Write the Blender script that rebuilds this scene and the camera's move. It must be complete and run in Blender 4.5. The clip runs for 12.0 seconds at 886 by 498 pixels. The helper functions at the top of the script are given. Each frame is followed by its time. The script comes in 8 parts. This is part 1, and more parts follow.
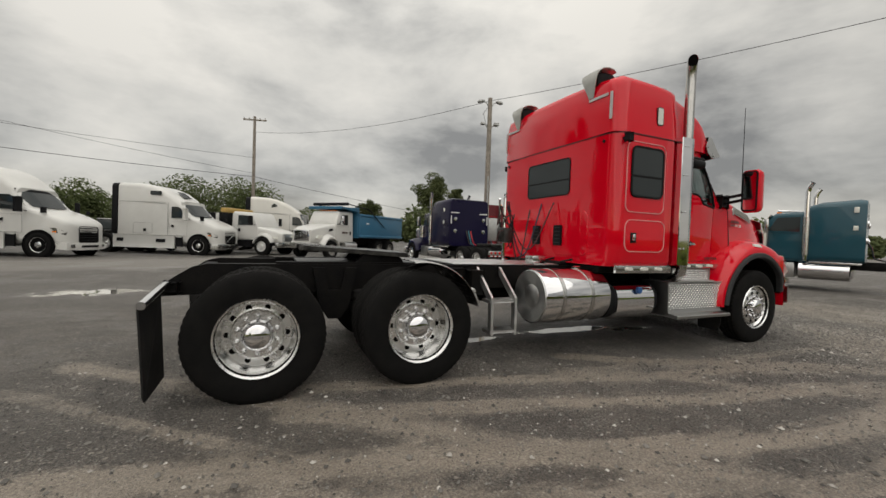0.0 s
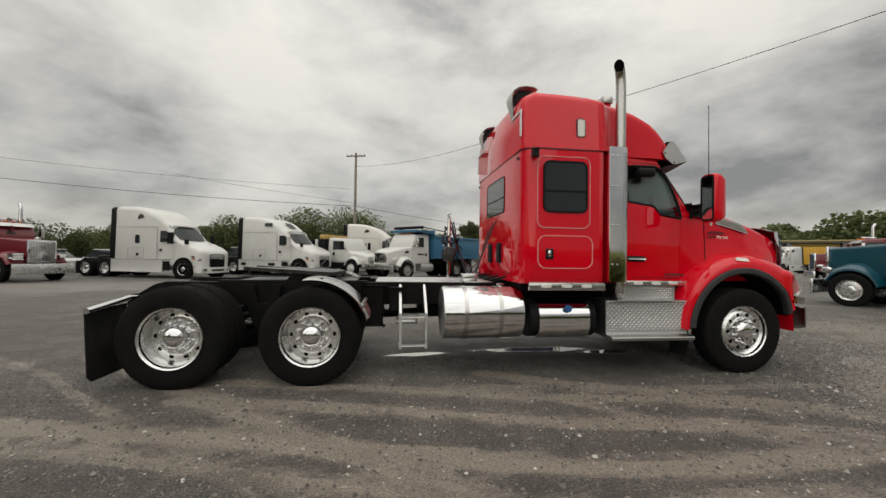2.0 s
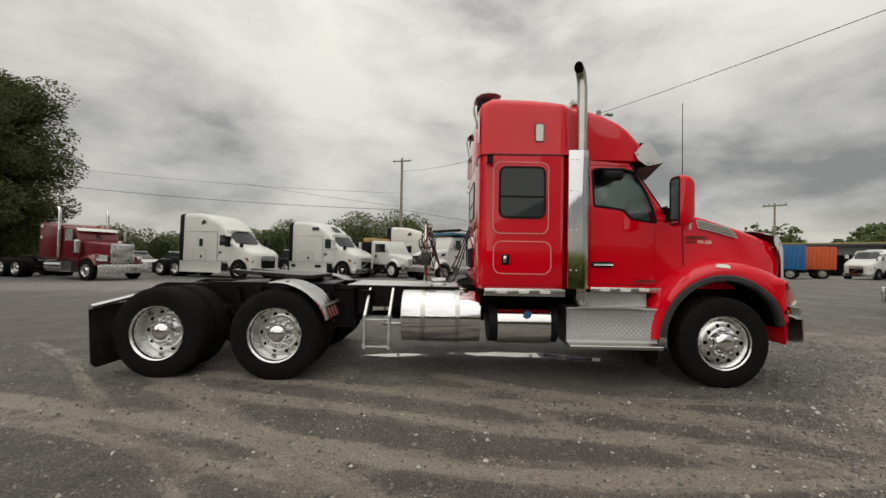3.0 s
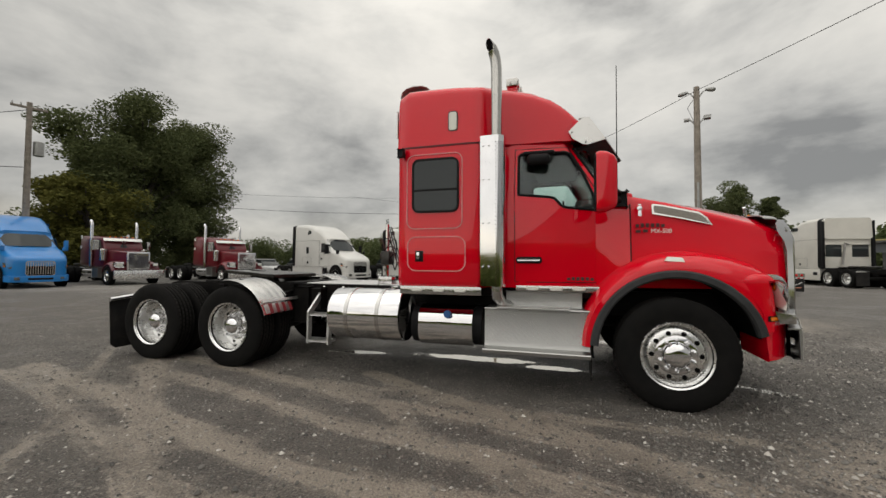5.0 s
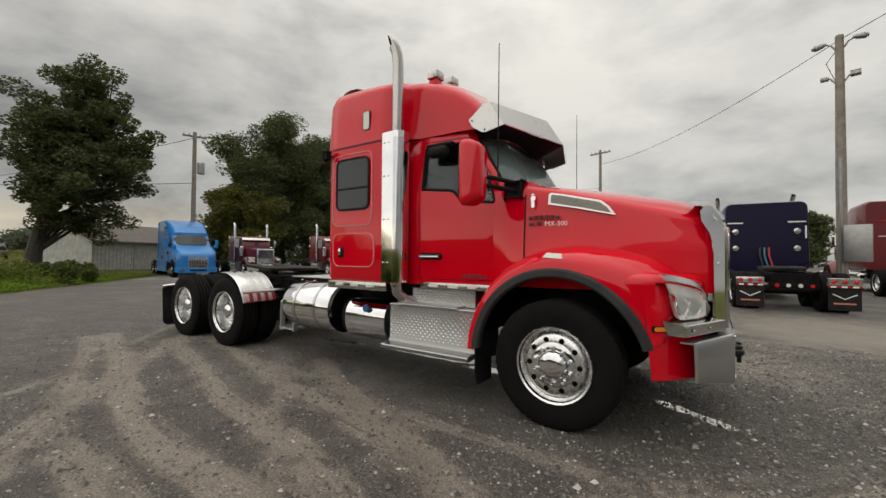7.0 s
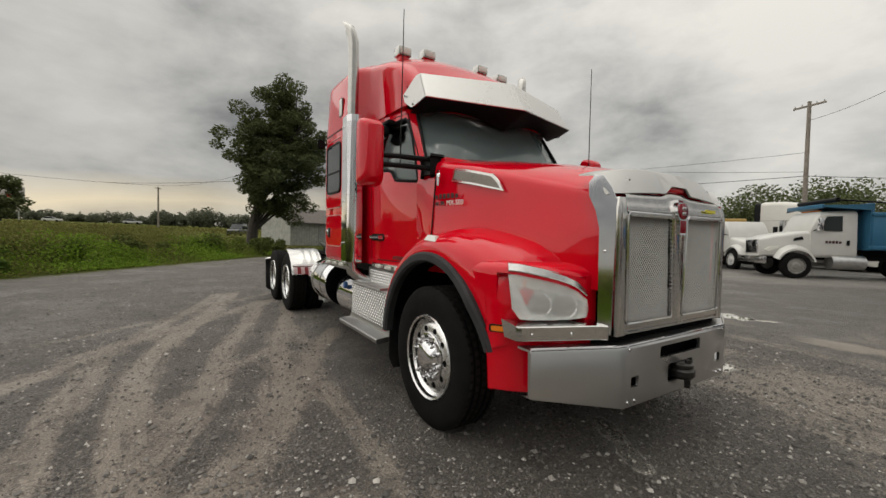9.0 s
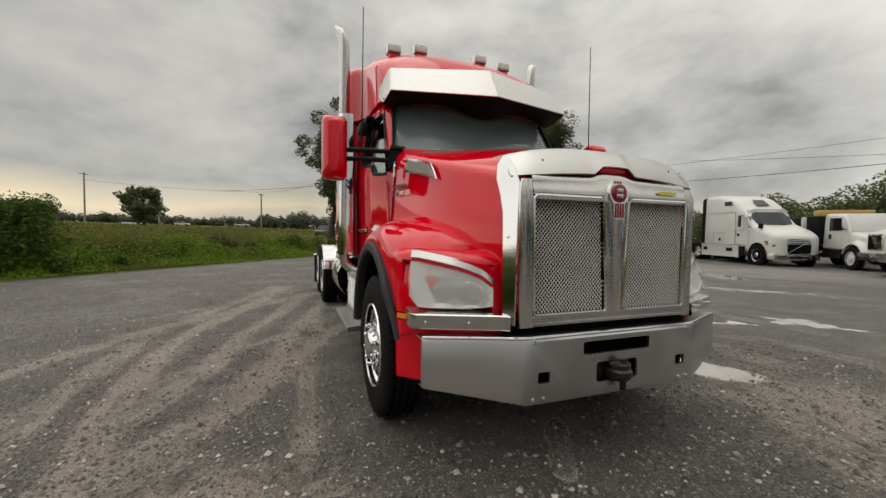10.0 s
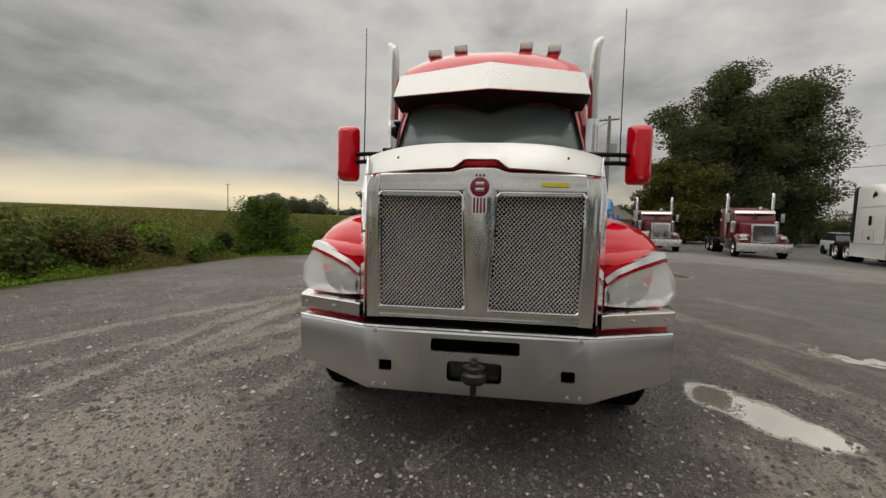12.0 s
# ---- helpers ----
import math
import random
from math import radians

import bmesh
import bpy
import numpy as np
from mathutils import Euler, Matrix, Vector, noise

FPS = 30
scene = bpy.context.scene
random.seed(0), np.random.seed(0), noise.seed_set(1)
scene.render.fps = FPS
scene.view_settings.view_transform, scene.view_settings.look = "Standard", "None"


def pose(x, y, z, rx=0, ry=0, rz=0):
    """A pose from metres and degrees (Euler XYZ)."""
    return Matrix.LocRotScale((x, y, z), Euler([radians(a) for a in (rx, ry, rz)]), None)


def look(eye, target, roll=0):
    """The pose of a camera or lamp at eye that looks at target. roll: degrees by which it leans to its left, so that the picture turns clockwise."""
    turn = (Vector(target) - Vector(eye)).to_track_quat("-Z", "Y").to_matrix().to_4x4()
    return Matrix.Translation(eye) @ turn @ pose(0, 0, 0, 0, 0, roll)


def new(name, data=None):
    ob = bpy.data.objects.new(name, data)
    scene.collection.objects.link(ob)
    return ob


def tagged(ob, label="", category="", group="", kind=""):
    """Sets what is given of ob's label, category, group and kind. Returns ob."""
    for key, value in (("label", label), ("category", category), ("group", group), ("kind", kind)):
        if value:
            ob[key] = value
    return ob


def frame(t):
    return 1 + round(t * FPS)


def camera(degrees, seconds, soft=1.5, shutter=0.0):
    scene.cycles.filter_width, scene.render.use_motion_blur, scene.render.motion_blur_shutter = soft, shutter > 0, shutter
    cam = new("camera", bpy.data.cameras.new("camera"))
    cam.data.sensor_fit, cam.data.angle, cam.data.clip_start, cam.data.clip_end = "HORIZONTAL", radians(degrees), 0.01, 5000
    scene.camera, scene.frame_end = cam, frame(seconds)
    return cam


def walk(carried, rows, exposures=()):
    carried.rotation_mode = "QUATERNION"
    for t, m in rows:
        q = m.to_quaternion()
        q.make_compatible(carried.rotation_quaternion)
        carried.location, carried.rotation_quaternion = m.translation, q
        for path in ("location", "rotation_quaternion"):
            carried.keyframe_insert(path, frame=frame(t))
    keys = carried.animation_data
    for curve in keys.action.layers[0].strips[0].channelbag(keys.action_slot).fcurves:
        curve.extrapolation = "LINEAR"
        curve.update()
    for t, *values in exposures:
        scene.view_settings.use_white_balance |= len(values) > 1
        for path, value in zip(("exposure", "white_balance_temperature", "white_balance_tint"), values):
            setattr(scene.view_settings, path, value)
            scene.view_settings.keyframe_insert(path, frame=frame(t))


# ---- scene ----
cam = camera(96.6, 12.0)
PATH = [
    (0, (-6.359, -4.516, 1.323), (-5.554, -2.686, 1.271), 2.0),
    (0.5, (-5.856, -4.747, 1.367), (-5.189, -2.861, 1.334), 1.5),
    (1, (-5.347, -5.058, 1.377), (-4.81, -3.132, 1.355), 1.2),
    (1.5, (-4.835, -5.241, 1.355), (-4.436, -3.281, 1.361), 1.0),
    (2, (-4.284, -5.467, 1.368), (-4.016, -3.485, 1.405), 0.8),
    (2.5, (-3.742, -5.634, 1.39), (-3.611, -3.639, 1.435), 0.9),
    (3, (-3.174, -5.689, 1.419), (-3.185, -3.69, 1.463), 1.0),
    (3.2, (-2.951, -5.737, 1.386), (-3.023, -3.74, 1.444), 1.3),
    (4.8, (-1.161, -5.361, 1.344), (-1.694, -3.435, 1.419), 0.8),
    (5, (-0.963, -5.249, 1.353), (-1.553, -3.339, 1.416), 0.2),
    (5.5, (-0.455, -4.989, 1.382), (-1.194, -3.131, 1.438), -0.2),
    (6, (0.083, -4.805, 1.39), (-0.793, -3.008, 1.424), -0.4),
    (6.5, (0.549, -4.538, 1.374), (-0.461, -2.812, 1.401), -0.1),
    (7, (1.059, -4.287, 1.362), (-0.072, -2.638, 1.403), 0.4),
    (7.2, (1.256, -4.168, 1.398), (0.06, -2.565, 1.429), 0.6),
    (8.8, (2.415, -2.817, 1.358), (0.768, -1.683, 1.317), 0.6),
    (9, (2.484, -2.65, 1.397), (0.797, -1.578, 1.331), 1.2),
    (9.5, (2.743, -2.214, 1.353), (0.96, -1.309, 1.284), 1.1),
    (10, (2.933, -1.75, 1.34), (1.066, -1.038, 1.265), 0.7),
    (10.5, (3.049, -1.273, 1.382), (1.114, -0.772, 1.302), 0.4),
    (11, (3.244, -0.803, 1.391), (1.266, -0.526, 1.306), 0.5),
    (11.5, (3.282, -0.364, 1.379), (1.285, -0.334, 1.276), 1.2),
    (12, (3.313, 0.076, 1.38), (1.332, -0.17, 1.255), 1.5),
]
walk(cam, [(t, look(eye, target, roll)) for t, eye, target, roll in PATH])
EXPOSURE = 0.0
scene.view_settings.exposure = EXPOSURE

# ---- world: overcast sky with broken cloud layers, a clear warm band low in the west ----
world = bpy.data.worlds.new("overcast_sky")
scene.world = world
world.use_nodes = True
wn, wl = world.node_tree.nodes, world.node_tree.links
wn.clear()


def wnode(kind, **kw):
    n = wn.new(kind)
    for k, v in kw.items():
        n.inputs[k].default_value = v
    return n


def wmath(op, a, b=None, clamp=False):
    n = wn.new("ShaderNodeMath")
    n.operation, n.use_clamp = op, clamp
    for i, v in enumerate((a, b)):
        if v is None:
            continue
        if isinstance(v, (int, float)):
            n.inputs[i].default_value = v
        else:
            wl.new(v, n.inputs[i])
    return n.outputs[0]


tc = wn.new("ShaderNodeTexCoord")
sep = wn.new("ShaderNodeSeparateXYZ")
wl.new(tc.outputs["Generated"], sep.inputs[0])
up = wmath("MAXIMUM", sep.outputs["Z"], 0.0)
# the cloud sheet lies flat overhead: directions are carried out to its plane
flat = wn.new("ShaderNodeCombineXYZ")
reach = wmath("ADD", up, 0.55)
wl.new(wmath("DIVIDE", sep.outputs["X"], reach), flat.inputs[0])
wl.new(wmath("DIVIDE", sep.outputs["Y"], reach), flat.inputs[1])
flat.inputs[2].default_value = 2.4
big = wnode("ShaderNodeTexNoise", Scale=1.35, Detail=6.0, Roughness=0.5, Distortion=0.3)
wl.new(flat.outputs[0], big.inputs["Vector"])
mapping = wn.new("ShaderNodeMapping")
mapping.inputs["Location"].default_value = (3.1, 7.7, 1.3)
mapping.inputs["Rotation"].default_value = (0.10, 0.06, 0.6)
mapping.inputs["Scale"].default_value = (1.0, 1.0, 2.3)
wl.new(tc.outputs["Generated"], mapping.inputs[0])
fine = wnode("ShaderNodeTexNoise", Scale=3.3, Detail=9.0, Roughness=0.57, Distortion=0.2)
wl.new(mapping.outputs[0], fine.inputs["Vector"])
mixn = wmath("ADD", wmath("MULTIPLY", big.outputs[0], 0.55), wmath("MULTIPLY", fine.outputs[0], 0.45))
cloud = wn.new("ShaderNodeValToRGB")
cr = cloud.color_ramp
cr.elements[0].position, cr.elements[0].color = 0.385, (0.22, 0.217, 0.208, 1)
cr.elements[1].position, cr.elements[1].color = 0.625, (0.655, 0.63, 0.578, 1)
e = cr.elements.new(0.47)
e.color = (0.41, 0.402, 0.378, 1)
e = cr.elements.new(0.54)
e.color = (0.54, 0.525, 0.487, 1)
wl.new(mixn, cloud.inputs[0])
# overcast luminance grows towards the zenith
grow = wmath("ADD", 0.96, wmath("MULTIPLY", wmath("POWER", up, 3.0), 1.9))
lum = wn.new("ShaderNodeVectorMath")
lum.operation = "SCALE"
wl.new(cloud.outputs[0], lum.inputs[0])
# the cloud is thinner, so brighter, to the north
side = wmath("ADD", 1.0, wmath("MULTIPLY", sep.outputs["Y"], 0.26))
wl.new(wmath("MULTIPLY", grow, side), lum.inputs["Scale"])
# clear strip under the cloud edge, warm towards the west
sky = wn.new("ShaderNodeTexSky")
sky.sky_type = "NISHITA"
sky.sun_disc = False
sky.sun_elevation, sky.sun_rotation = radians(38), radians(200)
skyc = wn.new("ShaderNodeVectorMath")
skyc.operation = "SCALE"
skyc.inputs["Scale"].default_value = 0.09
wl.new(sky.outputs[0], skyc.inputs[0])
west = wmath("MULTIPLY", wmath("ADD", wmath("MULTIPLY", sep.outputs["X"], -0.83), wmath("MULTIPLY", sep.outputs["Y"], -0.56)), 1.0, True)
west = wmath("POWER", west, 3.0)
edge = wmath("MULTIPLY", wmath("SUBTRACT", big.outputs[0], 0.5), 0.10)
strip = wmath("SUBTRACT", 1.0, wmath("DIVIDE", wmath("ABSOLUTE", wmath("SUBTRACT", wmath("ADD", sep.outputs["Z"], edge), 0.055)), 0.06), True)
strip = wmath("MULTIPLY", strip, wmath("ADD", wmath("MULTIPLY", west, 0.85), 0.06), True)
warm = wn.new("ShaderNodeRGB")
warm.outputs[0].default_value = (0.98, 0.82, 0.54, 1)
wm = wn.new("ShaderNodeMix")
wm.data_type = "RGBA"
wl.new(strip, wm.inputs["Factor"])
wl.new(lum.outputs[0], wm.inputs["A"])
wl.new(warm.outputs[0], wm.inputs["B"])
wm2 = wn.new("ShaderNodeMix")
wm2.data_type = "RGBA"
wm2.inputs["Factor"].default_value = 0.06
wl.new(wm.outputs["Result"], wm2.inputs["A"])
wl.new(skyc.outputs[0], wm2.inputs["B"])
bg = wnode("ShaderNodeBackground", Strength=1.0)
wl.new(wm2.outputs["Result"], bg.inputs[0])
out = wn.new("ShaderNodeOutputWorld")
wl.new(bg.outputs[0], out.inputs[0])

sun = new("sun", bpy.data.lights.new("sun", "SUN"))
sun.data.energy, sun.data.angle, sun.data.color = 1.5, radians(105), (1.0, 0.96, 0.9)
sun.matrix_world = look((0, 0, 30), (9, 22, 0))


# ---- materials ----
def material(name, color, rough=0.5, metal=0.0, vary=0.0, scale=4.0, bump=0.0, bump_scale=60.0, coat=0.0, color2=None,
             rough_vary=0.0, random_v=0.0, spec=0.5):
    m = bpy.data.materials.new(name)
    m.use_nodes = True
    n, l = m.node_tree.nodes, m.node_tree.links
    p = n["Principled BSDF"]
    p.inputs["Base Color"].default_value = (*color, 1)
    p.inputs["Roughness"].default_value = rough
    p.inputs["Metallic"].default_value = metal
    p.inputs["Specular IOR Level"].default_value = spec
    if coat:
        p.inputs["Coat Weight"].default_value = coat
        p.inputs["Coat Roughness"].default_value = 0.04
    coord = n.new("ShaderNodeTexCoord")
    if vary or color2 or rough_vary:
        t = n.new("ShaderNodeTexNoise")
        t.inputs["Scale"].default_value, t.inputs["Detail"].default_value, t.inputs["Roughness"].default_value = scale, 8, 0.62
        l.new(coord.outputs["Object"], t.inputs["Vector"])
        ramp = n.new("ShaderNodeValToRGB")
        ramp.color_ramp.elements[0].position, ramp.color_ramp.elements[1].position = 0.32, 0.68
        c2 = color2 or tuple(c * (1 - vary) for c in color)
        ramp.color_ramp.elements[0].color = (*c2, 1)
        ramp.color_ramp.elements[1].color = (*color, 1)
        l.new(t.outputs["Fac"], ramp.inputs[0])
        last = ramp.outputs[0]
        if random_v:
            info = n.new("ShaderNodeObjectInfo")
            hsv = n.new("ShaderNodeHueSaturation")
            mr = n.new("ShaderNodeMapRange")
            mr.inputs["To Min"].default_value, mr.inputs["To Max"].default_value = 1 - random_v, 1 + random_v
            l.new(info.outputs["Random"], mr.inputs["Value"])
            l.new(mr.outputs[0], hsv.inputs["Value"])
            l.new(last, hsv.inputs["Color"])
            last = hsv.outputs[0]
        l.new(last, p.inputs["Base Color"])
        if rough_vary:
            mr = n.new("ShaderNodeMapRange")
            mr.inputs["From Min"].default_value, mr.inputs["From Max"].default_value = 0.3, 0.7
            mr.inputs["To Min"].default_value, mr.inputs["To Max"].default_value = max(rough - rough_vary, 0.0), rough + rough_vary
            l.new(t.outputs["Fac"], mr.inputs["Value"])
            l.new(mr.outputs[0], p.inputs["Roughness"])
    if bump:
        t2 = n.new("ShaderNodeTexNoise")
        t2.inputs["Scale"].default_value, t2.inputs["Detail"].default_value = bump_scale, 4
        l.new(coord.outputs["Object"], t2.inputs["Vector"])
        b = n.new("ShaderNodeBump")
        b.inputs["Strength"].default_value, b.inputs["Distance"].default_value = bump, 0.02
        l.new(t2.outputs["Fac"], b.inputs["Height"])
        l.new(b.outputs[0], p.inputs["Normal"])
    return m


def glass(name, color, rough=0.0, ior=1.45, mixin=0.0):
    m = material(name, color, rough)
    p = m.node_tree.nodes["Principled BSDF"]
    p.inputs["Transmission Weight"].default_value = 1.0 - mixin
    p.inputs["IOR"].default_value = ior
    return m


RED = material("red_paint", (0.66, 0.0012, 0.014), 0.42, 0.0, 0.06, 1.5, coat=1.0, rough_vary=0.05, spec=0.0)
RED.node_tree.nodes["Principled BSDF"].inputs["Coat Roughness"].default_value = 0.015
RED.node_tree.nodes["Principled BSDF"].inputs["Coat IOR"].default_value = 1.5
CHROME = material("chrome", (0.78, 0.78, 0.79), 0.06, 1.0, 0.08, 3.0, rough_vary=0.03)
STAINLESS = material("stainless_steel", (0.58, 0.575, 0.56), 0.2, 1.0, 0.12, 5.0, 0.035, 4, rough_vary=0.08)
BRUSHED = material("brushed_bumper_steel", (0.56, 0.56, 0.56), 0.30, 1.0, 0.05, 2.0, rough_vary=0.03)
RIM = material("polished_aluminium_rim", (0.86, 0.86, 0.85), 0.27, 1.0, 0.1, 9.0, rough_vary=0.06)
ALU = material("dull_aluminium", (0.70, 0.70, 0.69), 0.42, 1.0, 0.25, 6.0, 0.1, 90, rough_vary=0.12)
STUD = material("bright_plate_studs", (0.80, 0.80, 0.79), 0.18, 1.0, 0.08, 5.0)
PLATE = material("diamond_plate_aluminium", (0.40, 0.40, 0.39), 0.36, 1.0, 0.08, 5.0, rough_vary=0.05)
TYRE = material("tyre_rubber", (0.006, 0.006, 0.006), 0.72, 0.0, 0.4, 9.0, 0.15, 120, color2=(0.010, 0.0095, 0.009), spec=0.09)
TREAD = material("tread_rubber", (0.011, 0.011, 0.011), 0.85, 0.0, 0.4, 14.0, 0.2, 160, color2=(0.024, 0.022, 0.02), spec=0.09)
SURROUND = material("polished_grille_steel", (0.68, 0.665, 0.64), 0.16, 1.0, 0.16, 4.0, 0.16, 5, rough_vary=0.07)
VISOR = material("brushed_visor_steel", (0.52, 0.515, 0.50), 0.30, 1.0, 0.1, 3.0, 0.05, 4, rough_vary=0.06)
STACK = material("dulled_stack_steel", (0.50, 0.49, 0.465), 0.20, 1.0, 0.15, 4.0, 0.03, 5, rough_vary=0.07)
SCREEN = material("woven_wire_steel", (0.93, 0.91, 0.87), 0.36, 0.25, 0.05, 30.0)
BLACK = material("black_plastic", (0.014, 0.014, 0.015), 0.45, 0.0, 0.3, 7.0, 0.05, 120, spec=0.09)
FLARE = material("grey_rubber_flare", (0.045, 0.046, 0.048), 0.62, 0.0, 0.35, 8.0, 0.12, 150, spec=0.22)
FRAME = material("black_frame_steel", (0.004, 0.004, 0.0045), 0.5, 0.0, 0.4, 6.0, 0.15, 60, color2=(0.010, 0.009, 0.008), spec=0.09)
GREASE = material("greasy_steel", (0.07, 0.067, 0.062), 0.3, 0.7, 0.5, 9.0, 0.2, 60, color2=(0.012, 0.012, 0.012))
RUBBER = material("rubber_flap", (0.013, 0.013, 0.014), 0.6, 0.0, 0.4, 5.0, 0.1, 50, color2=(0.03, 0.028, 0.026), spec=0.09)
GLASS = glass("tinted_glass", (0.70, 0.85, 0.81))
# large diffuse share paints a veil of reflected sky into the tinted glass
WINDSHIELD = glass("windshield_glass", (0.23, 0.285, 0.28), 0.0, 1.6, 0.58)
DARKGLASS = material("dark_tinted_glass", (0.022, 0.028, 0.029), 0.03, 0.0, spec=0.4)
LENS = bpy.data.materials.new("headlight_lens")
LENS.use_nodes = True
_n, _l = LENS.node_tree.nodes, LENS.node_tree.links
_p = _n["Principled BSDF"]
_p.inputs["Base Color"].default_value, _p.inputs["Roughness"].default_value = (0.86, 0.87, 0.85, 1), 0.08
_t, _m = _n.new("ShaderNodeBsdfTransparent"), _n.new("ShaderNodeMixShader")
_m.inputs[0].default_value = 0.32
_l.new(_t.outputs[0], _m.inputs[1])
_l.new(_p.outputs[0], _m.inputs[2])
_l.new(_m.outputs[0], _n["Material Output"].inputs["Surface"])
REFLECTOR = material("headlight_reflector", (0.84, 0.85, 0.82), 0.28, 0.45, 0.1, 8.0, 0.06, 12)
AMBER = material("amber_lens", (0.85, 0.22, 0.01), 0.15, coat=0.6)
WHITELENS = material("white_lens", (0.72, 0.72, 0.66), 0.25, coat=0.5)
REDLENS = material("red_lens", (0.5, 0.01, 0.01), 0.15, coat=0.6)
BLUECAP = material("blue_plastic", (0.03, 0.10, 0.28), 0.35)
SEAT = material("grey_cloth", (0.15, 0.155, 0.155), 0.9, 0.0, 0.3, 30.0)
DASH = material("grey_dash", (0.05, 0.05, 0.052), 0.7, 0.0, 0.2, 20.0)
TAPERED = material("worn_red_tape", (0.20, 0.02, 0.025), 0.5)
# near-black colour standing in for the shade in openings, hollows and seams
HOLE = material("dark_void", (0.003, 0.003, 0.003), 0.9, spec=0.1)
YELLOWS = material("yellow_sticker", (0.75, 0.68, 0.05), 0.5)
PRINT = material("dark_print", (0.05, 0.012, 0.012), 0.5)
WPRINT = material("white_print", (0.8, 0.8, 0.78), 0.5)


# ---- mesh helpers ----
def mesh_ob(name, bm, mat, smooth=True, angle=35):
    me = bpy.data.meshes.new(name)
    bmesh.ops.recalc_face_normals(bm, faces=bm.faces)
    if smooth:
        lim = radians(angle)
        for f in bm.faces:
            f.smooth = True
        for ed in bm.edges:
            if len(ed.link_faces) == 2 and ed.calc_face_angle(0) > lim:
                ed.smooth = False
    bm.to_mesh(me)
    bm.free()
    if mat:
        me.materials.append(mat)
    return new(name, me)


def part(name, bm, mat, parent, label="", smooth=True, angle=35):
    ob = mesh_ob(name, bm, mat, smooth, angle)
    ob.parent = parent
    if label:
        ob["label"] = label
    return ob


def thing(name, label, category, group="", at=(0, 0, 0), turn=0):
    ob = new(name)
    ob.empty_display_size = 0.3
    ob.matrix_basis = pose(*at, 0, 0, turn)
    return tagged(ob, label, category, group)


def box(x0, x1, y0, y1, z0, z1, bevel=0.0, segs=2, bm=None):
    own = bmesh.new()
    bmesh.ops.create_cube(own, size=1)
    for v in own.verts:
        v.co = ((x0 + x1) / 2 + v.co.x * (x1 - x0), (y0 + y1) / 2 + v.co.y * (y1 - y0), (z0 + z1) / 2 + v.co.z * (z1 - z0))
    if bevel:
        bmesh.ops.bevel(own, geom=own.edges[:], offset=bevel, segments=segs, profile=0.5, affect="EDGES")
    return merge(bm, own)


def merge(bm, own):
    if bm is None:
        return own
    vs = {v: bm.verts.new(v.co) for v in own.verts}
    for f in own.faces:
        try:
            bm.faces.new([vs[v] for v in f.verts])
        except ValueError:
            pass
    own.free()
    return bm


def loft(rings, caps=True, closed=True, bm=None):
    bm = bm or bmesh.new()
    rows = [[bm.verts.new(p) for p in r] for r in rings]
    n = len(rows[0])
    for a, b in zip(rows, rows[1:]):
        for i in range(n if closed else n - 1):
            j = (i + 1) % n
            bm.faces.new((a[i], a[j], b[j], b[i]))
    if caps and closed:
        bm.faces.new(rows[0][::-1])
        bm.faces.new(rows[-1])
    return bm


def lathe(profile, axis="y", n=40, at=(0, 0, 0), bm=None, closed=False, ends=True):
    """profile: (along, radius) pairs, spun round the axis."""
    rings = []
    for i in range(n):
        a = 2 * math.pi * i / n
        c, s = math.cos(a), math.sin(a)
        ring = []
        for u, r in profile:
            p = {"y": (r * c, u, r * s), "x": (u, r * c, r * s), "z": (r * c, r * s, u)}[axis]
            ring.append((at[0] + p[0], at[1] + p[1], at[2] + p[2]))
        rings.append(ring)
    bm = bm or bmesh.new()
    rows = [[bm.verts.new(p) for p in r] for r in rings]
    k = len(profile)
    for i in range(n):
        a, b = rows[i], rows[(i + 1) % n]
        for j in range(k if closed else k - 1):
            j2 = (j + 1) % k
            bm.faces.new((a[j], a[j2], b[j2], b[j]))
    if ends and not closed:
        for j in (0, k - 1):
            if profile[j][1] > 1e-4:
                bm.faces.new([rows[i][j] for i in range(n)])
    bmesh.ops.remove_doubles(bm, verts=bm.verts, dist=1e-5)
    return bm


def tube(points, r, n=10, bm=None, caps=True):
    pts = [Vector(p) for p in points]
    rad = r if isinstance(r, (list, tuple)) else [r] * len(pts)
    rings, side = [], None
    for i, p in enumerate(pts):
        d = (pts[min(i + 1, len(pts) - 1)] - pts[max(i - 1, 0)]).normalized()
        if side is None:
            side = d.orthogonal().normalized()
        side = (side - d * side.dot(d)).normalized()
        other = d.cross(side)
        rings.append([p + (side * math.cos(2 * math.pi * k / n) + other * math.sin(2 * math.pi * k / n)) * rad[i] for k in range(n)])
    return loft(rings, caps, True, bm)


def arc(cx, cy, r, a0, a1, n):
    return [(cx + r * math.cos(radians(a0 + (a1 - a0) * i / n)), cy + r * math.sin(radians(a0 + (a1 - a0) * i / n))) for i in range(n + 1)]


def rounded(x0, x1, y0, y1, r, n=4):
    """Outline of a rounded rectangle, counter-clockwise."""
    r = min(r, (x1 - x0) / 2 - 1e-4, (y1 - y0) / 2 - 1e-4)
    return (arc(x1 - r, y0 + r, r, -90, 0, n) + arc(x1 - r, y1 - r, r, 0, 90, n)
            + arc(x0 + r, y1 - r, r, 90, 180, n) + arc(x0 + r, y0 + r, r, 180, 270, n))


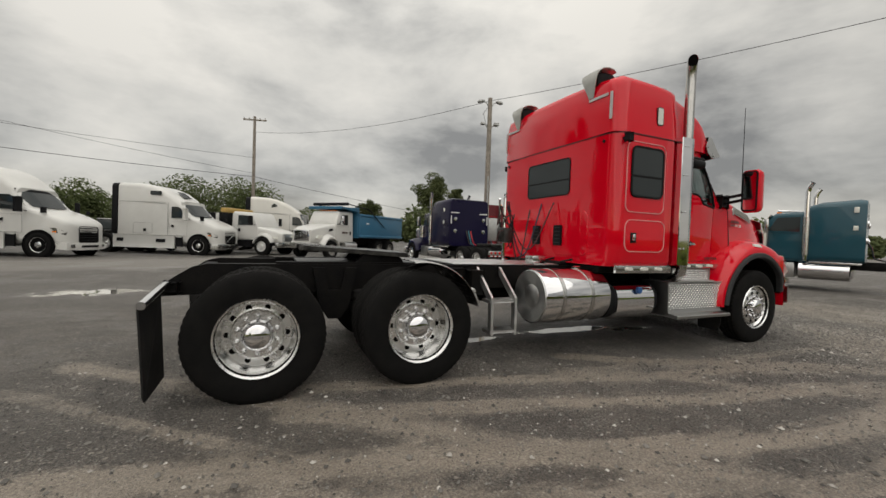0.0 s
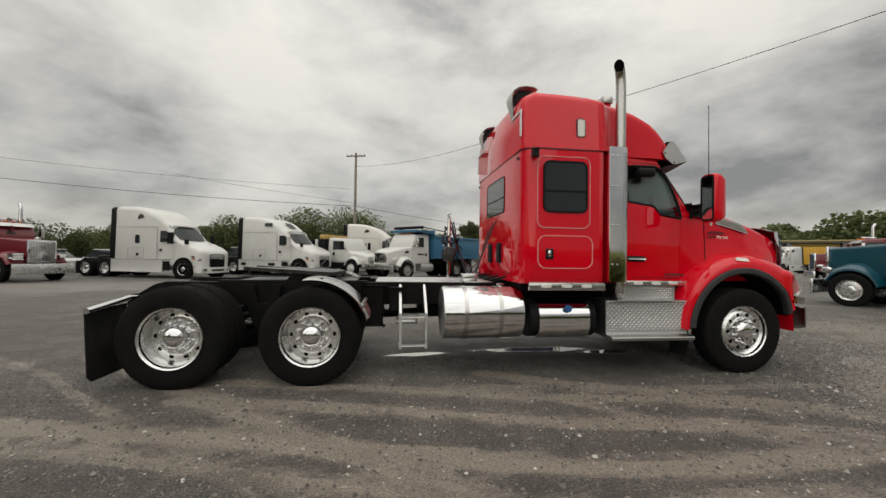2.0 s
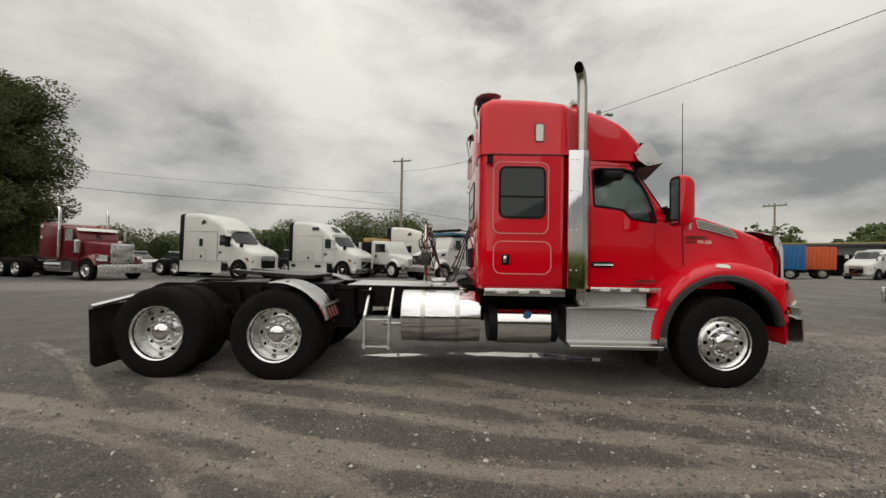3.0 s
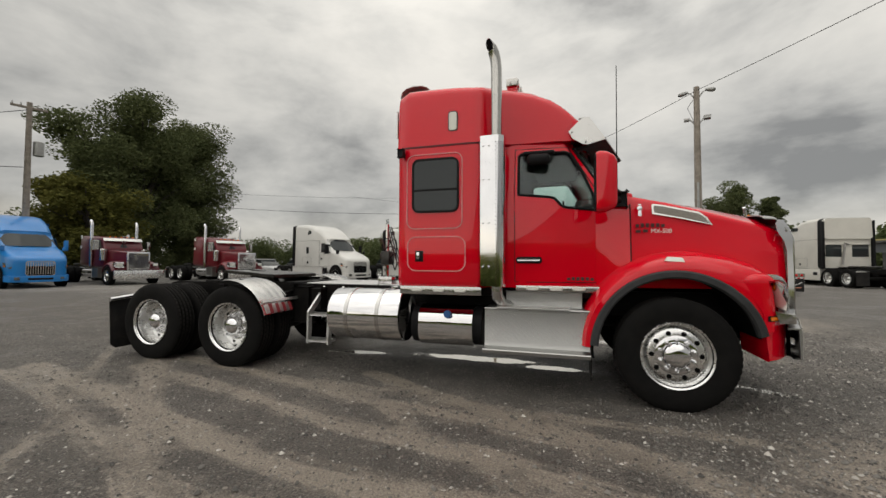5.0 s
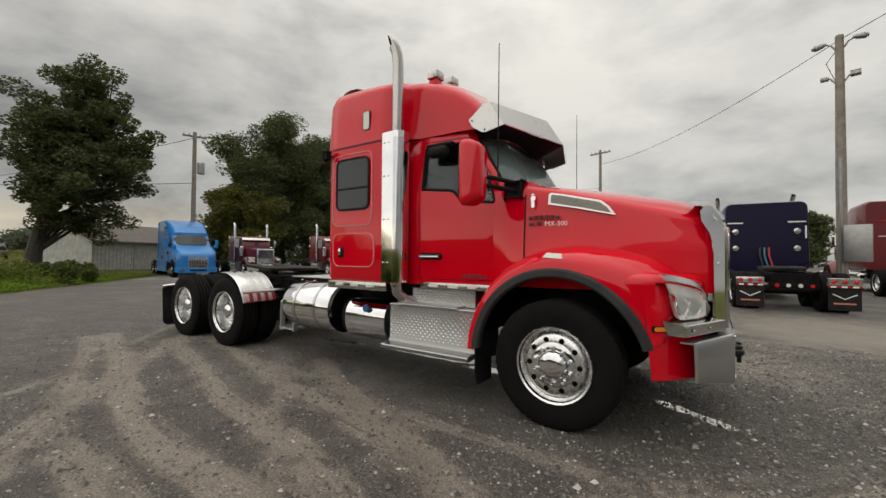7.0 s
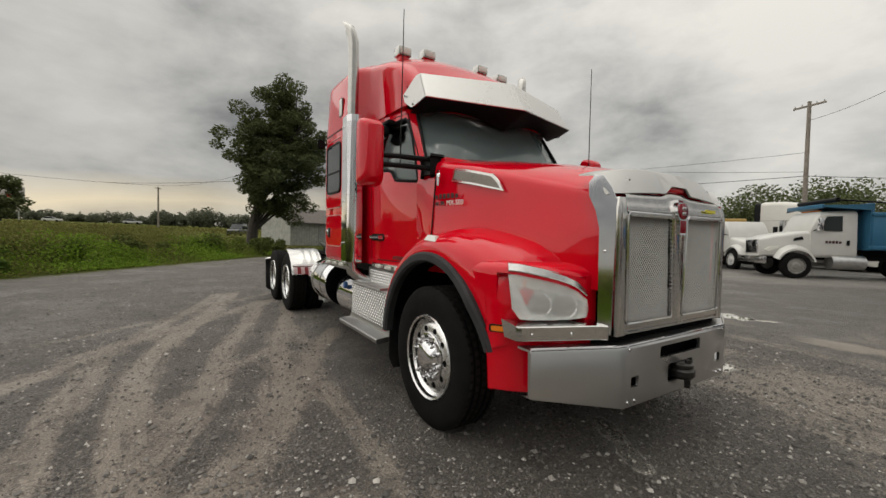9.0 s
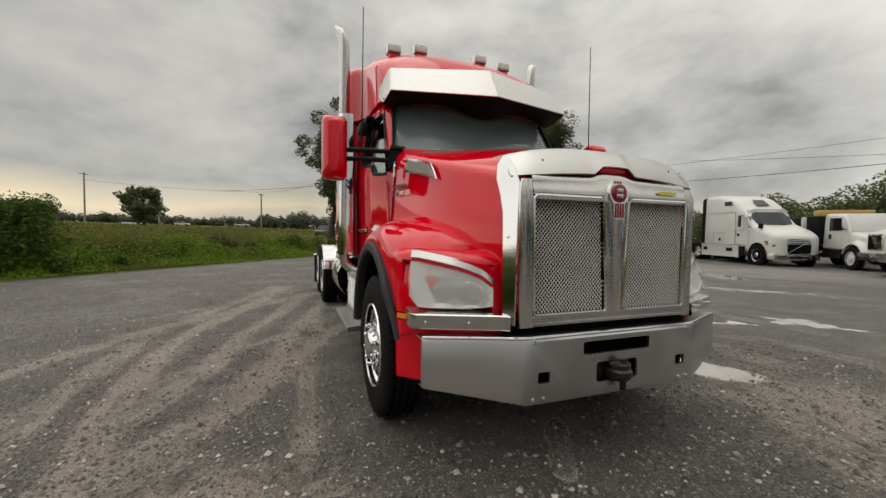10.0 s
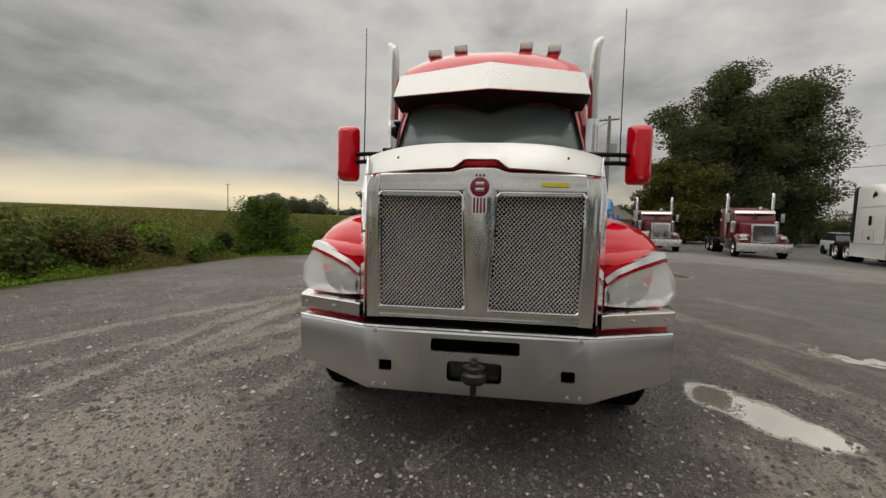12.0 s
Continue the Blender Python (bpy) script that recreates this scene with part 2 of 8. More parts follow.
def plate(outline, place, depth, bm=None, inset=0.0):
    """Extrudes a 2D outline: place(u, v, d) gives the point at depth d."""
    cu = sum(p[0] for p in outline) / len(outline)
    cv = sum(p[1] for p in outline) / len(outline)

    def shrunk(k):
        return [(cu + (u - cu) * (1 - k), cv + (v - cv) * (1 - k)) for u, v in outline]
    rings = [[place(u, v, 0) for u, v in outline], [place(u, v, depth) for u, v in shrunk(inset)]]
    return loft(rings, True, True, bm)


def side_panel(x0, x1, z0, z1, r, y, depth, sgn=-1, n=5):
    """A rounded panel lying in the side plane, its outer face at depth outwards."""
    return plate(rounded(x0, x1, z0, z1, r, n), lambda u, v, d: (u, y + sgn * d, v), depth, inset=0.01)


def ring_panel(x0, x1, z0, z1, r, w, place, depth, n=6, bm=None):
    """A frame: the band between a rounded outline and the same outline grown by w."""
    inner, outer = rounded(x0, x1, z0, z1, r, n), rounded(x0 - w, x1 + w, z0 - w, z1 + w, r + w, n)
    bm = bm or bmesh.new()
    quads = [[place(*o, 0), place(*o, depth), place(*i, depth), place(*i, 0)] for o, i in zip(outer, inner)]
    rows = [[bm.verts.new(p) for p in q] for q in quads]
    k = len(rows)
    for a in range(k):
        b = (a + 1) % k
        for j in range(4):
            bm.faces.new((rows[a][j], rows[a][(j + 1) % 4], rows[b][(j + 1) % 4], rows[b][j]))
    return bm


def bars(x0, x1, z0, z1, count, place, depth=0.002, rng=None):
    """Unreadable writing: short upright bars along a line."""
    rng = rng or random.Random(3)
    bm, w = bmesh.new(), (x1 - x0) / count
    for i in range(count):
        a = x0 + w * i
        h = z1 if rng.random() > 0.3 else z0 + (z1 - z0) * 0.8
        plate([(a + w * 0.12, z0), (a + w * 0.82, z0), (a + w * 0.82, h), (a + w * 0.12, h)], place, depth, bm)
    return bm


def cut(ob, cutters):
    """Openings through a shell."""
    for c in cutters:
        mod = ob.modifiers.new("opening", "BOOLEAN")
        mod.operation, mod.solver, mod.object = "DIFFERENCE", "EXACT", c
    bpy.context.view_layer.update()
    deps = bpy.context.evaluated_depsgraph_get()
    me = bpy.data.meshes.new_from_object(ob.evaluated_get(deps))
    ob.modifiers.clear()
    ob.data = me
    for c in cutters:
        bpy.data.objects.remove(c)
    bm = bmesh.new()
    bm.from_mesh(me)
    for f in bm.faces:
        f.smooth = True
    for ed in bm.edges:
        ed.smooth = not (len(ed.link_faces) == 2 and ed.calc_face_angle(0) > radians(32))
    bm.to_mesh(me)
    bm.free()
    return ob


# ---- ground ----
def ground_z(x, y):
    s = max(0.0, -y - 9.2, -0.63 * x - 0.78 * y - 13.8)
    return 0.024 * s if s < 400 else 9.6


# wheel tracks in the yard: half width, weight, and the way each one takes
TRACKS = [
    (0.17, 0.75, [(-6.2, -1.5), (-4.44, -1.88), (-3.42, -2.15), (-2.68, -2.35), (-1.95, -2.42), (-1.2, -2.58), (-0.4, -2.85)]),
    (0.16, 0.75, [(-6.0, -1.0), (-4.3, -1.35), (-2.86, -1.72), (-1.6, -1.93), (-0.9, -2.08), (-0.1, -2.42), (0.4, -2.88)]),
    (0.17, 0.88, [(-7.5, -1.9), (-5.27, -2.4), (-4.33, -2.67), (-3.35, -2.93), (-2.6, -3.05), (-1.3, -3.1), (-0.1, -2.95), (1.2, -2.6), (2.6, -1.9)]),
    (0.14, 0.66, [(-7.5, -2.2), (-5.69, -2.64), (-4.4, -3.12), (-3.4, -3.38), (-1.9, -3.6), (-0.2, -3.38), (0.9, -3.36), (2.4, -2.9)]),
    (0.12, 0.62, [(-3.6, -1.36), (-2.34, -1.48), (-1.42, -1.6), (-0.5, -1.64), (0.6, -1.7)]),
    (0.19, 0.70, [(-8.0, 0.2), (-6.13, -1.32), (-4.04, -3.1), (-2.56, -3.96), (-1.4, -4.5), (0.6, -5.0)]),
    (0.16, 0.79, [(-3.2, -0.9), (-2.5, -1.3), (-1.7, -1.63), (-1.0, -1.91), (-0.26, -2.25), (0.4, -2.6)]),
    (0.11, 0.66, [(-4.2, -1.4), (-2.85, -1.6), (-2.54, -1.92), (-1.91, -2.37), (-1.27, -2.8), (-0.9, -3.2)]),
    (0.13, 0.62, [(-3.0, -3.45), (-1.5, -3.42), (-0.22, -3.75), (0.6, -4.15), (2.0, -4.4)]),
    (0.22, 0.62, [(-0.75, -2.2), (0.52, -2.45), (1.23, -2.5), (2.0, -2.1), (2.6, -1.5)]),
    (0.30, 0.46, [(-3.6, 3.0), (-2.2, 3.5), (-1.0, 3.9), (0.4, 4.1), (1.8, 4.0)]),
    (0.28, 0.42, [(-5.5, 4.6), (-3.6, 5.1), (-2.0, 5.3), (-0.4, 5.2)]),
    (0.28, 0.46, [(-1.4, 2.9), (-0.3, 3.1), (0.7, 3.0), (1.8, 2.6)]),
    (0.12, 0.53, [(-9.5, 0.4), (-8.0, -0.5), (-6.5, -1.9), (-5.2, -2.9), (-4.2, -3.9), (-3.3, -5.2)]),
]
# silt patches; those by the nose are made paler in place of wet sheen
# the last, unseen ahead of the nose, is added to brighten the chrome's reflections
PATCHES = [(-3.0, -1.75, 0.5, 0.2, 0.5), (-2.2, -3.1, 0.4, 0.14, 0.7), (1.3, -2.3, 0.8, 0.85, 1.5), (2.2, -1.6, 0.8, 0.9, 1.4), (1.4, 2.3, 1.3, 1.2, 0.78), (3.0, 6.0, 2.2, 2.6, 0.9), (2.0, 3.4, 1.1, 0.5, 0.6), (1.0, 4.9, 0.7, 0.35, 1.0), (1.75, 1.25, 0.4, 0.13, 0.8), (2.4, 0.9, 1.0, 0.9, 0.42), (1.55, -2.35, 0.35, 0.25, 1.5), (5.0, 0.0, 2.4, 4.5, 0.7)]


def track_marks(px, py):
    """Cover of dry silt at each place, the offset across the nearest track and the way along it."""
    cover, across, along, near = np.zeros_like(px), np.zeros_like(px), np.zeros_like(px), np.full_like(px, 1e9)
    for k, (half, weight, way) in enumerate(TRACKS):
        way = np.array(way, float)
        for _ in range(3):
            way = np.concatenate([way[:1], np.stack([way[:-1] * 0.75 + way[1:] * 0.25, way[:-1] * 0.25 + way[1:] * 0.75], 1).reshape(-1, 2), way[-1:]])
        run = 0.0
        dist, off, pos = np.full_like(px, 1e9), np.zeros_like(px), np.zeros_like(px)
        for a, b in zip(way, way[1:]):
            d = b - a
            size = float(np.hypot(*d))
            if size < 1e-6:
                continue
            t = np.clip(((px - a[0]) * d[0] + (py - a[1]) * d[1]) / size ** 2, 0, 1)
            qx, qy = px - a[0] - d[0] * t, py - a[1] - d[1] * t
            h = np.hypot(qx, qy)
            m = h < dist
            dist[m], off[m], pos[m] = h[m], (np.sign(d[0] * qy - d[1] * qx) * h)[m], (run + t * size)[m]
            run += size
        c = weight * np.exp(-(dist / half) ** 4)
        cover = np.maximum(cover, c)
        m = dist / half < near
        near[m], across[m], along[m] = (dist / half)[m], (off + k * 3.7)[m], pos[m]
    for cx, cy, rx, ry, w in PATCHES:
        cover = np.maximum(cover, w * np.exp(-(((px - cx) / rx) ** 2 + ((py - cy) / ry) ** 2)))
    return cover, across, along


def build_ground():
    m = bpy.data.materials.new("yard_asphalt_gravel_and_earth")
    m.use_nodes = True
    n, l = m.node_tree.nodes, m.node_tree.links
    p = n["Principled BSDF"]
    geo = n.new("ShaderNodeNewGeometry")

    def mathn(op, a, b=None, clamp=False):
        k = n.new("ShaderNodeMath")
        k.operation, k.use_clamp = op, clamp
        for i, v in enumerate((a, b)):
            if v is None:
                continue
            if isinstance(v, (int, float)):
                k.inputs[i].default_value = v
            else:
                l.new(v, k.inputs[i])
        return k.outputs[0]

    def noisen(scale, detail=6, rough=0.6, vec=None, dist=0.0):
        k = n.new("ShaderNodeTexNoise")
        k.inputs["Scale"].default_value, k.inputs["Detail"].default_value = scale, detail
        k.inputs["Roughness"].default_value, k.inputs["Distortion"].default_value = rough, dist
        l.new(vec or geo.outputs["Position"], k.inputs["Vector"])
        return k.outputs["Fac"]

    def step(v, lo, hi):
        k = n.new("ShaderNodeMapRange")
        k.interpolation_type = "SMOOTHSTEP"
        l.new(v, k.inputs["Value"])
        k.inputs["From Min"].default_value, k.inputs["From Max"].default_value = lo, hi
        return k.outputs[0]

    def mixc(fac, a, b):
        k = n.new("ShaderNodeMix")
        k.data_type = "RGBA"
        l.new(fac, k.inputs["Factor"])
        for s, v in (("A", a), ("B", b)):
            if isinstance(v, tuple):
                k.inputs[s].default_value = (*v, 1)
            else:
                l.new(v, k.inputs[s])
        return k.outputs["Result"]

    sp = n.new("ShaderNodeSeparateXYZ")
    l.new(geo.outputs["Position"], sp.inputs[0])
    X, Y = sp.outputs["X"], sp.outputs["Y"]
    wob = noisen(0.55, 4)
    wob2 = noisen(2.6, 6, 0.65)
    # wheel tracks: silt spread along the lanes, streaked lengthwise and broken up
    def field(name):
        k = n.new("ShaderNodeAttribute")
        k.attribute_name = name
        return k.outputs["Fac"]
    cv = n.new("ShaderNodeCombineXYZ")
    l.new(mathn("MULTIPLY", field("across"), 11.0), cv.inputs[0])
    l.new(mathn("MULTIPLY", field("along"), 0.55), cv.inputs[1])
    streak = noisen(1.0, 5, 0.62, cv.outputs[0])
    # faint tread bars across the lanes
    cv2 = n.new("ShaderNodeCombineXYZ")
    l.new(mathn("MULTIPLY", field("across"), 5.0), cv2.inputs[0])
    l.new(mathn("MULTIPLY", field("along"), 9.0), cv2.inputs[1])
    bars_n = noisen(1.0, 2, 0.5, cv2.outputs[0])
    silt = field("silt")
    cover = mathn("ADD", mathn("MULTIPLY", silt, 1.0), mathn("MULTIPLY", mathn("SUBTRACT", streak, 0.5), mathn("ADD", 0.5, mathn("MULTIPLY", silt, 1.5))))
    cover = mathn("ADD", cover, mathn("MULTIPLY", mathn("SUBTRACT", bars_n, 0.5), mathn("MULTIPLY", silt, 0.5)))
    cover = mathn("ADD", cover, mathn("MULTIPLY", mathn("SUBTRACT", wob2, 0.5), 0.75))
    cover = mathn("ADD", cover, mathn("MULTIPLY", mathn("SUBTRACT", wob, 0.5), 0.6))
    cover = mathn("ADD", cover, mathn("MULTIPLY", mathn("SUBTRACT", noisen(26, 5, 0.75), 0.5), 0.75))
    tracks = step(cover, 0.22, 0.80)
    # base: dark stony asphalt
    grain = noisen(60, 4, 0.78)
    stones = n.new("ShaderNodeTexVoronoi")
    stones.inputs["Scale"].default_value = 62
    l.new(geo.outputs["Position"], stones.inputs["Vector"])
    speck = step(stones.outputs["Distance"], 0.35, 0.05)
    base = mixc(step(wob2, 0.3, 0.7), (0.14, 0.12, 0.10), (0.25, 0.217, 0.181))
    base = mixc(step(grain, 0.40, 0.62), mixc(step(wob, 0.3, 0.7), (0.030, 0.025, 0.021), (0.066, 0.056, 0.046)), base)
    base = mixc(mathn("MULTIPLY", speck, mathn("MULTIPLY", step(wob2, 0.30, 0.62), 0.85)), base, (0.44, 0.41, 0.37))
    big = n.new("ShaderNodeTexVoronoi")
    big.inputs["Scale"].default_value = 30
    l.new(geo.outputs["Position"], big.inputs["Vector"])
    lump = step(big.outputs["Distance"], 0.30, 0.08)
    base = mixc(mathn("MULTIPLY", lump, mathn("MULTIPLY", step(noisen(1.3, 3), 0.36, 0.6), 0.9)), base, (0.38, 0.355, 0.315))
    # loose gravel, each stone of its own shade
    for scale, lo, amount in ((44, 0.42, 0.85), (21, 0.56, 0.8)):
        grit = n.new("ShaderNodeTexVoronoi")
        grit.inputs["Scale"].default_value = scale
        l.new(geo.outputs["Position"], grit.inputs["Vector"])
        sepc = n.new("ShaderNodeSeparateColor")
        l.new(grit.outputs["Color"], sepc.inputs[0])
        shade = mathn("POWER", sepc.outputs[0], 2.4)
        here = mathn("MULTIPLY", step(grit.outputs["Distance"], 0.42, 0.22), step(mathn("ADD", sepc.outputs[1], mathn("MULTIPLY", mathn("SUBTRACT", wob2, 0.5), 1.2)), lo, lo + 0.1))
        base = mixc(mathn("MULTIPLY", here, amount), base, mixc(shade, (0.040, 0.034, 0.029), (0.46, 0.41, 0.35)))
    base = mixc(mathn("MULTIPLY", step(Y, 2.2, 6.0), 0.30), base, (0.165, 0.158, 0.147))
    base = mixc(mathn("MULTIPLY", tracks, 0.66), base, mixc(step(grain, 0.36, 0.64), (0.150, 0.123, 0.093), (0.31, 0.260, 0.203)))
    # pale gravel apron in front of the parked row
    dl = mathn("ADD", mathn("MULTIPLY", X, -0.405), mathn("MULTIPLY", Y, 0.914))
    dl = mathn("ADD", dl, mathn("MULTIPLY", mathn("SUBTRACT", wob, 0.5), 3.0))
    apron = mathn("MULTIPLY", step(dl, 13.6, 15.2), mathn("SUBTRACT", 1.0, step(dl, 18.5, 20.5)))
    base = mixc(mathn("MULTIPLY", apron, 0.8), base, (0.27, 0.25, 0.225))
    far = step(dl, 20.5, 22.5)
    base = mixc(mathn("MULTIPLY", far, 0.7), base, (0.085, 0.08, 0.072))
    # earth and grass past the yard's edge
    s1 = mathn("SUBTRACT", mathn("MULTIPLY", Y, -1.0), 8.9)
    s2 = mathn("SUBTRACT", mathn("ADD", mathn("MULTIPLY", X, -0.63), mathn("MULTIPLY", Y, -0.78)), 13.4)
    sd = mathn("ADD", mathn("MAXIMUM", s1, s2), mathn("MULTIPLY", mathn("SUBTRACT", wob2, 0.5), 1.6))
    grass = mixc(step(noisen(0.9, 8), 0.3, 0.7), (0.08, 0.095, 0.028), (0.125, 0.135, 0.046))
    grass = mixc(step(noisen(0.07, 4), 0.42, 0.66), grass, (0.15, 0.145, 0.056))
    turf = step(sd, -0.7, 0.0)
    base = mixc(turf, base, grass)
    # standing water in the hollows
    wet = None
    Xw = mathn("ADD", X, mathn("MULTIPLY", mathn("SUBTRACT", wob2, 0.5), 1.6))
    Yw = mathn("ADD", Y, mathn("MULTIPLY", mathn("SUBTRACT", noisen(1.5, 5, 0.65), 0.5), 2.2))
    for cx, cy, rx, ry, ang in ((0.06, 2.13, 0.62, 0.30, 0.52), (0.88, -0.15, 0.44, 0.09, -0.55), (-2.1, 0.2, 1.0, 0.17, 0.0), (-3.9, 0.05, 0.5, 0.10, 0.1), (-1.1, 0.0, 0.5, 0.12, 0.0),
                                (-3.9, 8.9, 1.9, 0.22, 0.65), (-0.7, 5.85, 0.7, 0.25, 0.1), (-1.35, 4.5, 0.4, 0.14, 0.8), (-1.6, 4.1, 0.5, 0.12, 0.4), (-9.5, 5.6, 0.9, 0.4, 0.2),
                                (-6.5, 12.0, 1.4, 0.5, -0.3)):
        c, s = math.cos(ang), math.sin(ang)
        qx, qy = (Xw, Yw) if cy > 2.3 else (X, Y)
        ex = mathn("ADD", mathn("MULTIPLY", mathn("SUBTRACT", qx, cx), c / rx), mathn("MULTIPLY", mathn("SUBTRACT", qy, cy), s / rx))
        ey = mathn("ADD", mathn("MULTIPLY", mathn("SUBTRACT", qx, cx), -s / ry), mathn("MULTIPLY", mathn("SUBTRACT", qy, cy), c / ry))
        d = mathn("SQRT", mathn("ADD", mathn("MULTIPLY", ex, ex), mathn("MULTIPLY", ey, ey)))
        wet = d if wet is None else mathn("MINIMUM", wet, d)
    wet = mathn("ADD", wet, mathn("MULTIPLY", mathn("SUBTRACT", noisen(3.2, 3, 0.5), 0.5), 1.1))
    wet = mathn("ADD", wet, mathn("MULTIPLY", mathn("SUBTRACT", noisen(11, 4, 0.55), 0.5), 0.30))
    water = mathn("SUBTRACT", 1.0, step(wet, 0.72, 1.02))
    l.new(mixc(water, base, (0.80, 0.76, 0.68)), p.inputs["Base Color"])
    l.new(mathn("MULTIPLY", water, 0.8), p.inputs["Metallic"])
    damp = mathn("SUBTRACT", 1.0, step(wet, 0.9, 2.6))
    damp = mathn("MAXIMUM", mathn("MULTIPLY", damp, 0.6), mathn("MULTIPLY", step(wob, 0.48, 0.62), 0.75))
    rough = mathn("SUBTRACT", mathn("ADD", 0.54, mathn("MULTIPLY", grain, 0.2)), mathn("MULTIPLY", damp, 0.26))
    rough = mathn("MULTIPLY", rough, mathn("SUBTRACT", 1.0, mathn("MULTIPLY", water, 0.97)))
    l.new(mathn("MAXIMUM", rough, turf), p.inputs["Roughness"])
    l.new(mathn("MULTIPLY", mathn("ADD", 0.85, mathn("MULTIPLY", water, 0.15)), mathn("SUBTRACT", 1.0, turf)), p.inputs["Specular IOR Level"])
    hgt = mathn("ADD", mathn("MULTIPLY", grain, 1.1), mathn("ADD", mathn("MULTIPLY", speck, 0.7), mathn("MULTIPLY", lump, 0.8)))
    hgt = mathn("SUBTRACT", hgt, mathn("MULTIPLY", tracks, mathn("MULTIPLY", grain, 0.7)))
    hgt = mathn("ADD", hgt, mathn("MULTIPLY", noisen(24, 6, 0.72), 1.4))
    hgt = mathn("ADD", hgt, mathn("MULTIPLY", mathn("MULTIPLY", streak, silt), 0.9))
    b = n.new("ShaderNodeBump")
    b.inputs["Distance"].default_value = 0.05
    l.new(mathn("MULTIPLY", mathn("SUBTRACT", 1.0, water), mathn("SUBTRACT", 0.85, mathn("MULTIPLY", tracks, 0.4))), b.inputs["Strength"])
    l.new(hgt, b.inputs["Height"])
    l.new(b.outputs[0], p.inputs["Normal"])

    wide = [-900, -600, -400, -260, -170, -110, -80] + [-60 + 2.0 * i for i in range(51)] + [55, 80, 130, 220, 400, 700, 900]
    xs = sorted({float(v) for v in wide if not -10 < v < 5} | {round(-10 + 0.1 * i, 3) for i in range(151)})
    ys = sorted({float(v) for v in wide if not -7 < v < 8} | {round(-7 + 0.1 * i, 3) for i in range(151)})
    gx, gy = np.meshgrid(np.array(xs), np.array(ys), indexing="ij")
    nx, ny = gx.shape
    gx, gy = gx.reshape(-1), gy.reshape(-1)
    silt, across, along = track_marks(gx, gy)
    gz = np.array([ground_z(a, b2) for a, b2 in zip(gx, gy)])
    cell = (np.arange(nx - 1)[:, None] * ny + np.arange(ny - 1)[None, :]).reshape(-1)
    quads = np.stack([cell, cell + ny, cell + ny + 1, cell + 1], 1)
    me = bpy.data.meshes.new("ground")
    me.vertices.add(len(gx))
    me.vertices.foreach_set("co", np.stack([gx, gy, gz], 1).reshape(-1).astype(np.float32))
    me.loops.add(quads.size)
    me.loops.foreach_set("vertex_index", quads.reshape(-1).astype(np.int32))
    me.polygons.add(len(quads))
    me.polygons.foreach_set("loop_start", np.arange(0, quads.size, 4, dtype=np.int32))
    me.update(calc_edges=True)
    for name, values in (("silt", silt), ("across", across), ("along", along)):
        me.attributes.new(name, "FLOAT", "POINT").data.foreach_set("value", values.astype(np.float32))
    me.shade_smooth()
    me.materials.append(m)
    ob = new("ground", me)
    tagged(ob, "wet dark asphalt and gravel yard with dusty wheel tracks and puddles", "ground", kind="structure")


build_ground()


# ---- wheels ----
def tyre_profile(w=0.28, r=0.514):
    h = w / 2
    tread = []
    for g in (-0.075, -0.027, 0.027, 0.075):
        tread += [(g - 0.009, r), (g - 0.006, r - 0.014), (g + 0.006, r - 0.014), (g + 0.009, r)]
    return ([(-h * 0.72, 0.288), (-h * 0.9, 0.305), (-h, 0.36), (-h, 0.43), (-h * 0.95, 0.473), (-h * 0.86, r - 0.012), (-h * 0.78, r - 0.002)]
            + tread + [(h * 0.78, r - 0.002), (h * 0.86, r - 0.012), (h * 0.95, 0.473), (h, 0.43), (h, 0.36), (h * 0.9, 0.305), (h * 0.72, 0.288)])


def tyre_blocks(w=0.28, r=0.514, count=56):
    """Shoulder lugs of a drive tyre."""
    bm = bmesh.new()
    for i in range(count):
        a = 2 * math.pi * i / count
        for y0, y1, sh in ((-0.108, -0.088, 0), (-0.062, -0.036, 0.5), (-0.013, 0.013, 0), (0.036, 0.062, 0.5), (0.088, 0.108, 0)):
            b = a + sh * 2 * math.pi / count
            pts = []
            for rr in (r - 0.012, r + 0.003):
                for da, y in ((-0.034, y0), (0.034, y0), (0.034, y1), (-0.034, y1)):
                    pts.append(((rr) * math.cos(b + da), y, rr * math.sin(b + da)))
            v = [bm.verts.new(p) for p in pts]
            for f in ((4, 5, 6, 7), (0, 1, 5, 4), (1, 2, 6, 5), (2, 3, 7, 6), (3, 0, 4, 7)):
                bm.faces.new([v[k] for k in f])
    return bm


def nut_mesh():
    return lathe([(0.0, 0.02), (-0.006, 0.02), (-0.008, 0.0165), (-0.04, 0.0155), (-0.052, 0.010), (-0.056, 0.0)], n=8)


SHARED = {}


def shared(name, build, mat):
    if name not in SHARED:
        ob = mesh_ob(name, build(), mat)
        SHARED[name] = ob.data
        bpy.data.objects.remove(ob)
    return SHARED[name]


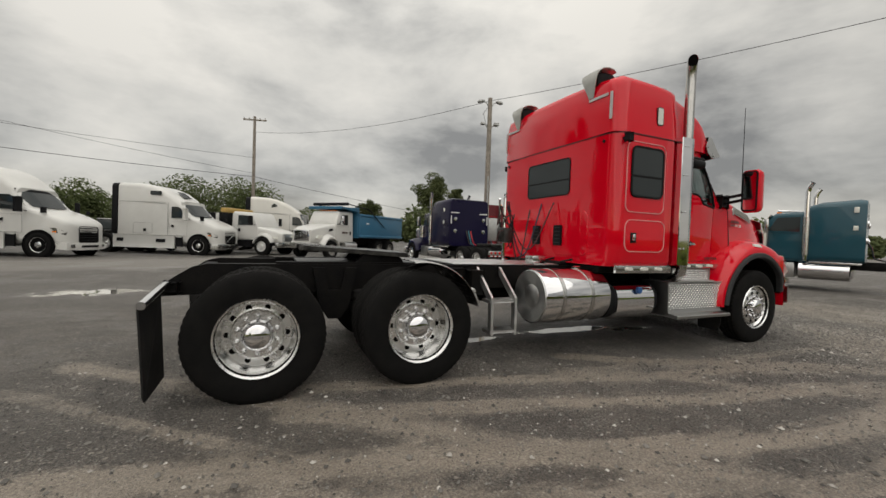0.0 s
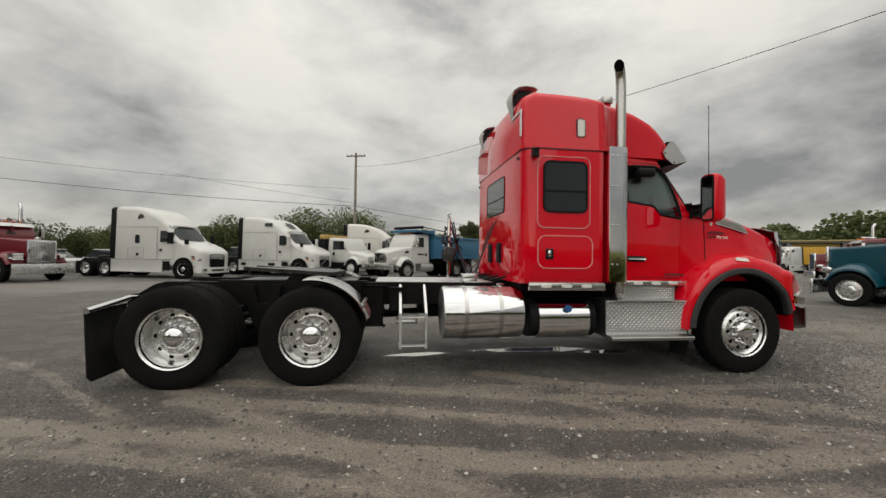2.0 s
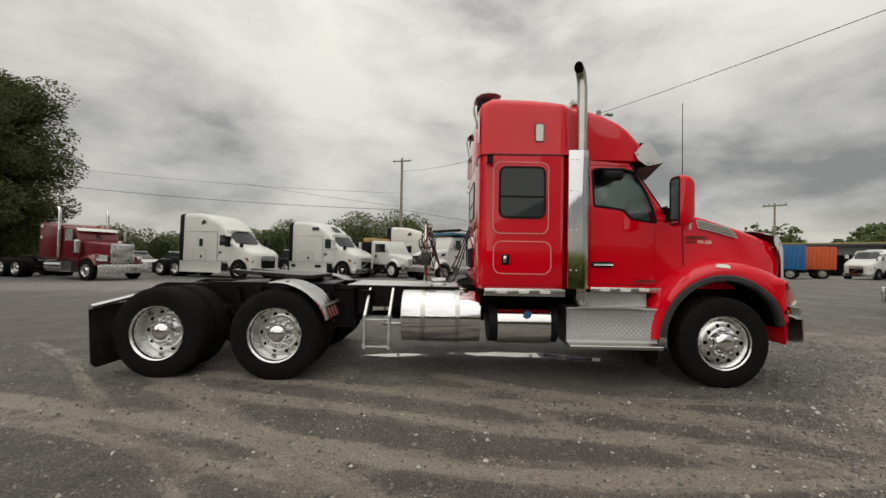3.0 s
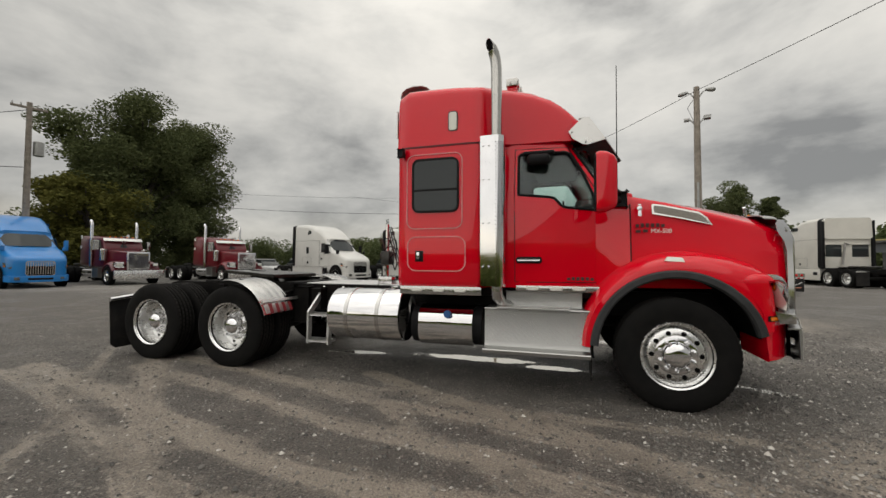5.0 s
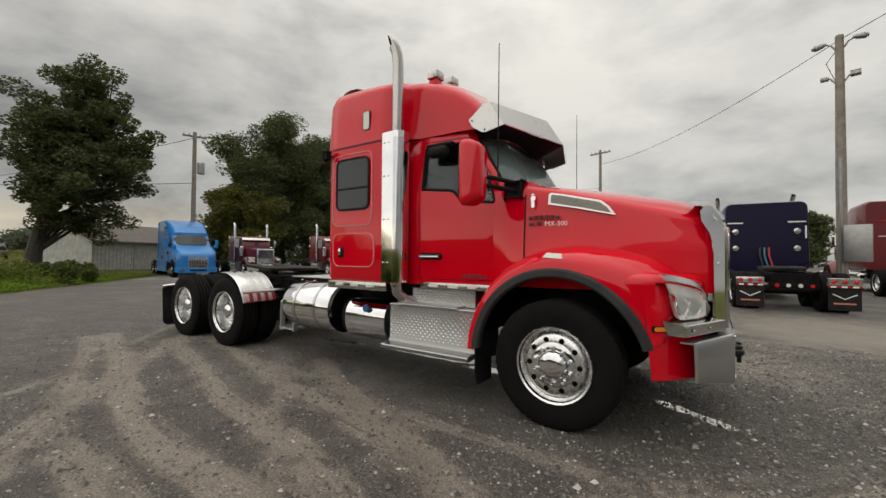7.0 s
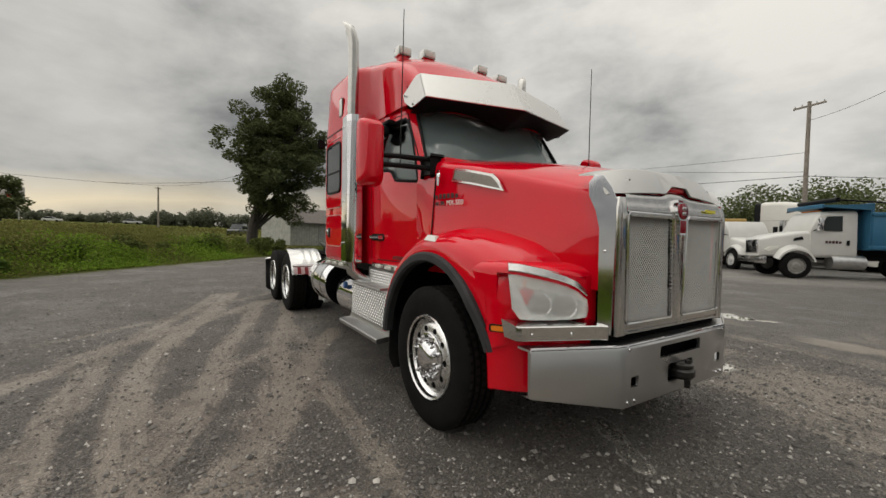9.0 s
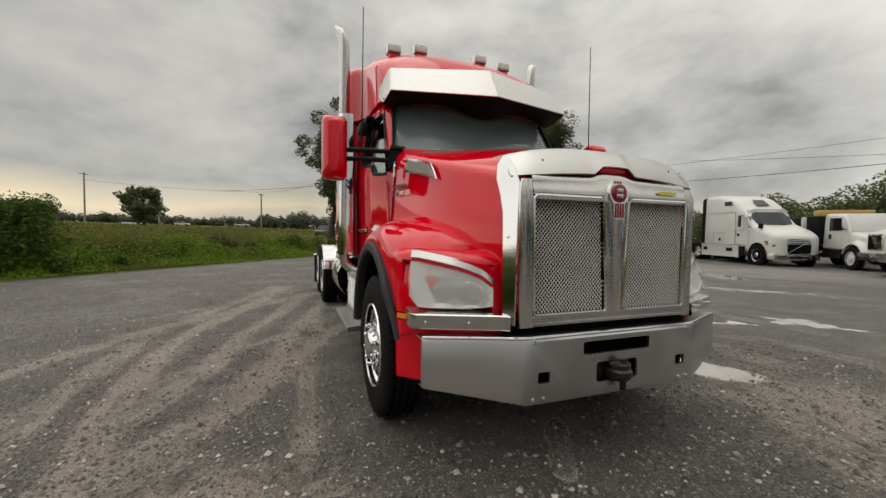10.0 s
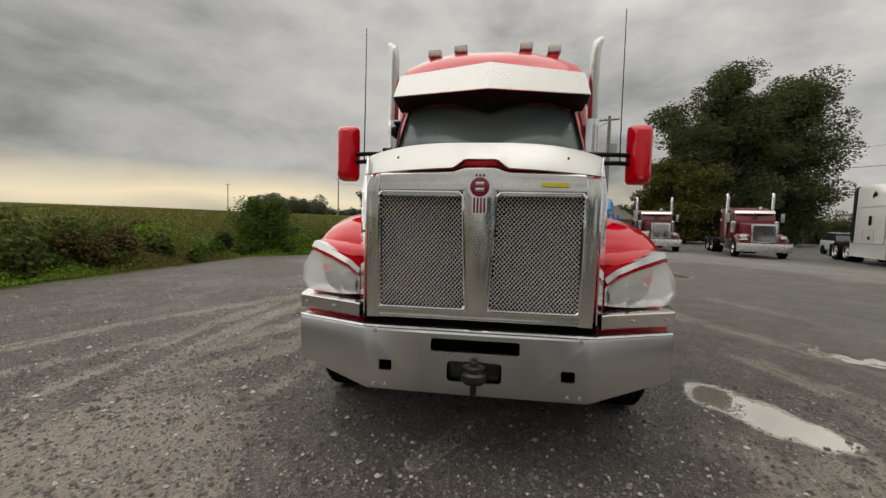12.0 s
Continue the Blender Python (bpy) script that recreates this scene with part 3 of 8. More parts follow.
def wheel(parent, x, y, z, left=False, drive=False, dual=False, chrome=None):
    """A truck wheel whose outer face looks to -y (turned round on the left side)."""
    chrome = chrome or RIM
    tag = "d" if drive else "s"
    if drive:
        prof = [(-0.135, 0.294), (-0.142, 0.308), (-0.132, 0.312), (-0.118, 0.298), (-0.09, 0.287), (-0.02, 0.277), (0.03, 0.270), (0.048, 0.258), (0.052, 0.235),
                (0.046, 0.20), (0.022, 0.192), (0.016, 0.185), (0.016, 0.13), (0.010, 0.122), (0.02, 0.05), (0.02, 0.0)]
        hubp = [(0.012, 0.124), (-0.03, 0.118), (-0.064, 0.113), (-0.088, 0.098), (-0.104, 0.066), (-0.111, 0.032), (-0.113, 0.0)]
        nut_r, nut_y, hole_r, hole_y = 0.1525, 0.016, 0.222, 0.0485
    else:
        prof = [(-0.128, 0.290), (-0.137, 0.304), (-0.128, 0.309), (-0.112, 0.296), (-0.088, 0.284), (-0.075, 0.268), (-0.082, 0.255), (-0.094, 0.242), (-0.1035, 0.225),
                (-0.106, 0.18), (-0.106, 0.135), (-0.10, 0.12), (-0.09, 0.0)]
        hubp = [(-0.105, 0.180), (-0.112, 0.178), (-0.117, 0.168), (-0.119, 0.124), (-0.148, 0.114), (-0.167, 0.092), (-0.176, 0.052), (-0.178, 0.0)]
        nut_r, nut_y, hole_r, hole_y = 0.1445, -0.117, 0.204, -0.1055
    ob = new("wheel", shared("rim_" + tag + chrome.name, lambda: lathe(prof, n=48, ends=False), chrome))
    ob.parent = parent
    ob.matrix_basis = pose(x, y, z, 0, 0, 180 if left else 0)

    def sub(name, data, m=None, label=""):
        o = new(name, data)
        o.parent = ob
        if m:
            o.matrix_basis = m
        if label:
            o["label"] = label
        return o
    sub("tyre", shared("tyre", lambda: lathe(tyre_profile(), n=64, closed=True), TYRE))
    tagged(sub("tread", shared("tread", tyre_blocks, TREAD)), kind="stuff")
    sub("hub_cap", shared("hub_" + tag, lambda: lathe(hubp, n=32), CHROME), None, "chrome hub cover")
    hole = shared("hole", lambda: lathe([(0.008, 0.0225), (-0.001, 0.0225), (-0.002, 0.0215), (-0.0005, 0.020), (-0.0005, 0.0)], n=14), HOLE)
    nut = shared("nut", nut_mesh, CHROME)
    for i in range(10):
        a = 2 * math.pi * (i + 0.5) / 10
        sub("lug_nut", nut, pose(nut_r * math.cos(a), nut_y, nut_r * math.sin(a)))
        a += math.pi / 10
        sub("hand_hole", hole, pose(hole_r * math.cos(a), hole_y, hole_r * math.sin(a)))
    if dual:
        sub("inner_tyre", SHARED["tyre"], pose(0, 0.335, 0))
        if drive:
            tagged(sub("inner_tread", SHARED["tread"], pose(0, 0.335, 0)), kind="stuff")
    return ob


def lerp(x, table):
    if x <= table[0][0]:
        return table[0][1]
    for (a, va), (b, vb) in zip(table, table[1:]):
        if x <= b:
            return va + (vb - va) * (x - a) / (b - a)
    return table[-1][1]


# ---- the red tractor: x forward, front axle at the origin ----
tractor = thing("semi_truck", "glossy red conventional tractor with sleeper, chrome stacks and bare rear frame", "truck")


def cab_hw(z):
    return lerp(z, [(1.08, 1.03), (1.9, 1.05), (2.1, 1.04), (2.64, 0.955)])


def cab_xf(z):
    return lerp(z, [(1.08, -0.36), (2.02, -0.36), (2.64, -0.73)])


def cab_front(y, z):
    s = min(abs(y) / (cab_hw(z) - 0.125), 1)
    return cab_xf(z) - 0.20 * s ** 4


def cab_in(x):
    return lerp(x, [(-1.4, 0.0), (-1.0, 0.04), (-0.55, 0.125)])


def cab_side(x, z):
    return cab_hw(z) - cab_in(x)


def cab_ring(z, inset=0.0):
    hw = cab_hw(z) - inset
    side = cab_xf(z) - 0.20 - inset
    fw = hw - 0.125
    pts = [(-1.80 + inset, -hw, z), (-1.4, -hw, z), (-1.0, -hw + 0.04, z), (side - 0.06, -hw + cab_in(side - 0.06), z)]
    for i in range(-9, 10):
        s = math.sin(i / 9 * math.pi / 2)
        pts.append((cab_xf(z) - inset - 0.20 * abs(s) ** 4, fw * s, z))
    return pts + [(side - 0.06, hw - cab_in(side - 0.06), z), (-1.0, hw - 0.04, z), (-1.4, hw, z), (-1.80 + inset, hw, z)]


def build_cab():
    bm = loft([cab_ring(z) for z in (1.08, 1.12, 1.4, 1.9, 2.02, 2.1, 2.3, 2.5, 2.64)])
    inner = loft([cab_ring(z, 0.05) for z in (1.16, 1.9, 2.02, 2.1, 2.3, 2.5, 2.60)])
    bmesh.ops.recalc_face_normals(inner, faces=inner.faces)
    bmesh.ops.reverse_faces(inner, faces=inner.faces)
    bmesh.ops.recalc_face_normals(bm, faces=bm.faces)
    me = bpy.data.meshes.new("cab")
    shell = len(bm.faces)
    merge(bm, inner)
    for i, f in enumerate(bm.faces):
        f.material_index = int(i >= shell)
    bm.to_mesh(me)
    bm.free()
    me.materials.append(RED)
    me.materials.append(SEAT)
    ob = new("cab", me)
    ob.parent = tractor
    win = [(-1.43, 2.06), (-1.10, 2.025), (-1.06, 2.01), (-0.99, 1.93), (-0.95, 1.915), (-0.66, 1.885), (-0.645, 1.90), (-0.69, 2.06), (-0.79, 2.30),
           (-0.90, 2.48), (-0.95, 2.51), (-1.40, 2.51), (-1.43, 2.48)]
    c1 = mesh_ob("cutter", plate(win, lambda u, v, d: (u, -1.5 + d, v), 3.0), None, False)
    shield = [(-0.89, 2.085), (0.89, 2.085), (0.905, 2.11), (0.85, 2.56), (0.82, 2.58), (-0.82, 2.58), (-0.85, 2.56), (-0.905, 2.11)]
    c2 = mesh_ob("cutter", plate(shield, lambda u, v, d: (-0.98 + d, u, v), 1.6), None, False)
    for c in (c1, c2):
        for f in c.data.polygons:
            f.material_index = 1
    cut(ob, [c1, c2])
    # door glass on both sides, following the lean of the cab
    for sg in (-1, 1):
        g = [(-1.445, 2.045), (-1.06, 1.995), (-0.99, 1.915), (-0.63, 1.87), (-0.78, 2.30), (-0.92, 2.525), (-1.445, 2.525)]
        p = part("door_window", plate(g, lambda u, v, d: (u, sg * (cab_side(u, v) - 0.03 + d), v), 0.008), GLASS, tractor, "greenish tinted side glass", False)
        p.visible_shadow = False
        fr = bmesh.new()
        for i in range(len(win)):
            a, b = win[i], win[(i + 1) % len(win)]
            tube([(a[0], sg * (cab_side(*a) - 0.004), a[1]), (b[0], sg * (cab_side(*b) - 0.004), b[1])], 0.016, 6, fr)
        part("window_seal", fr, BLACK, tractor)
        # door seams and handle
        seam = [(-1.47, 1.14), (-1.47, 2.56), (-0.93, 2.56), (-0.55, 1.92), (-0.50, 1.3), (-0.50, 1.14)]
        sm = bmesh.new()
        for a, b in zip(seam, seam[1:] + seam[:1]):
            n = 6
            tube([(a[0] + (b[0] - a[0]) * k / n, sg * (cab_side(a[0] + (b[0] - a[0]) * k / n, a[1] + (b[1] - a[1]) * k / n) - 0.002), a[1] + (b[1] - a[1]) * k / n) for k in range(n + 1)], 0.005, 6, sm)
        part("door_seam", sm, BLACK, tractor)
        part("handle_recess", plate(rounded(-1.46, -1.19, 1.335, 1.405, 0.034, 5), lambda u, v, d: (u, sg * (cab_side(u, v) - 0.002 + d), v), 0.008), BLACK, tractor)
        part("door_handle", box(-1.44, -1.21, sg * 1.03, sg * 1.066, 1.36, 1.38, 0.008), CHROME, tractor, "chrome door handle")
    # windshield
    rows = []
    for i in range(9):
        z = 2.06 + 0.51 * i / 8
        rows.append([(cab_front(y, z) - 0.028, y, z) for y in [(-0.915 + 1.83 * k / 16) * (1 - 0.065 * i / 8) for k in range(17)]])
    bm = loft(rows, False, False)
    bmesh.ops.solidify(bm, geom=bm.faces[:], thickness=0.006)
    p = part("windshield", bm, WINDSHIELD, tractor, "tinted wraparound windshield")
    p.visible_shadow = False
    seal = bmesh.new()
    tube([(cab_front(y, 2.08) + 0.004, y, 2.08) for y in [-0.90 + 1.80 * k / 14 for k in range(15)]], 0.009, 6, seal)
    for sg in (-1, 1):
        tube([(cab_front(0.90 - 0.13 * (z - 2.08), z) + 0.004, sg * (0.90 - 0.13 * (z - 2.08)), z) for z in (2.08, 2.2, 2.35, 2.5, 2.56)], 0.014, 6, seal)
    part("windshield_seal", seal, BLACK, tractor)
    # wipers
    for y0, y1 in ((-0.62, -0.1), (0.1, 0.62)):
        part("wiper", tube([(cab_front(y, 2.07) + 0.02, y, 2.078 + 0.008 * k) for k, y in enumerate((y0, (y0 + y1) / 2, y1))], 0.006, 6), BLACK, tractor)
    # inside: dash, seats, wheel, headliner console
    part("dashboard", box(-0.86, -0.52, -0.84, 0.84, 1.55, 2.02, 0.06), DASH, tractor)
    part("cab_floor", box(-1.75, -0.50, -0.84, 0.84, 1.17, 1.22), DASH, tractor)
    part("back_trim", box(-1.745, -1.70, -0.95, 0.95, 1.22, 2.58), SEAT, tractor)
    for sg in (-1, 1):
        part("seat", box(-1.62, -1.12, sg * 0.55 - 0.25, sg * 0.55 + 0.25, 1.50, 1.66, 0.05), SEAT, tractor)
        part("seat_back", box(-1.68, -1.52, sg * 0.55 - 0.24, sg * 0.55 + 0.24, 1.6, 2.30, 0.06), SEAT, tractor)
    part("steering_wheel", lathe([(0.015 * math.sin(a), 0.22 + 0.015 * math.cos(a)) for a in [k * math.pi / 4 for k in range(8)]], "x", 24, (-0.98, 0.55, 1.98), closed=True), BLACK, tractor)
    part("header_console", box(-1.35, -0.80, -0.80, 0.80, 2.53, 2.595, 0.03), DASH, tractor)
    part("lookdown_mirror", box(-1.34, -1.10, -1.115, -1.005, 2.36, 2.475, 0.045, 3), BLACK, tractor, "black look-down mirror over the door")
    part("mirror_bracket", box(-1.38, -1.06, -1.06, -0.975, 2.475, 2.515, 0.015), BLACK, tractor)
    # cowl under the windshield
    part("cowl", box(-0.56, -0.30, -0.88, 0.88, 1.90, 2.062, 0.03), RED, tractor)


build_cab()


def slp_ring(z):
    """Plan of the sleeper: soft rear corners, slightly bowed back wall."""
    hw = lerp(z, [(1.07, 1.15), (1.12, 1.19), (2.62, 1.19)])
    pts = []
    for i in range(0, 9):
        a = radians(-90 - 90 * i / 8)
        pts.append((-2.63 + 0.16 * math.cos(a), -hw + 0.16 + 0.16 * math.sin(a), z))
    for i in range(1, 8):
        y = (-hw + 0.16) + (2 * hw - 0.32) * i / 8
        pts.append((-2.79 - 0.012 * (1 - (y / hw) ** 2), y, z))
    for i in range(0, 9):
        a = radians(180 - 90 * i / 8)
        pts.append((-2.63 + 0.16 * math.cos(a), hw - 0.16 + 0.16 * math.sin(a), z))
    for sg in (1, -1):
        for x, y in ((-1.90, hw), (-1.83, hw - 0.02), (-1.80, hw - 0.08), (-1.79, hw - 0.20)) if sg == 1 else ((-1.79, hw - 0.20), (-1.80, hw - 0.08), (-1.83, hw - 0.02), (-1.90, hw)):
            pts.append((x, sg * y, z))
    return pts


def roof_section(x):
    hw = lerp(x, [(-2.80, 1.09), (-2.765, 1.15), (-2.66, 1.188), (-2.0, 1.19), (-1.82, 1.18), (-1.68, 1.06), (-1.5, 1.03), (-1.0, 0.985), (-0.85, 0.945), (-0.72, 0.89)])
    ze = lerp(x, [(-2.80, 3.20), (-2.765, 3.257), (-2.65, 3.304), (-2.4, 3.30), (-2.1, 3.29), (-1.85, 3.264), (-1.55, 3.252), (-1.3, 3.192), (-1.1, 3.105), (-0.95, 2.997), (-0.82, 2.866), (-0.72, 2.77)])
    zc = lerp(x, [(-2.80, 3.22), (-2.765, 3.285), (-2.65, 3.345), (-2.4, 3.405), (-2.1, 3.433), (-1.85, 3.441), (-1.55, 3.42), (-1.3, 3.33), (-1.1, 3.199), (-0.95, 3.046), (-0.82, 2.90), (-0.72, 2.80)])
    hb = lerp(x, [(-2.80, 1.08), (-2.765, 1.15), (-2.66, 1.19), (-1.82, 1.19), (-1.68, 1.06), (-1.5, 0.975), (-1.0, 0.965), (-0.85, 0.935), (-0.72, 0.885)]) - 0.002
    ht = hw - 0.035 * min((ze - 2.6) / 0.6, 1)
    r = min(0.12, (ze - 2.63) * 0.45)
    half = [(hb, 2.622), (hb + (ht - hb) * 0.5, 2.622 + (ze - r - 2.622) * 0.5)]
    half += [(ht - r + r * math.cos(a), ze - r + r * math.sin(a)) for a in [radians(k) for k in (0, 20, 40, 60)]]
    y1, z1 = half[-1]
    for k in (0.85, 0.7, 0.5, 0.25):
        half.append((y1 * k, z1 + (zc - z1) * (1 - k ** 2.9)))
    return [(x, y, z) for y, z in half] + [(x, 0, zc)] + [(x, -y, z) for y, z in half[::-1]]


def build_sleeper():
    part("sleeper", loft([slp_ring(z) for z in (1.07, 1.10, 1.14, 1.5, 2.0, 2.4, 2.598, 2.606)]), RED, tractor, "red sleeper box")
    xs = [-2.80, -2.785, -2.765, -2.73, -2.69, -2.65, -2.55, -2.4, -2.2, -2.0, -1.9, -1.82, -1.76, -1.68, -1.6, -1.5, -1.4, -1.3, -1.2, -1.1, -1.0, -0.92, -0.85, -0.78, -0.72]
    part("roof_fairing", loft([roof_section(x) for x in xs]), RED, tractor, "red raised roof fairing", True, 50)
    # dark red band: the joint's shadow put into its colour
    part("roof_seam", loft([[(p[0], p[1], 2.600) for p in slp_ring(2.6)], [(p[0], p[1], 2.624) for p in slp_ring(2.6)]]), material("seam_shadow_rubber", (0.10, 0.004, 0.006), 0.6), tractor)
    for sg in (-1, 1):
        y = sg * 1.19
        pl = lambda u, v, d: (u, y + sg * d, v)
        # two service panels with bright beaded edges
        for x0, x1, z0, z1, r in ((-2.63, -2.01, 1.715, 2.52, 0.08), (-2.62, -1.975, 1.255, 1.615, 0.09)):
            part("hatch", plate(rounded(x0, x1, z0, z1, r, 6), pl, 0.006, inset=0.012), RED, tractor)
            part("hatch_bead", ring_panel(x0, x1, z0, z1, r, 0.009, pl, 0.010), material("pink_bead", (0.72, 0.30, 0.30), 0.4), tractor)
        part("sleeper_window", plate(rounded(-2.55, -2.06, 1.905, 2.455, 0.06, 6), pl, 0.016), DARKGLASS, tractor, "dark side window")
        part("window_frame", ring_panel(-2.55, -2.06, 1.905, 2.455, 0.06, 0.022, pl, 0.022), BLACK, tractor)
        part("window_bar", box(-2.55, -2.06, min(y, y + sg * 0.022), max(y, y + sg * 0.022), 2.12, 2.14), BLACK, tractor)
        part("latch", box(-2.535, -2.44, min(y, y + sg * 0.012), max(y, y + sg * 0.012), 1.35, 1.47, 0.005), BLACK, tractor)
        part("latch_handle", box(-2.515, -2.475, min(y, y + sg * 0.035), max(y, y + sg * 0.035), 1.375, 1.455, 0.012), CHROME, tractor, "chrome latch")
        # marker lamp on the upper side
        part("marker_lamp", plate(rounded(-2.155, -2.07, 2.775, 2.97, 0.02, 3), lambda u, v, d: (u, sg * (1.175 + d), v), 0.014), WHITELENS, tractor, "white vertical marker lens")
        part("marker_bezel", ring_panel(-2.155, -2.07, 2.775, 2.97, 0.02, 0.012, lambda u, v, d: (u, sg * (1.17 + d), v), 0.016), PRINT, tractor)
        # bright skirt with three marker lamps below sleeper and door
        part("skirt", box(-2.72, -1.80, sg * 1.185, sg * 1.145, 0.995, 1.085, 0.006), STAINLESS, tractor, "polished skirt trim")
        lamp = shared("skirt_lamp", lambda: plate(rounded(-0.065, 0.065, -0.02, 0.02, 0.02, 4), lambda u, v, d: (u, -d, v), 0.018, inset=0.25), WHITELENS)
        for x, yy, z in [(-2.52, 1.187, 1.045), (-2.27, 1.187, 1.045), (-2.03, 1.187, 1.045), (-1.29, 1.037, 1.075), (-1.05, 1.037, 1.075), (-0.83, 1.037, 1.08)]:
            o = new("skirt_lamp", lamp)
            o.parent = tractor
            o.matrix_basis = pose(x, sg * yy, z, 0, 0, 0 if sg < 0 else 180)
        part("cab_skirt", box(-1.46, -0.60, sg * 1.035, sg * 1.0, 1.045, 1.105, 0.006), STAINLESS, tractor)
        # work lamp bracket at the rear edge
        part("side_lamp_bracket", box(-2.71, -2.66, sg * 1.18, sg * 1.25, 2.53, 2.55), BLACK, tractor)
        part("side_work_lamp", box(-2.715, -2.655, sg * 1.225, sg * 1.275, 2.50, 2.585, 0.012), BLACK, tractor, "black side work lamp")
    # back wall
    bx = -2.800
    pb = lambda u, v, d: (bx + 0.012 + (u / 1.19) ** 2 * 0.012 - d, u, v)
    part("rear_window", plate(rounded(-0.44, 0.44, 1.97, 2.43, 0.05, 5), pb, 0.020), DARKGLASS, tractor, "dark sliding rear window")
    part("rear_window_frame", ring_panel(-0.44, 0.44, 1.97, 2.43, 0.05, 0.014, pb, 0.024), BLACK, tractor)
    part("rear_window_bar", box(bx - 0.012, bx + 0.01, -0.44, 0.44, 2.155, 2.168), BLACK, tractor)
    part("pressed_panel", plate(rounded(-0.80, 0.80, 1.16, 1.74, 0.10, 6), pb, 0.022, inset=0.02), RED, tractor)
    for y in (-0.27, 0.19):
        part("air_vent", plate(rounded(y - 0.075, y + 0.075, 1.29, 1.56, 0.02, 3), pb, 0.045), BLACK, tractor, "black louvred vent")
        for k in range(5):
            z = 1.32 + 0.05 * k
            part("louvre", box(bx - 0.045, bx - 0.02, y - 0.06, y + 0.06, z, z + 0.012), FLARE, tractor)
    HOODPALE = material("pale_lamp_hood", (0.50, 0.50, 0.47), 0.4, 0.2, 0.15, 5.0)
    for sg in (-1, 1):
        # reflective corner strips
        part("reflector_strip", box(-2.812, -2.796, sg * 1.07, sg * 1.10, 2.77, 3.08), ALU, tractor)
        part("reflector_strip", box(-2.812, -2.798, sg * 0.74, sg * 1.04, 3.05, 3.08), ALU, tractor)
        part("wall_grommet", lathe([(0.0, 0.02), (-0.012, 0.018), (-0.014, 0.0)], "x", 12, (-2.80, sg * 1.0, 2.53)), BLACK, tractor)
        # bent pale hoods over the rear lamps, tapering to a tongue on the back wall
        y = sg * 0.77
        rings = []
        for x, z, w in ((-2.812, 3.09, 0.035), (-2.825, 3.17, 0.065), (-2.845, 3.26, 0.10), (-2.85, 3.33, 0.125), (-2.83, 3.385, 0.14), (-2.77, 3.425, 0.145), (-2.68, 3.445, 0.14), (-2.58, 3.445, 0.125), (-2.52, 3.43, 0.10)):
            dx, dz = (0.008, 0.0) if z < 3.36 else (0.003, -0.008)
            rings.append([(x, y - w, z), (x, y, z + (0.012 if z > 3.36 else 0)), (x, y + w, z), (x + dx, y + w, z + dz), (x + dx, y, z + dz), (x + dx, y - w, z + dz)])
        part("rear_lamp_hood", loft(rings), HOODPALE, tractor, "pale bent lamp hood")
        lampr = [[(x, y + u, v) for u, v in rounded(-0.09, 0.09, 3.22, zt, 0.03, 4)] for x, zt in ((-2.80, 3.36), (-2.76, 3.40), (-2.62, 3.41), (-2.55, 3.40))]
        part("rear_lamp", loft(lampr), BLACK, tractor, "black rear work lamp")
    # exhaust stacks with perforated shields
    for sg in (-1, 1):
        y = sg * 1.205
        away = Vector((-0.72, sg * 0.69, 0)).normalized()
        side = Vector((-away.y, away.x, 0))
        rings = []
        for d, z, lean in ((0.0, 1.05, 0), (0.0, 2.0, 0), (0.0, 3.30, 0), (0.002, 3.38, 5), (0.010, 3.45, 15), (0.026, 3.51, 28), (0.050, 3.56, 42)):
            q = radians(lean)
            c = Vector((-1.635, y, z)) + away * d
            rings.append([c + (away * math.cos(q) - Vector((0, 0, math.sin(q)))) * 0.057 * math.sin(k) + side * 0.057 * math.cos(k) for k in [2 * math.pi * i / 20 for i in range(20)]])

        def mouth(f, d):
            c = Vector((-1.635, y, 3.592)) + away * (0.086 + d)
            return [c + (Vector((0, 0, -0.93)) + away * -0.35) * 0.070 * f * math.sin(k) + side * 0.056 * f * math.cos(k) for k in [2 * math.pi * i / 20 for i in range(20)]]
        part("exhaust_pipe", loft(rings + [mouth(1.0, 0.0), mouth(0.9, -0.004)], False), STACK, tractor, "chrome curved exhaust stack")
        part("stack_mouth", loft([mouth(0.94, -0.003), mouth(0.90, 0.001)]), HOLE, tractor)
        plan = [(-1.800, 1.13), (-1.800, 1.255), (-1.795, 1.263), (-1.68, 1.268)]
        plan += [(-1.632 + 0.085 * math.cos(radians(k)), 1.185 + 0.085 * math.sin(radians(k))) for k in (100, 85, 70, 55, 40, 25, 10, -5)] + [(-1.55, 1.12)]
        inner = [(u + 0.006 * (1 if u < -1.7 else -1 if u > -1.6 else 0), v - 0.006) for u, v in plan[::-1]]
        part("heat_shield", loft([[(u, sg * v, z) for u, v in plan + inner] for z in (1.10, 2.655)]), CHROME, tractor, "perforated polished heat shield", True, 25)
        holes = bmesh.new()
        for k in range(66):
            z = 1.20 + k * 0.0212
            for a in (8, 26, 44, 62, 80):
                a2 = radians(a + (9 if k % 2 else 0))
                nrm = Vector((math.cos(a2), sg * math.sin(a2), 0))
                c = Vector((-1.632, sg * 1.185, z)) + nrm * 0.0862
                t = Vector((-nrm.y, nrm.x, 0))
                holes.faces.new([holes.verts.new(c + t * 0.0066 * math.cos(q) + Vector((0, 0, 0.0066 * math.sin(q)))) for q in [i * math.pi / 3 for i in range(6)]])
        tagged(part("hole_pattern", holes, HOLE, tractor), kind="stuff")
        bolt = shared("bolt", lambda: lathe([(0.0, 0.011), (-0.006, 0.010), (-0.009, 0.0)], n=10), CHROME)
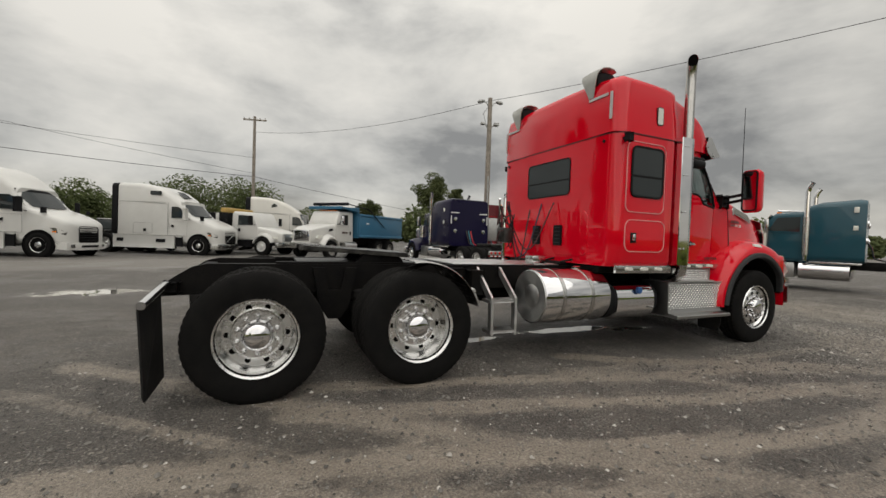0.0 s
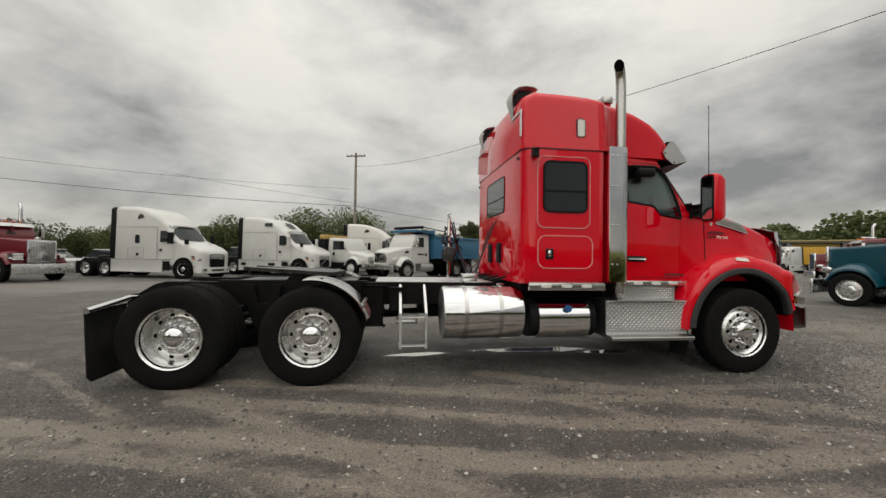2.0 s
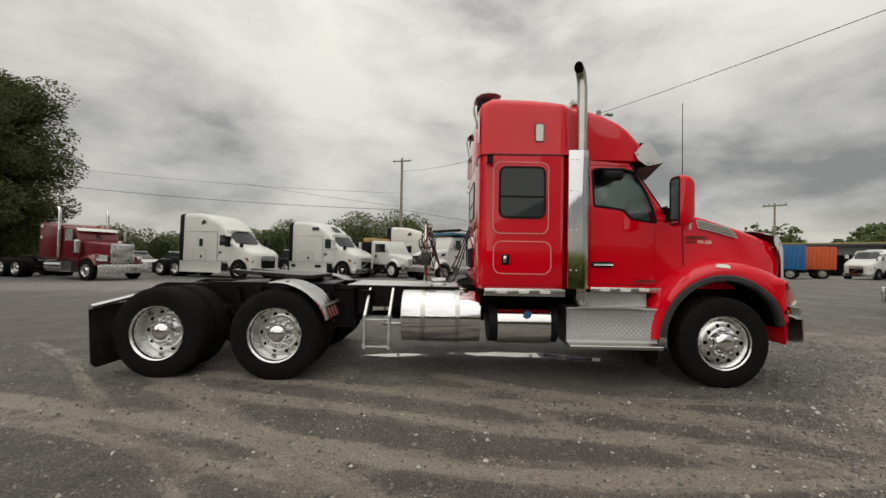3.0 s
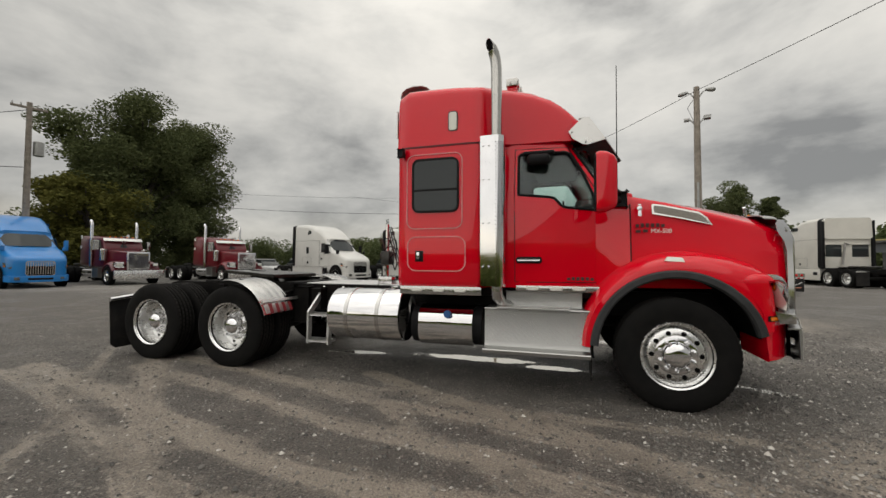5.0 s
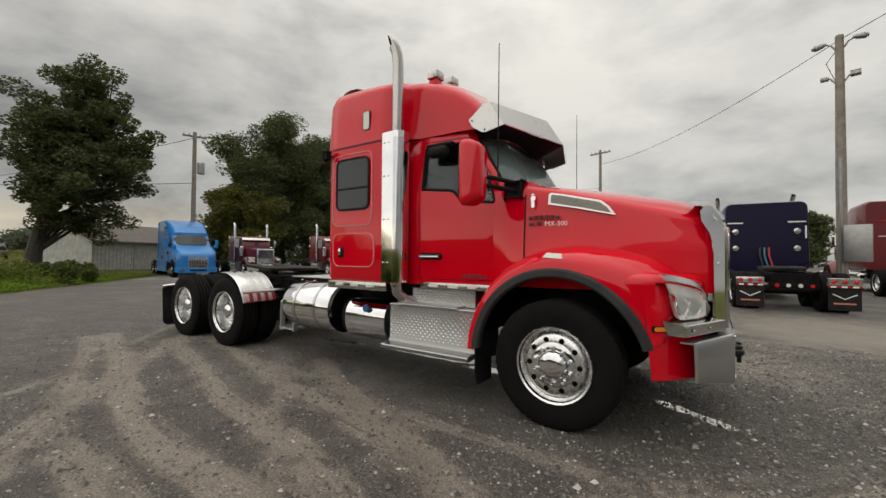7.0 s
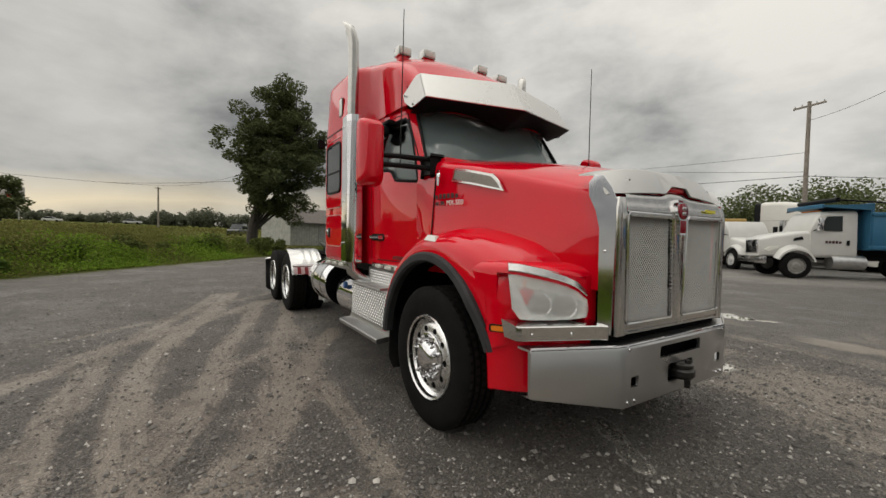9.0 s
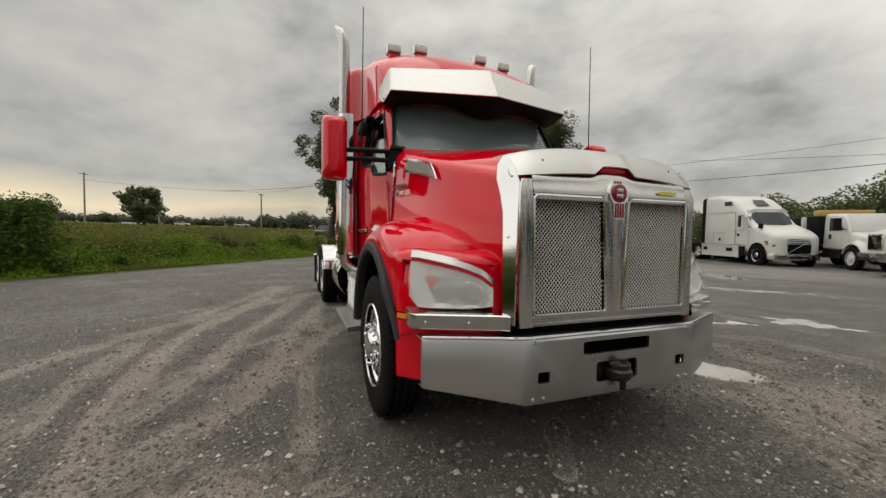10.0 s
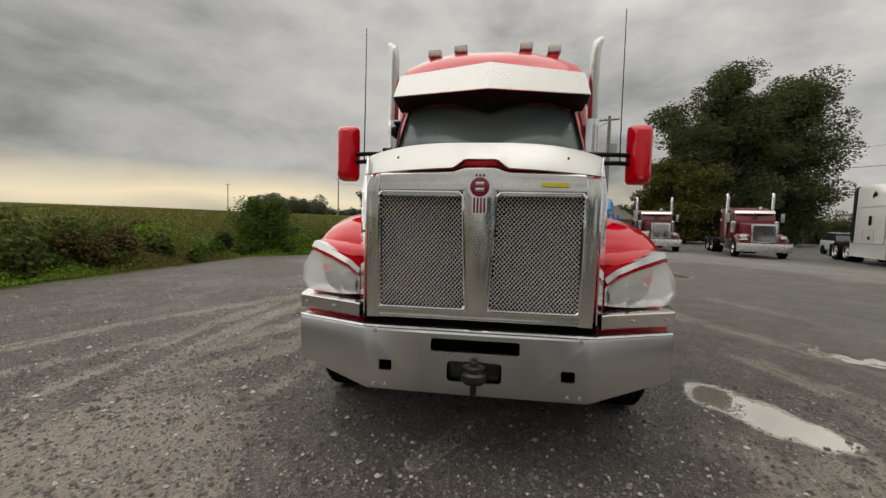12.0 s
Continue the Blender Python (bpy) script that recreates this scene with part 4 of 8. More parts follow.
        for z in (1.3, 1.75, 2.2, 2.55):
            for dx in (-0.09, -0.03):
                o = new("bolt", bolt)
                o.parent = tractor
                o.matrix_basis = pose(-1.675 + dx, sg * 1.267, z, 0, 0, 0 if sg < 0 else 180)
        part("stack_elbow", tube([(-1.635, y, 1.1), (-1.63, y * 0.99, 1.0), (-1.60, y * 0.92, 0.92), (-1.5, sg * 0.95, 0.86)], 0.06, 12), STAINLESS, tractor)


build_sleeper()


def hood_section(x):
    hs = lerp(x, [(-0.36, 0.93), (0.4, 0.81), (0.8, 0.70), (1.0, 0.63), (1.08, 0.585)])
    zs = lerp(x, [(-0.36, 2.03), (0.0, 1.955), (0.4, 1.85), (0.8, 1.745), (1.0, 1.69), (1.08, 1.66)])
    zc = lerp(x, [(-0.36, 2.10), (0.0, 2.05), (0.4, 1.98), (0.8, 1.89), (1.0, 1.825), (1.08, 1.76)])
    half = [(hs + 0.045, 1.10), (hs + 0.042, 1.4), (hs + 0.035, 1.5), (hs + 0.01, zs - 0.16)]
    half += [(hs - 0.07 + 0.07 * math.cos(a), zs - 0.07 + 0.07 * math.sin(a)) for a in [radians(k) for k in (0, 25, 50, 70)]]
    y1, z1 = half[-1]
    for k in (0.85, 0.66, 0.45, 0.22):
        half.append((y1 * k, z1 + (zc - z1) * (1 - k ** 2)))
    return [(x, y, z) for y, z in half] + [(x, 0, zc)] + [(x, -y, z) for y, z in half[::-1]]


AX, AZ = 0.735, 0.765


def fender_ring(deg, sg):
    """Section of the wing at one angle round the axle, from the arch's lip up and inwards."""
    a = radians(deg)
    k = lerp(deg, [(0, 0.45), (16, 0.5), (28, 0.95), (35, 1.28), (42, 1.55), (50, 1.42), (60, 1.17), (70, 0.99), (90, 0.80), (120, 0.68), (150, 0.55), (185, 0.5)])
    yo = lerp(deg, [(0, 1.16), (30, 1.175), (60, 1.2), (180, 1.2)])
    out = []
    for e, y in ((0.0, yo - 0.03), (0.0, yo), (0.05, yo), (0.10, yo - 0.015), (0.145, yo - 0.05), (0.185, yo - 0.12), (0.215, yo - 0.22), (0.235, yo - 0.33), (0.24, 0.62)):
        r = e * k if e > 0.05 else e
        out.append(((AX + r) * math.cos(a), sg * y, 0.51 + (AZ + r) * math.sin(a)))
    return out


def nose_plan(sg, top):
    """Plan of the wing's nose behind the headlamp, front edge swept back outwards."""
    pts = [(0.52, 1.185), (0.64, 1.18), (0.72, 1.155), (0.78, 1.11), (0.845, 1.035), (0.91, 0.945), (0.96, 0.86), (0.99, 0.765), (1.0, 0.715), (1.0, 0.62), (0.52, 0.62)]
    return [(x - top * (x - 0.52), sg * (y - top * 0.6 * (y - 0.62))) for x, y in pts]


def build_front():
    part("hood", loft([hood_section(x) for x in (-0.36, -0.34, -0.2, 0.0, 0.2, 0.4, 0.6, 0.8, 0.95, 1.04, 1.08)]), RED, tractor, "long red sloping hood", True, 50)
    # cowl sides closing the corner between cab and hood
    for sg in (-1, 1):
        rings = []
        for z in (1.10, 1.29, 1.4, 1.5, 1.7, 1.84, 1.93, 1.985):
            yh = lerp(z, [(1.29, 0.976), (1.5, 0.966), (1.84, 0.942), (1.93, 0.925), (1.985, 0.895)])
            yc = cab_side(-0.66, z) + 0.004
            rings.append([(-0.66, sg * yc, z), (-0.56, sg * (yc * 0.6 + yh * 0.4 + 0.004), z), (-0.46, sg * (yc * 0.25 + yh * 0.75 + 0.005), z), (-0.335, sg * (yh + 0.003), z), (-0.335, sg * (yh - 0.10), z), (-0.66, sg * (yc - 0.10), z)])
        part("cowl_side", loft(rings), RED, tractor)
        part("hood_seam", tube([(-0.338, sg * (lerp(z, [(1.29, 0.976), (1.5, 0.966), (1.84, 0.942), (1.93, 0.925), (1.985, 0.895)]) + 0.003), z) for z in (1.20, 1.29, 1.4, 1.5, 1.7, 1.84, 1.93, 1.985)], 0.006, 6), BLACK, tractor)
    # plain box under the hood, coloured as the darkness of the engine bay
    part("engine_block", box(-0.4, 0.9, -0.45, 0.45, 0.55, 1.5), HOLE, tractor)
    for sg in (-1, 1):
        part("fender", loft([fender_ring(d, sg) for d in [178 - 4 * i for i in range(41)]], False, False), RED, tractor, "red front fender", True, 60)
        rings = []
        for z, t in ((0.50, 0.03), (0.51, 0.0), (0.86, 0.0), (0.912, 0.0), (0.9125, -1), (1.17, -1), (1.175, 0.0), (1.20, 0.02), (1.225, 0.08), (1.245, 0.2), (1.26, 0.45), (1.265, 0.75)):
            back = 0.075 if t < 0 else 0.0
            rings.append([(x - (back if 0.77 < x < 0.995 else 0), y - (sg * back * 0.6 if 0.77 < x < 0.995 else 0), z + (0.05 * max(0, abs(y) - 0.8) if z > 1.17 else 0)) for x, y in nose_plan(sg, max(t, 0.0))])
        # the arch side of the nose is cut by the wheel opening
        nose = loft(rings)
        for v in nose.verts:
            if v.co.z < 1.15 and v.co.x < 0.70:
                v.co.x = max(v.co.x, 0.665 if v.co.z > 0.55 else 0.70)
        part("fender_nose", nose, RED, tractor)
        # grey flare round the arch
        rings = []
        for d in [176 - 4 * i for i in range(41)]:
            a = radians(d)
            ring = []
            for rr, y in ((-0.07, 1.16), (-0.07, 1.215), (-0.055, 1.232), (-0.01, 1.230), (0.006, 1.215), (0.0, 1.16)):
                ring.append(((AX + rr) * math.cos(a), sg * (y - (0.05 if d < 40 else 0) * (40 - d) / 24), 0.51 + (AZ + rr) * math.sin(a)))
            rings.append(ring)
        part("wheel_arch_flare", loft(rings), FLARE, tractor, "grey rubber arch flare")
        # liner inside the arch, the shade there put into its near-black colour
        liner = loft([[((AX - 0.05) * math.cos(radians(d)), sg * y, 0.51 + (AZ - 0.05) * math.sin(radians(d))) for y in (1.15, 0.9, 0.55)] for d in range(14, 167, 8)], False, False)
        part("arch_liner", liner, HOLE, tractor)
        part("rear_flap", plate([(1.16, 0.80), (0.85, 0.80), (0.85, 0.20), (1.12, 0.20), (1.16, 0.30)], lambda u, v, d: (-0.72 - d, sg * u, v), 0.012), RUBBER, tractor)
        # fender lamp
        fl = lambda u, v, d: (u, sg * (1.14 + d + (1.40 - v) * 0.5), v)
        part("fender_lamp", plate([(-0.09, 1.365), (0.075, 1.355), (0.06, 1.395), (-0.06, 1.405)], fl, 0.03), WHITELENS, tractor)
        # side grille of the hood
        hp = lambda u, v, d: (u, sg * (lerp(u, [(-0.36, 0.95), (0.4, 0.835), (0.8, 0.72)]) - max(0, v - 1.80) * 0.25 + d), v)
        o = [(-0.135, 1.83), (0.10, 1.785), (0.405, 1.715), (0.355, 1.79), (0.29, 1.845), (-0.03, 1.92), (-0.12, 1.935), (-0.138, 1.92)]
        part("hood_vent_frame", plate(o, hp, 0.012), SURROUND, tractor, "chrome framed hood intake")
        i2 = [(-0.115, 1.847), (0.10, 1.802), (0.368, 1.738), (0.338, 1.784), (0.277, 1.829), (-0.03, 1.903), (-0.106, 1.916), (-0.116, 1.907)]
        part("hood_vent_mesh", plate(i2, hp, 0.016), material("vent_mesh", (0.30, 0.285, 0.25), 0.5, 0.4, 0.4, 90.0, 0.4, 300), tractor)
        # printed marks under the intake
        part("side_lettering", bars(-0.30, -0.02, 1.695, 1.735, 6, lambda u, v, d: (u, sg * (lerp(u, [(-0.36, 0.978), (0.4, 0.858)]) + d), v)), PRINT, tractor)
        part("side_lettering", bars(-0.30, -0.17, 1.645, 1.675, 2, lambda u, v, d: (u, sg * (lerp(u, [(-0.36, 0.980), (0.4, 0.860)]) + d), v)), PRINT, tractor)
        part("round_badge", lathe([(0.0, 0.026), (0.006, 0.023), (0.007, 0.0)] if sg > 0 else [(0.0, 0.026), (-0.006, 0.023), (-0.007, 0.0)], n=20, at=(-0.255, sg * 0.968, 1.885)), CHROME, tractor, "small chrome crest on the hood side")
        part("badge_stem", side_panel(-0.27, -0.24, 1.805, 1.862, 0.006, sg * 0.968, 0.006, sg), CHROME, tractor)
        part("badge_stem", side_panel(-0.268, -0.242, 1.914, 1.926, 0.004, sg * 0.966, 0.006, sg), CHROME, tractor)
        part("door_badge", bars(-0.95, -0.68, 1.165, 1.20, 6, lambda u, v, d: (u, sg * (1.035 + d), v)), PRINT, tractor)
        # headlamp: bowl, bulbs and clear lens wrapped round the corner
        plan = [(0.775, 1.116), (0.81, 1.078), (0.85, 1.03), (0.895, 0.968), (0.935, 0.905), (0.968, 0.845), (0.990, 0.775), (1.004, 0.712)]
        top = [1.186, 1.184, 1.174, 1.160, 1.144, 1.124, 1.094, 1.045]
        bot = [1.00, 0.940, 0.934, 0.932, 0.932, 0.934, 0.938, 0.944]
        crown = [1.185, 1.198, 1.195, 1.188, 1.178, 1.166, 1.152, 1.135]
        slant = [0.07, 0.05, 0.032, 0.014, 0.004, 0.0, 0.0, 0.0]
        rows = []
        for f, back in ((0.0, 0.0), (0.03, 0.03), (0.10, 0.055), (0.35, 0.062), (0.66, 0.062), (0.72, 0.040), (0.90, 0.035), (0.97, 0.02), (1.0, 0.0)):
            ends = [0.0, 0.6, 1, 1, 1, 1, 0.8, 0.0]
            rows.append([(x + 0.004 - back * e5 + sl * (1 - f), sg * (y + 0.004 - 0.6 * back * e5 + 0.4 * sl * (1 - f)), b + (t - b) * f) for (x, y), t, b, e5, sl in zip(plan, top, bot, ends, slant)])
        part("headlight_bowl", loft(rows, False, False), REFLECTOR, tractor)
        for k in range(9):
            q = 1.2 + 0.55 * k
            a1, f1 = int(q), q - int(q)
            x, y = plan[a1][0] * (1 - f1) + plan[a1 + 1][0] * f1, plan[a1][1] * (1 - f1) + plan[a1 + 1][1] * f1
            t1, b1 = top[a1] * (1 - f1) + top[a1 + 1] * f1, bot[a1] * (1 - f1) + bot[a1 + 1] * f1
            part("lamp_rib", tube([(x - 0.022, sg * (y - 0.014), b1 + (t1 - b1) * 0.74), (x - 0.020, sg * (y - 0.012), b1 + (t1 - b1) * 0.93)], 0.006, 6), AMBER if k < 2 else REFLECTOR, tractor)
        rows = [[(x + 0.028 * math.sin(math.pi * min(max(f, 0.12), 0.88)) + 0.006 + sl * (1 - f), sg * (y + 0.020 * math.sin(math.pi * min(max(f, 0.12), 0.88)) + 0.005 + 0.4 * sl * (1 - f)), b + (t - b) * f)
                 for (x, y), t, b, sl in zip(plan, top, bot, slant)] for f in (0, 0.08, 0.25, 0.5, 0.75, 0.92, 1)]
        lens = loft(rows, False, False)
        lo = part("headlight", lens, LENS, tractor, "hazy clear headlamp lens")
        lo.visible_shadow = False
        for x, y, z, r in ((0.935, 0.815, 1.005, 0.072), (0.862, 0.945, 1.01, 0.068)):
            bm = lathe([(0.004, r * 1.04), (0.010, r), (0.006, r * 0.94), (-0.012, r * 0.8), (-0.028, r * 0.5), (-0.034, r * 0.24), (-0.006, r * 0.22), (0.0, r * 0.16), (0.002, 0.0)], "x", 28)
            bmesh.ops.rotate(bm, verts=bm.verts, cent=(0, 0, 0), matrix=Matrix.Rotation(radians(30 * sg), 3, "Z"))
            bmesh.ops.translate(bm, verts=bm.verts, vec=(x, sg * y, z))
            part("lamp_bowl", bm, CHROME, tractor)
        brow = bmesh.new()
        rings = []
        for (x, y), t in zip(plan, top):
            rings.append([(x + 0.008, sg * (y + 0.006), t + 0.018), (x + 0.014, sg * (y + 0.010), t + 0.024), (x - 0.002, sg * (y - 0.001), t + 0.062), (x - 0.035, sg * (y - 0.022), t + 0.066), (x - 0.035, sg * (y - 0.022), t + 0.018)])
        gap = [[(x - 0.004, sg * (y - 0.003), t - 0.01), (x + 0.004, sg * (y + 0.003), t + 0.0), (x + 0.002, sg * (y + 0.002), t + 0.022), (x + 0.001, sg * (y + 0.001), max(t, c) + 0.024), (x - 0.03, sg * (y - 0.02), max(t, c) + 0.03)] for (x, y), t, c in zip(plan, top, crown)]
        part("headlight_rim", loft(gap), RED, tractor, "red painted edge round the headlamp")
        part("headlight_brow", loft(rings, bm=brow), STAINLESS, tractor, "bright trim over the headlamp")
        # stainless rail under the headlamp
        rings = []
        for x, y in ((0.884, 1.15), (0.912, 1.135), (1.09, 0.715), (1.122, 0.675)):
            rings.append([(x - 0.09, sg * y, 0.832), (x, sg * y, 0.828), (x + 0.006, sg * y, 0.834), (x + 0.006, sg * y, 0.904), (x, sg * y, 0.910), (x - 0.12, sg * y, 0.928)])
        part("headlight_rail", loft(rings), SURROUND, tractor, "stainless rail under the headlamp")
        for x, y in ((0.935, 1.085), (1.022, 0.87)):
            part("rail_rivet", lathe([(0.0, 0.009), (0.006, 0.007), (0.008, 0.0)], "x", 10, (x + 0.012, sg * y, 0.868)), CHROME, tractor)
        part("marker_base", plate(rounded(0.700, 0.812, 0.846, 0.892, 0.010, 3), lambda u, v, d: (u, sg * (1.178 - max(0, u - 0.64) * 0.42 - max(0, u - 0.72) * 0.35 + 0.008 + d), v), 0.026), BLACK, tractor)
        part("side_marker", plate(rounded(0.718, 0.794, 0.854, 0.884, 0.008, 3), lambda u, v, d: (u, sg * (1.178 - max(0, u - 0.64) * 0.42 - max(0, u - 0.72) * 0.35 + 0.012 + d), v), 0.03), AMBER, tractor, "amber side marker")
        # mirrors on black arms, whip aerials
        mx0, my, mz0, mz1 = -0.69, sg * 1.41, 1.805, 2.345
        rings = []
        for dx, w, g in ((0.0, 0.095, 0.0), (0.03, 0.105, -0.008), (0.09, 0.105, 0.0), (0.15, 0.085, 0.03), (0.175, 0.06, 0.06)):
            rings.append([(mx0 + dx, my + u, v) for u, v in rounded(-w, w, mz0 + g, mz1 - g, 0.05, 5)])
        part("mirror_housing", loft(rings), RED, tractor, "red mirror housing")
        part("mirror_glass", plate(rounded(-0.075, 0.075, mz0 + 0.03, mz1 - 0.03, 0.03, 4), lambda u, v, d: (mx0 - 0.001 - d, my + u, v), 0.004), CHROME, tractor)
        part("mirror_rim", ring_panel(-0.075, 0.075, mz0 + 0.03, mz1 - 0.03, 0.03, 0.018, lambda u, v, d: (mx0 + 0.002 - d, my + u, v), 0.012), BLACK, tractor)
        for z in (2.06, 1.985):
            part("mirror_arm", tube([(-0.60, sg * 1.34, z), (-0.52, sg * 1.2, z - 0.005), (-0.45, sg * 1.03, z - 0.015), (-0.42, sg * 0.90, z - 0.02)], 0.021, 10), BLACK, tractor)
        part("mirror_base", box(-0.53, -0.37, sg * 0.87, sg * 0.955, 1.91, 2.06, 0.025), BLACK, tractor)
        ht = 3.24 if sg < 0 else 3.33
        part("aerial", tube([(-0.485, sg * 1.20, 1.99), (-0.485, sg * 1.195, 2.5), (-0.482, sg * 1.19, ht)], [0.006, 0.005, 0.0035], 6), BLACK, tractor, "thin whip aerial")
    # printed engine mark, only on the visible sides
    for sg in (-1, 1):
        cu = bpy.data.curves.new("engine_mark", "FONT")
        cu.body, cu.size, cu.extrude = "MX-500", 0.058, 0.001
        tmp = new("engine_mark", cu)
        bpy.context.view_layer.update()
        me = bpy.data.meshes.new_from_object(tmp.evaluated_get(bpy.context.evaluated_depsgraph_get()))
        bpy.data.objects.remove(tmp)
        me.materials.append(WPRINT)
        o = new("engine_mark", me)
        o.parent = tractor
        tilt = math.degrees(math.atan2(0.12, 0.76))
        o.matrix_basis = pose(-0.155, -0.951, 1.64, 90, 0, tilt) if sg < 0 else pose(0.06, 0.917, 1.64, 90, 0, 180 - tilt)
    # grille: bright surround, centre bar, two woven-wire screens
    gx = 1.15
    def face(z):
        return gx - 0.028 * max(0.0, (z - 1.54) / 0.14) ** 1.6

    def top_z(y):
        return lerp(abs(y), [(0.0, 1.715), (0.09, 1.713), (0.15, 1.685), (0.55, 1.668), (0.60, 1.658), (0.63, 1.630), (0.642, 1.60)])

    def band(p_in, p_out, samples, inner=True):
        """A bent strip from an opening's edge to the outer edge, both edges rolled back."""
        rows = []
        for q in samples:
            (y0, z0), (y1, z1) = p_in(q), p_out(q)
            row = []
            for f, dep in ((0.0, 0.045), (0.0, 0.010), (0.04, 0.002), (0.12, 0.0), (0.4, 0.005), (0.7, 0.004), (0.84, 0.0), (0.93, 0.004), (0.98, 0.016), (1.0, 0.035), (1.0, 0.10)):
                y, z = y0 + (y1 - y0) * f, z0 + (z1 - z0) * f
                row.append((face(z) - dep, y, z))
            rows.append(row)
        return rows
    frame_bm = bmesh.new()
    ys = [-0.56 + 1.12 * k / 32 for k in range(33)]
    loft(band(lambda y: (y, 1.557), lambda y: (y, top_z(y)), ys), False, False, frame_bm)
    loft(band(lambda y: (y, 0.912), lambda y: (y, 0.845), ys), False, False, frame_bm)
    for sg in (-1, 1):
        zs = [0.845 + 0.795 * k / 30 for k in range(31)]
        loft(band(lambda z: (sg * lerp(z, [(0.925, 0.548), (1.535, 0.560)]), z), lambda z: (sg * lerp(z, [(0.845, 0.629), (1.60, 0.642), (1.64, 0.625)]), z), zs), False, False, frame_bm)
    rows = []
    for k in range(25):
        z = 0.90 + 0.68 * k / 24
        w = lerp(z, [(0.925, 0.063), (1.535, 0.093)])
        rows.append([(face(z) - 0.05, -w, z)] + [(face(z) + 0.014 * (1 - abs(u) ** 2.5) - 0.004, w * u, z) for u in (-1, -0.92, -0.75, -0.5, -0.2, 0.2, 0.5, 0.75, 0.92, 1)] + [(face(z) - 0.05, w, z)])
    loft(rows, False, False, frame_bm)
    ob = mesh_ob("grille_surround", frame_bm, SURROUND, True, 60)
    ob.parent = tractor
    ob["label"] = "polished grille surround with centre bar"
    openings = []
    for sg in (-1, 1):
        o = [(sg * 0.062, 0.925), (sg * 0.075, 0.912), (sg * 0.535, 0.912), (sg * 0.548, 0.925), (sg * 0.560, 1.535), (sg * 0.540, 1.557), (sg * 0.115, 1.557), (sg * 0.092, 1.535)]
        openings.append(o)
    for sg, o in zip((-1, 1), openings):
        lip = bmesh.new()
        for a, b in zip(o, o[1:] + o[:1]):
            tube([(gx + 0.001, a[0], a[1]), (gx + 0.001, b[0], b[1])], 0.008, 6, lip)
        part("screen_lip", lip, CHROME, tractor)
        wires = bmesh.new()
        y0, y1, z0, z1 = 0.062, 0.562, 0.912, 1.557
        pitch, w = 0.0225, 0.0022
        st = pitch / 2

        def inside(u, v):
            lo = lerp(v, [(0.912, 0.064), (1.557, 0.098)])
            hi = lerp(v, [(0.912, 0.547), (1.557, 0.560)])
            return lo <= u <= hi and z0 <= v <= z1
        for slope in (1, -1):
            c = -0.9
            while c < 3.2:
                pts = [(y0 + i * st, c + slope * 1.15 * (y0 + i * st)) for i in range(60)]
                run = [p for p in pts if inside(*p)]
                if len(run) > 1:
                    for (ua, va), (ub, vb) in zip(run, run[1:]):
                        k = round((ua - y0) / st)
                        za = 0.0010 * (1 if (k % 2) == (slope > 0) else -1)
                        quad = []
                        for (uu, vv), zz in (((ua, va), za), ((ub, vb), -za)):
                            quad += [(gx - 0.02 + zz, sg * uu, vv + w), (gx - 0.0182 + zz, sg * uu, vv), (gx - 0.02 + zz, sg * uu, vv - w)]
                        v = [wires.verts.new(q) for q in quad]
                        wires.faces.new((v[0], v[3], v[4], v[1]))
                        wires.faces.new((v[1], v[4], v[5], v[2]))
                c += pitch * 1.15
        tagged(part("woven_screen", wires, SCREEN, tractor, "woven wire grille screen", False), kind="stuff")
        part("screen_bar", box(gx - 0.01, gx + 0.006, sg * 0.115, sg * 0.535, 1.535, 1.553, 0.004), STAINLESS, tractor)
    BADGE = material("crimson_enamel", (0.22, 0.004, 0.012), 0.25, coat=0.5)
    # near-black box at the radiator's place paints the darkness behind the screens
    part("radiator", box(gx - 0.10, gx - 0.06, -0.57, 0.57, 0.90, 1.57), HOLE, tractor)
    crest = [(-0.030, 1.435), (0.030, 1.435), (0.040, 1.450), (0.042, 1.530), (0.062, 1.555), (0.066, 1.585), (0.056, 1.622), (0.036, 1.642), (0.034, 1.660), (-0.034, 1.660), (-0.036, 1.642), (-0.056, 1.622), (-0.066, 1.585), (-0.062, 1.555), (-0.042, 1.530), (-0.040, 1.450)]
    part("grille_badge", plate(crest, lambda u, v, d: (gx - 0.012 + d - 0.028 * max(0.0, (v - 1.54) / 0.14) ** 1.6, u, v), 0.034), CHROME, tractor, "red and chrome oval badge")
    part("badge_field", lathe([(0.0, 0.052), (0.016, 0.052), (0.018, 0.048), (0.018, 0.0)], "x", 28, (gx + 0.008, 0, 1.585)), BADGE, tractor)
    part("badge_mark", box(gx + 0.022, gx + 0.0285, -0.022, 0.022, 1.592, 1.612, 0.002), CHROME, tractor)
    part("badge_mark", box(gx + 0.022, gx + 0.0285, -0.024, 0.024, 1.560, 1.580, 0.002), CHROME, tractor)
    for y in (-0.02, 0.0, 0.02):
        part("badge_mark", box(gx - 0.01, gx + 0.006, y - 0.006, y + 0.006, 1.642, 1.656, 0.002), BADGE, tractor)
    for k in (-1.5, -0.5, 0.5, 1.5):
        part("badge_stripe", box(gx + 0.014, gx + 0.0255, 0.018 * k - 0.0055, 0.018 * k + 0.0055, 1.446, 1.528, 0.002), BADGE, tractor)
    part("sticker", plate([(0.33, 1.595), (0.47, 1.592), (0.47, 1.612), (0.33, 1.615)], lambda u, v, d: (gx - 0.001 + d, u, v), 0.003), YELLOWS, tractor)
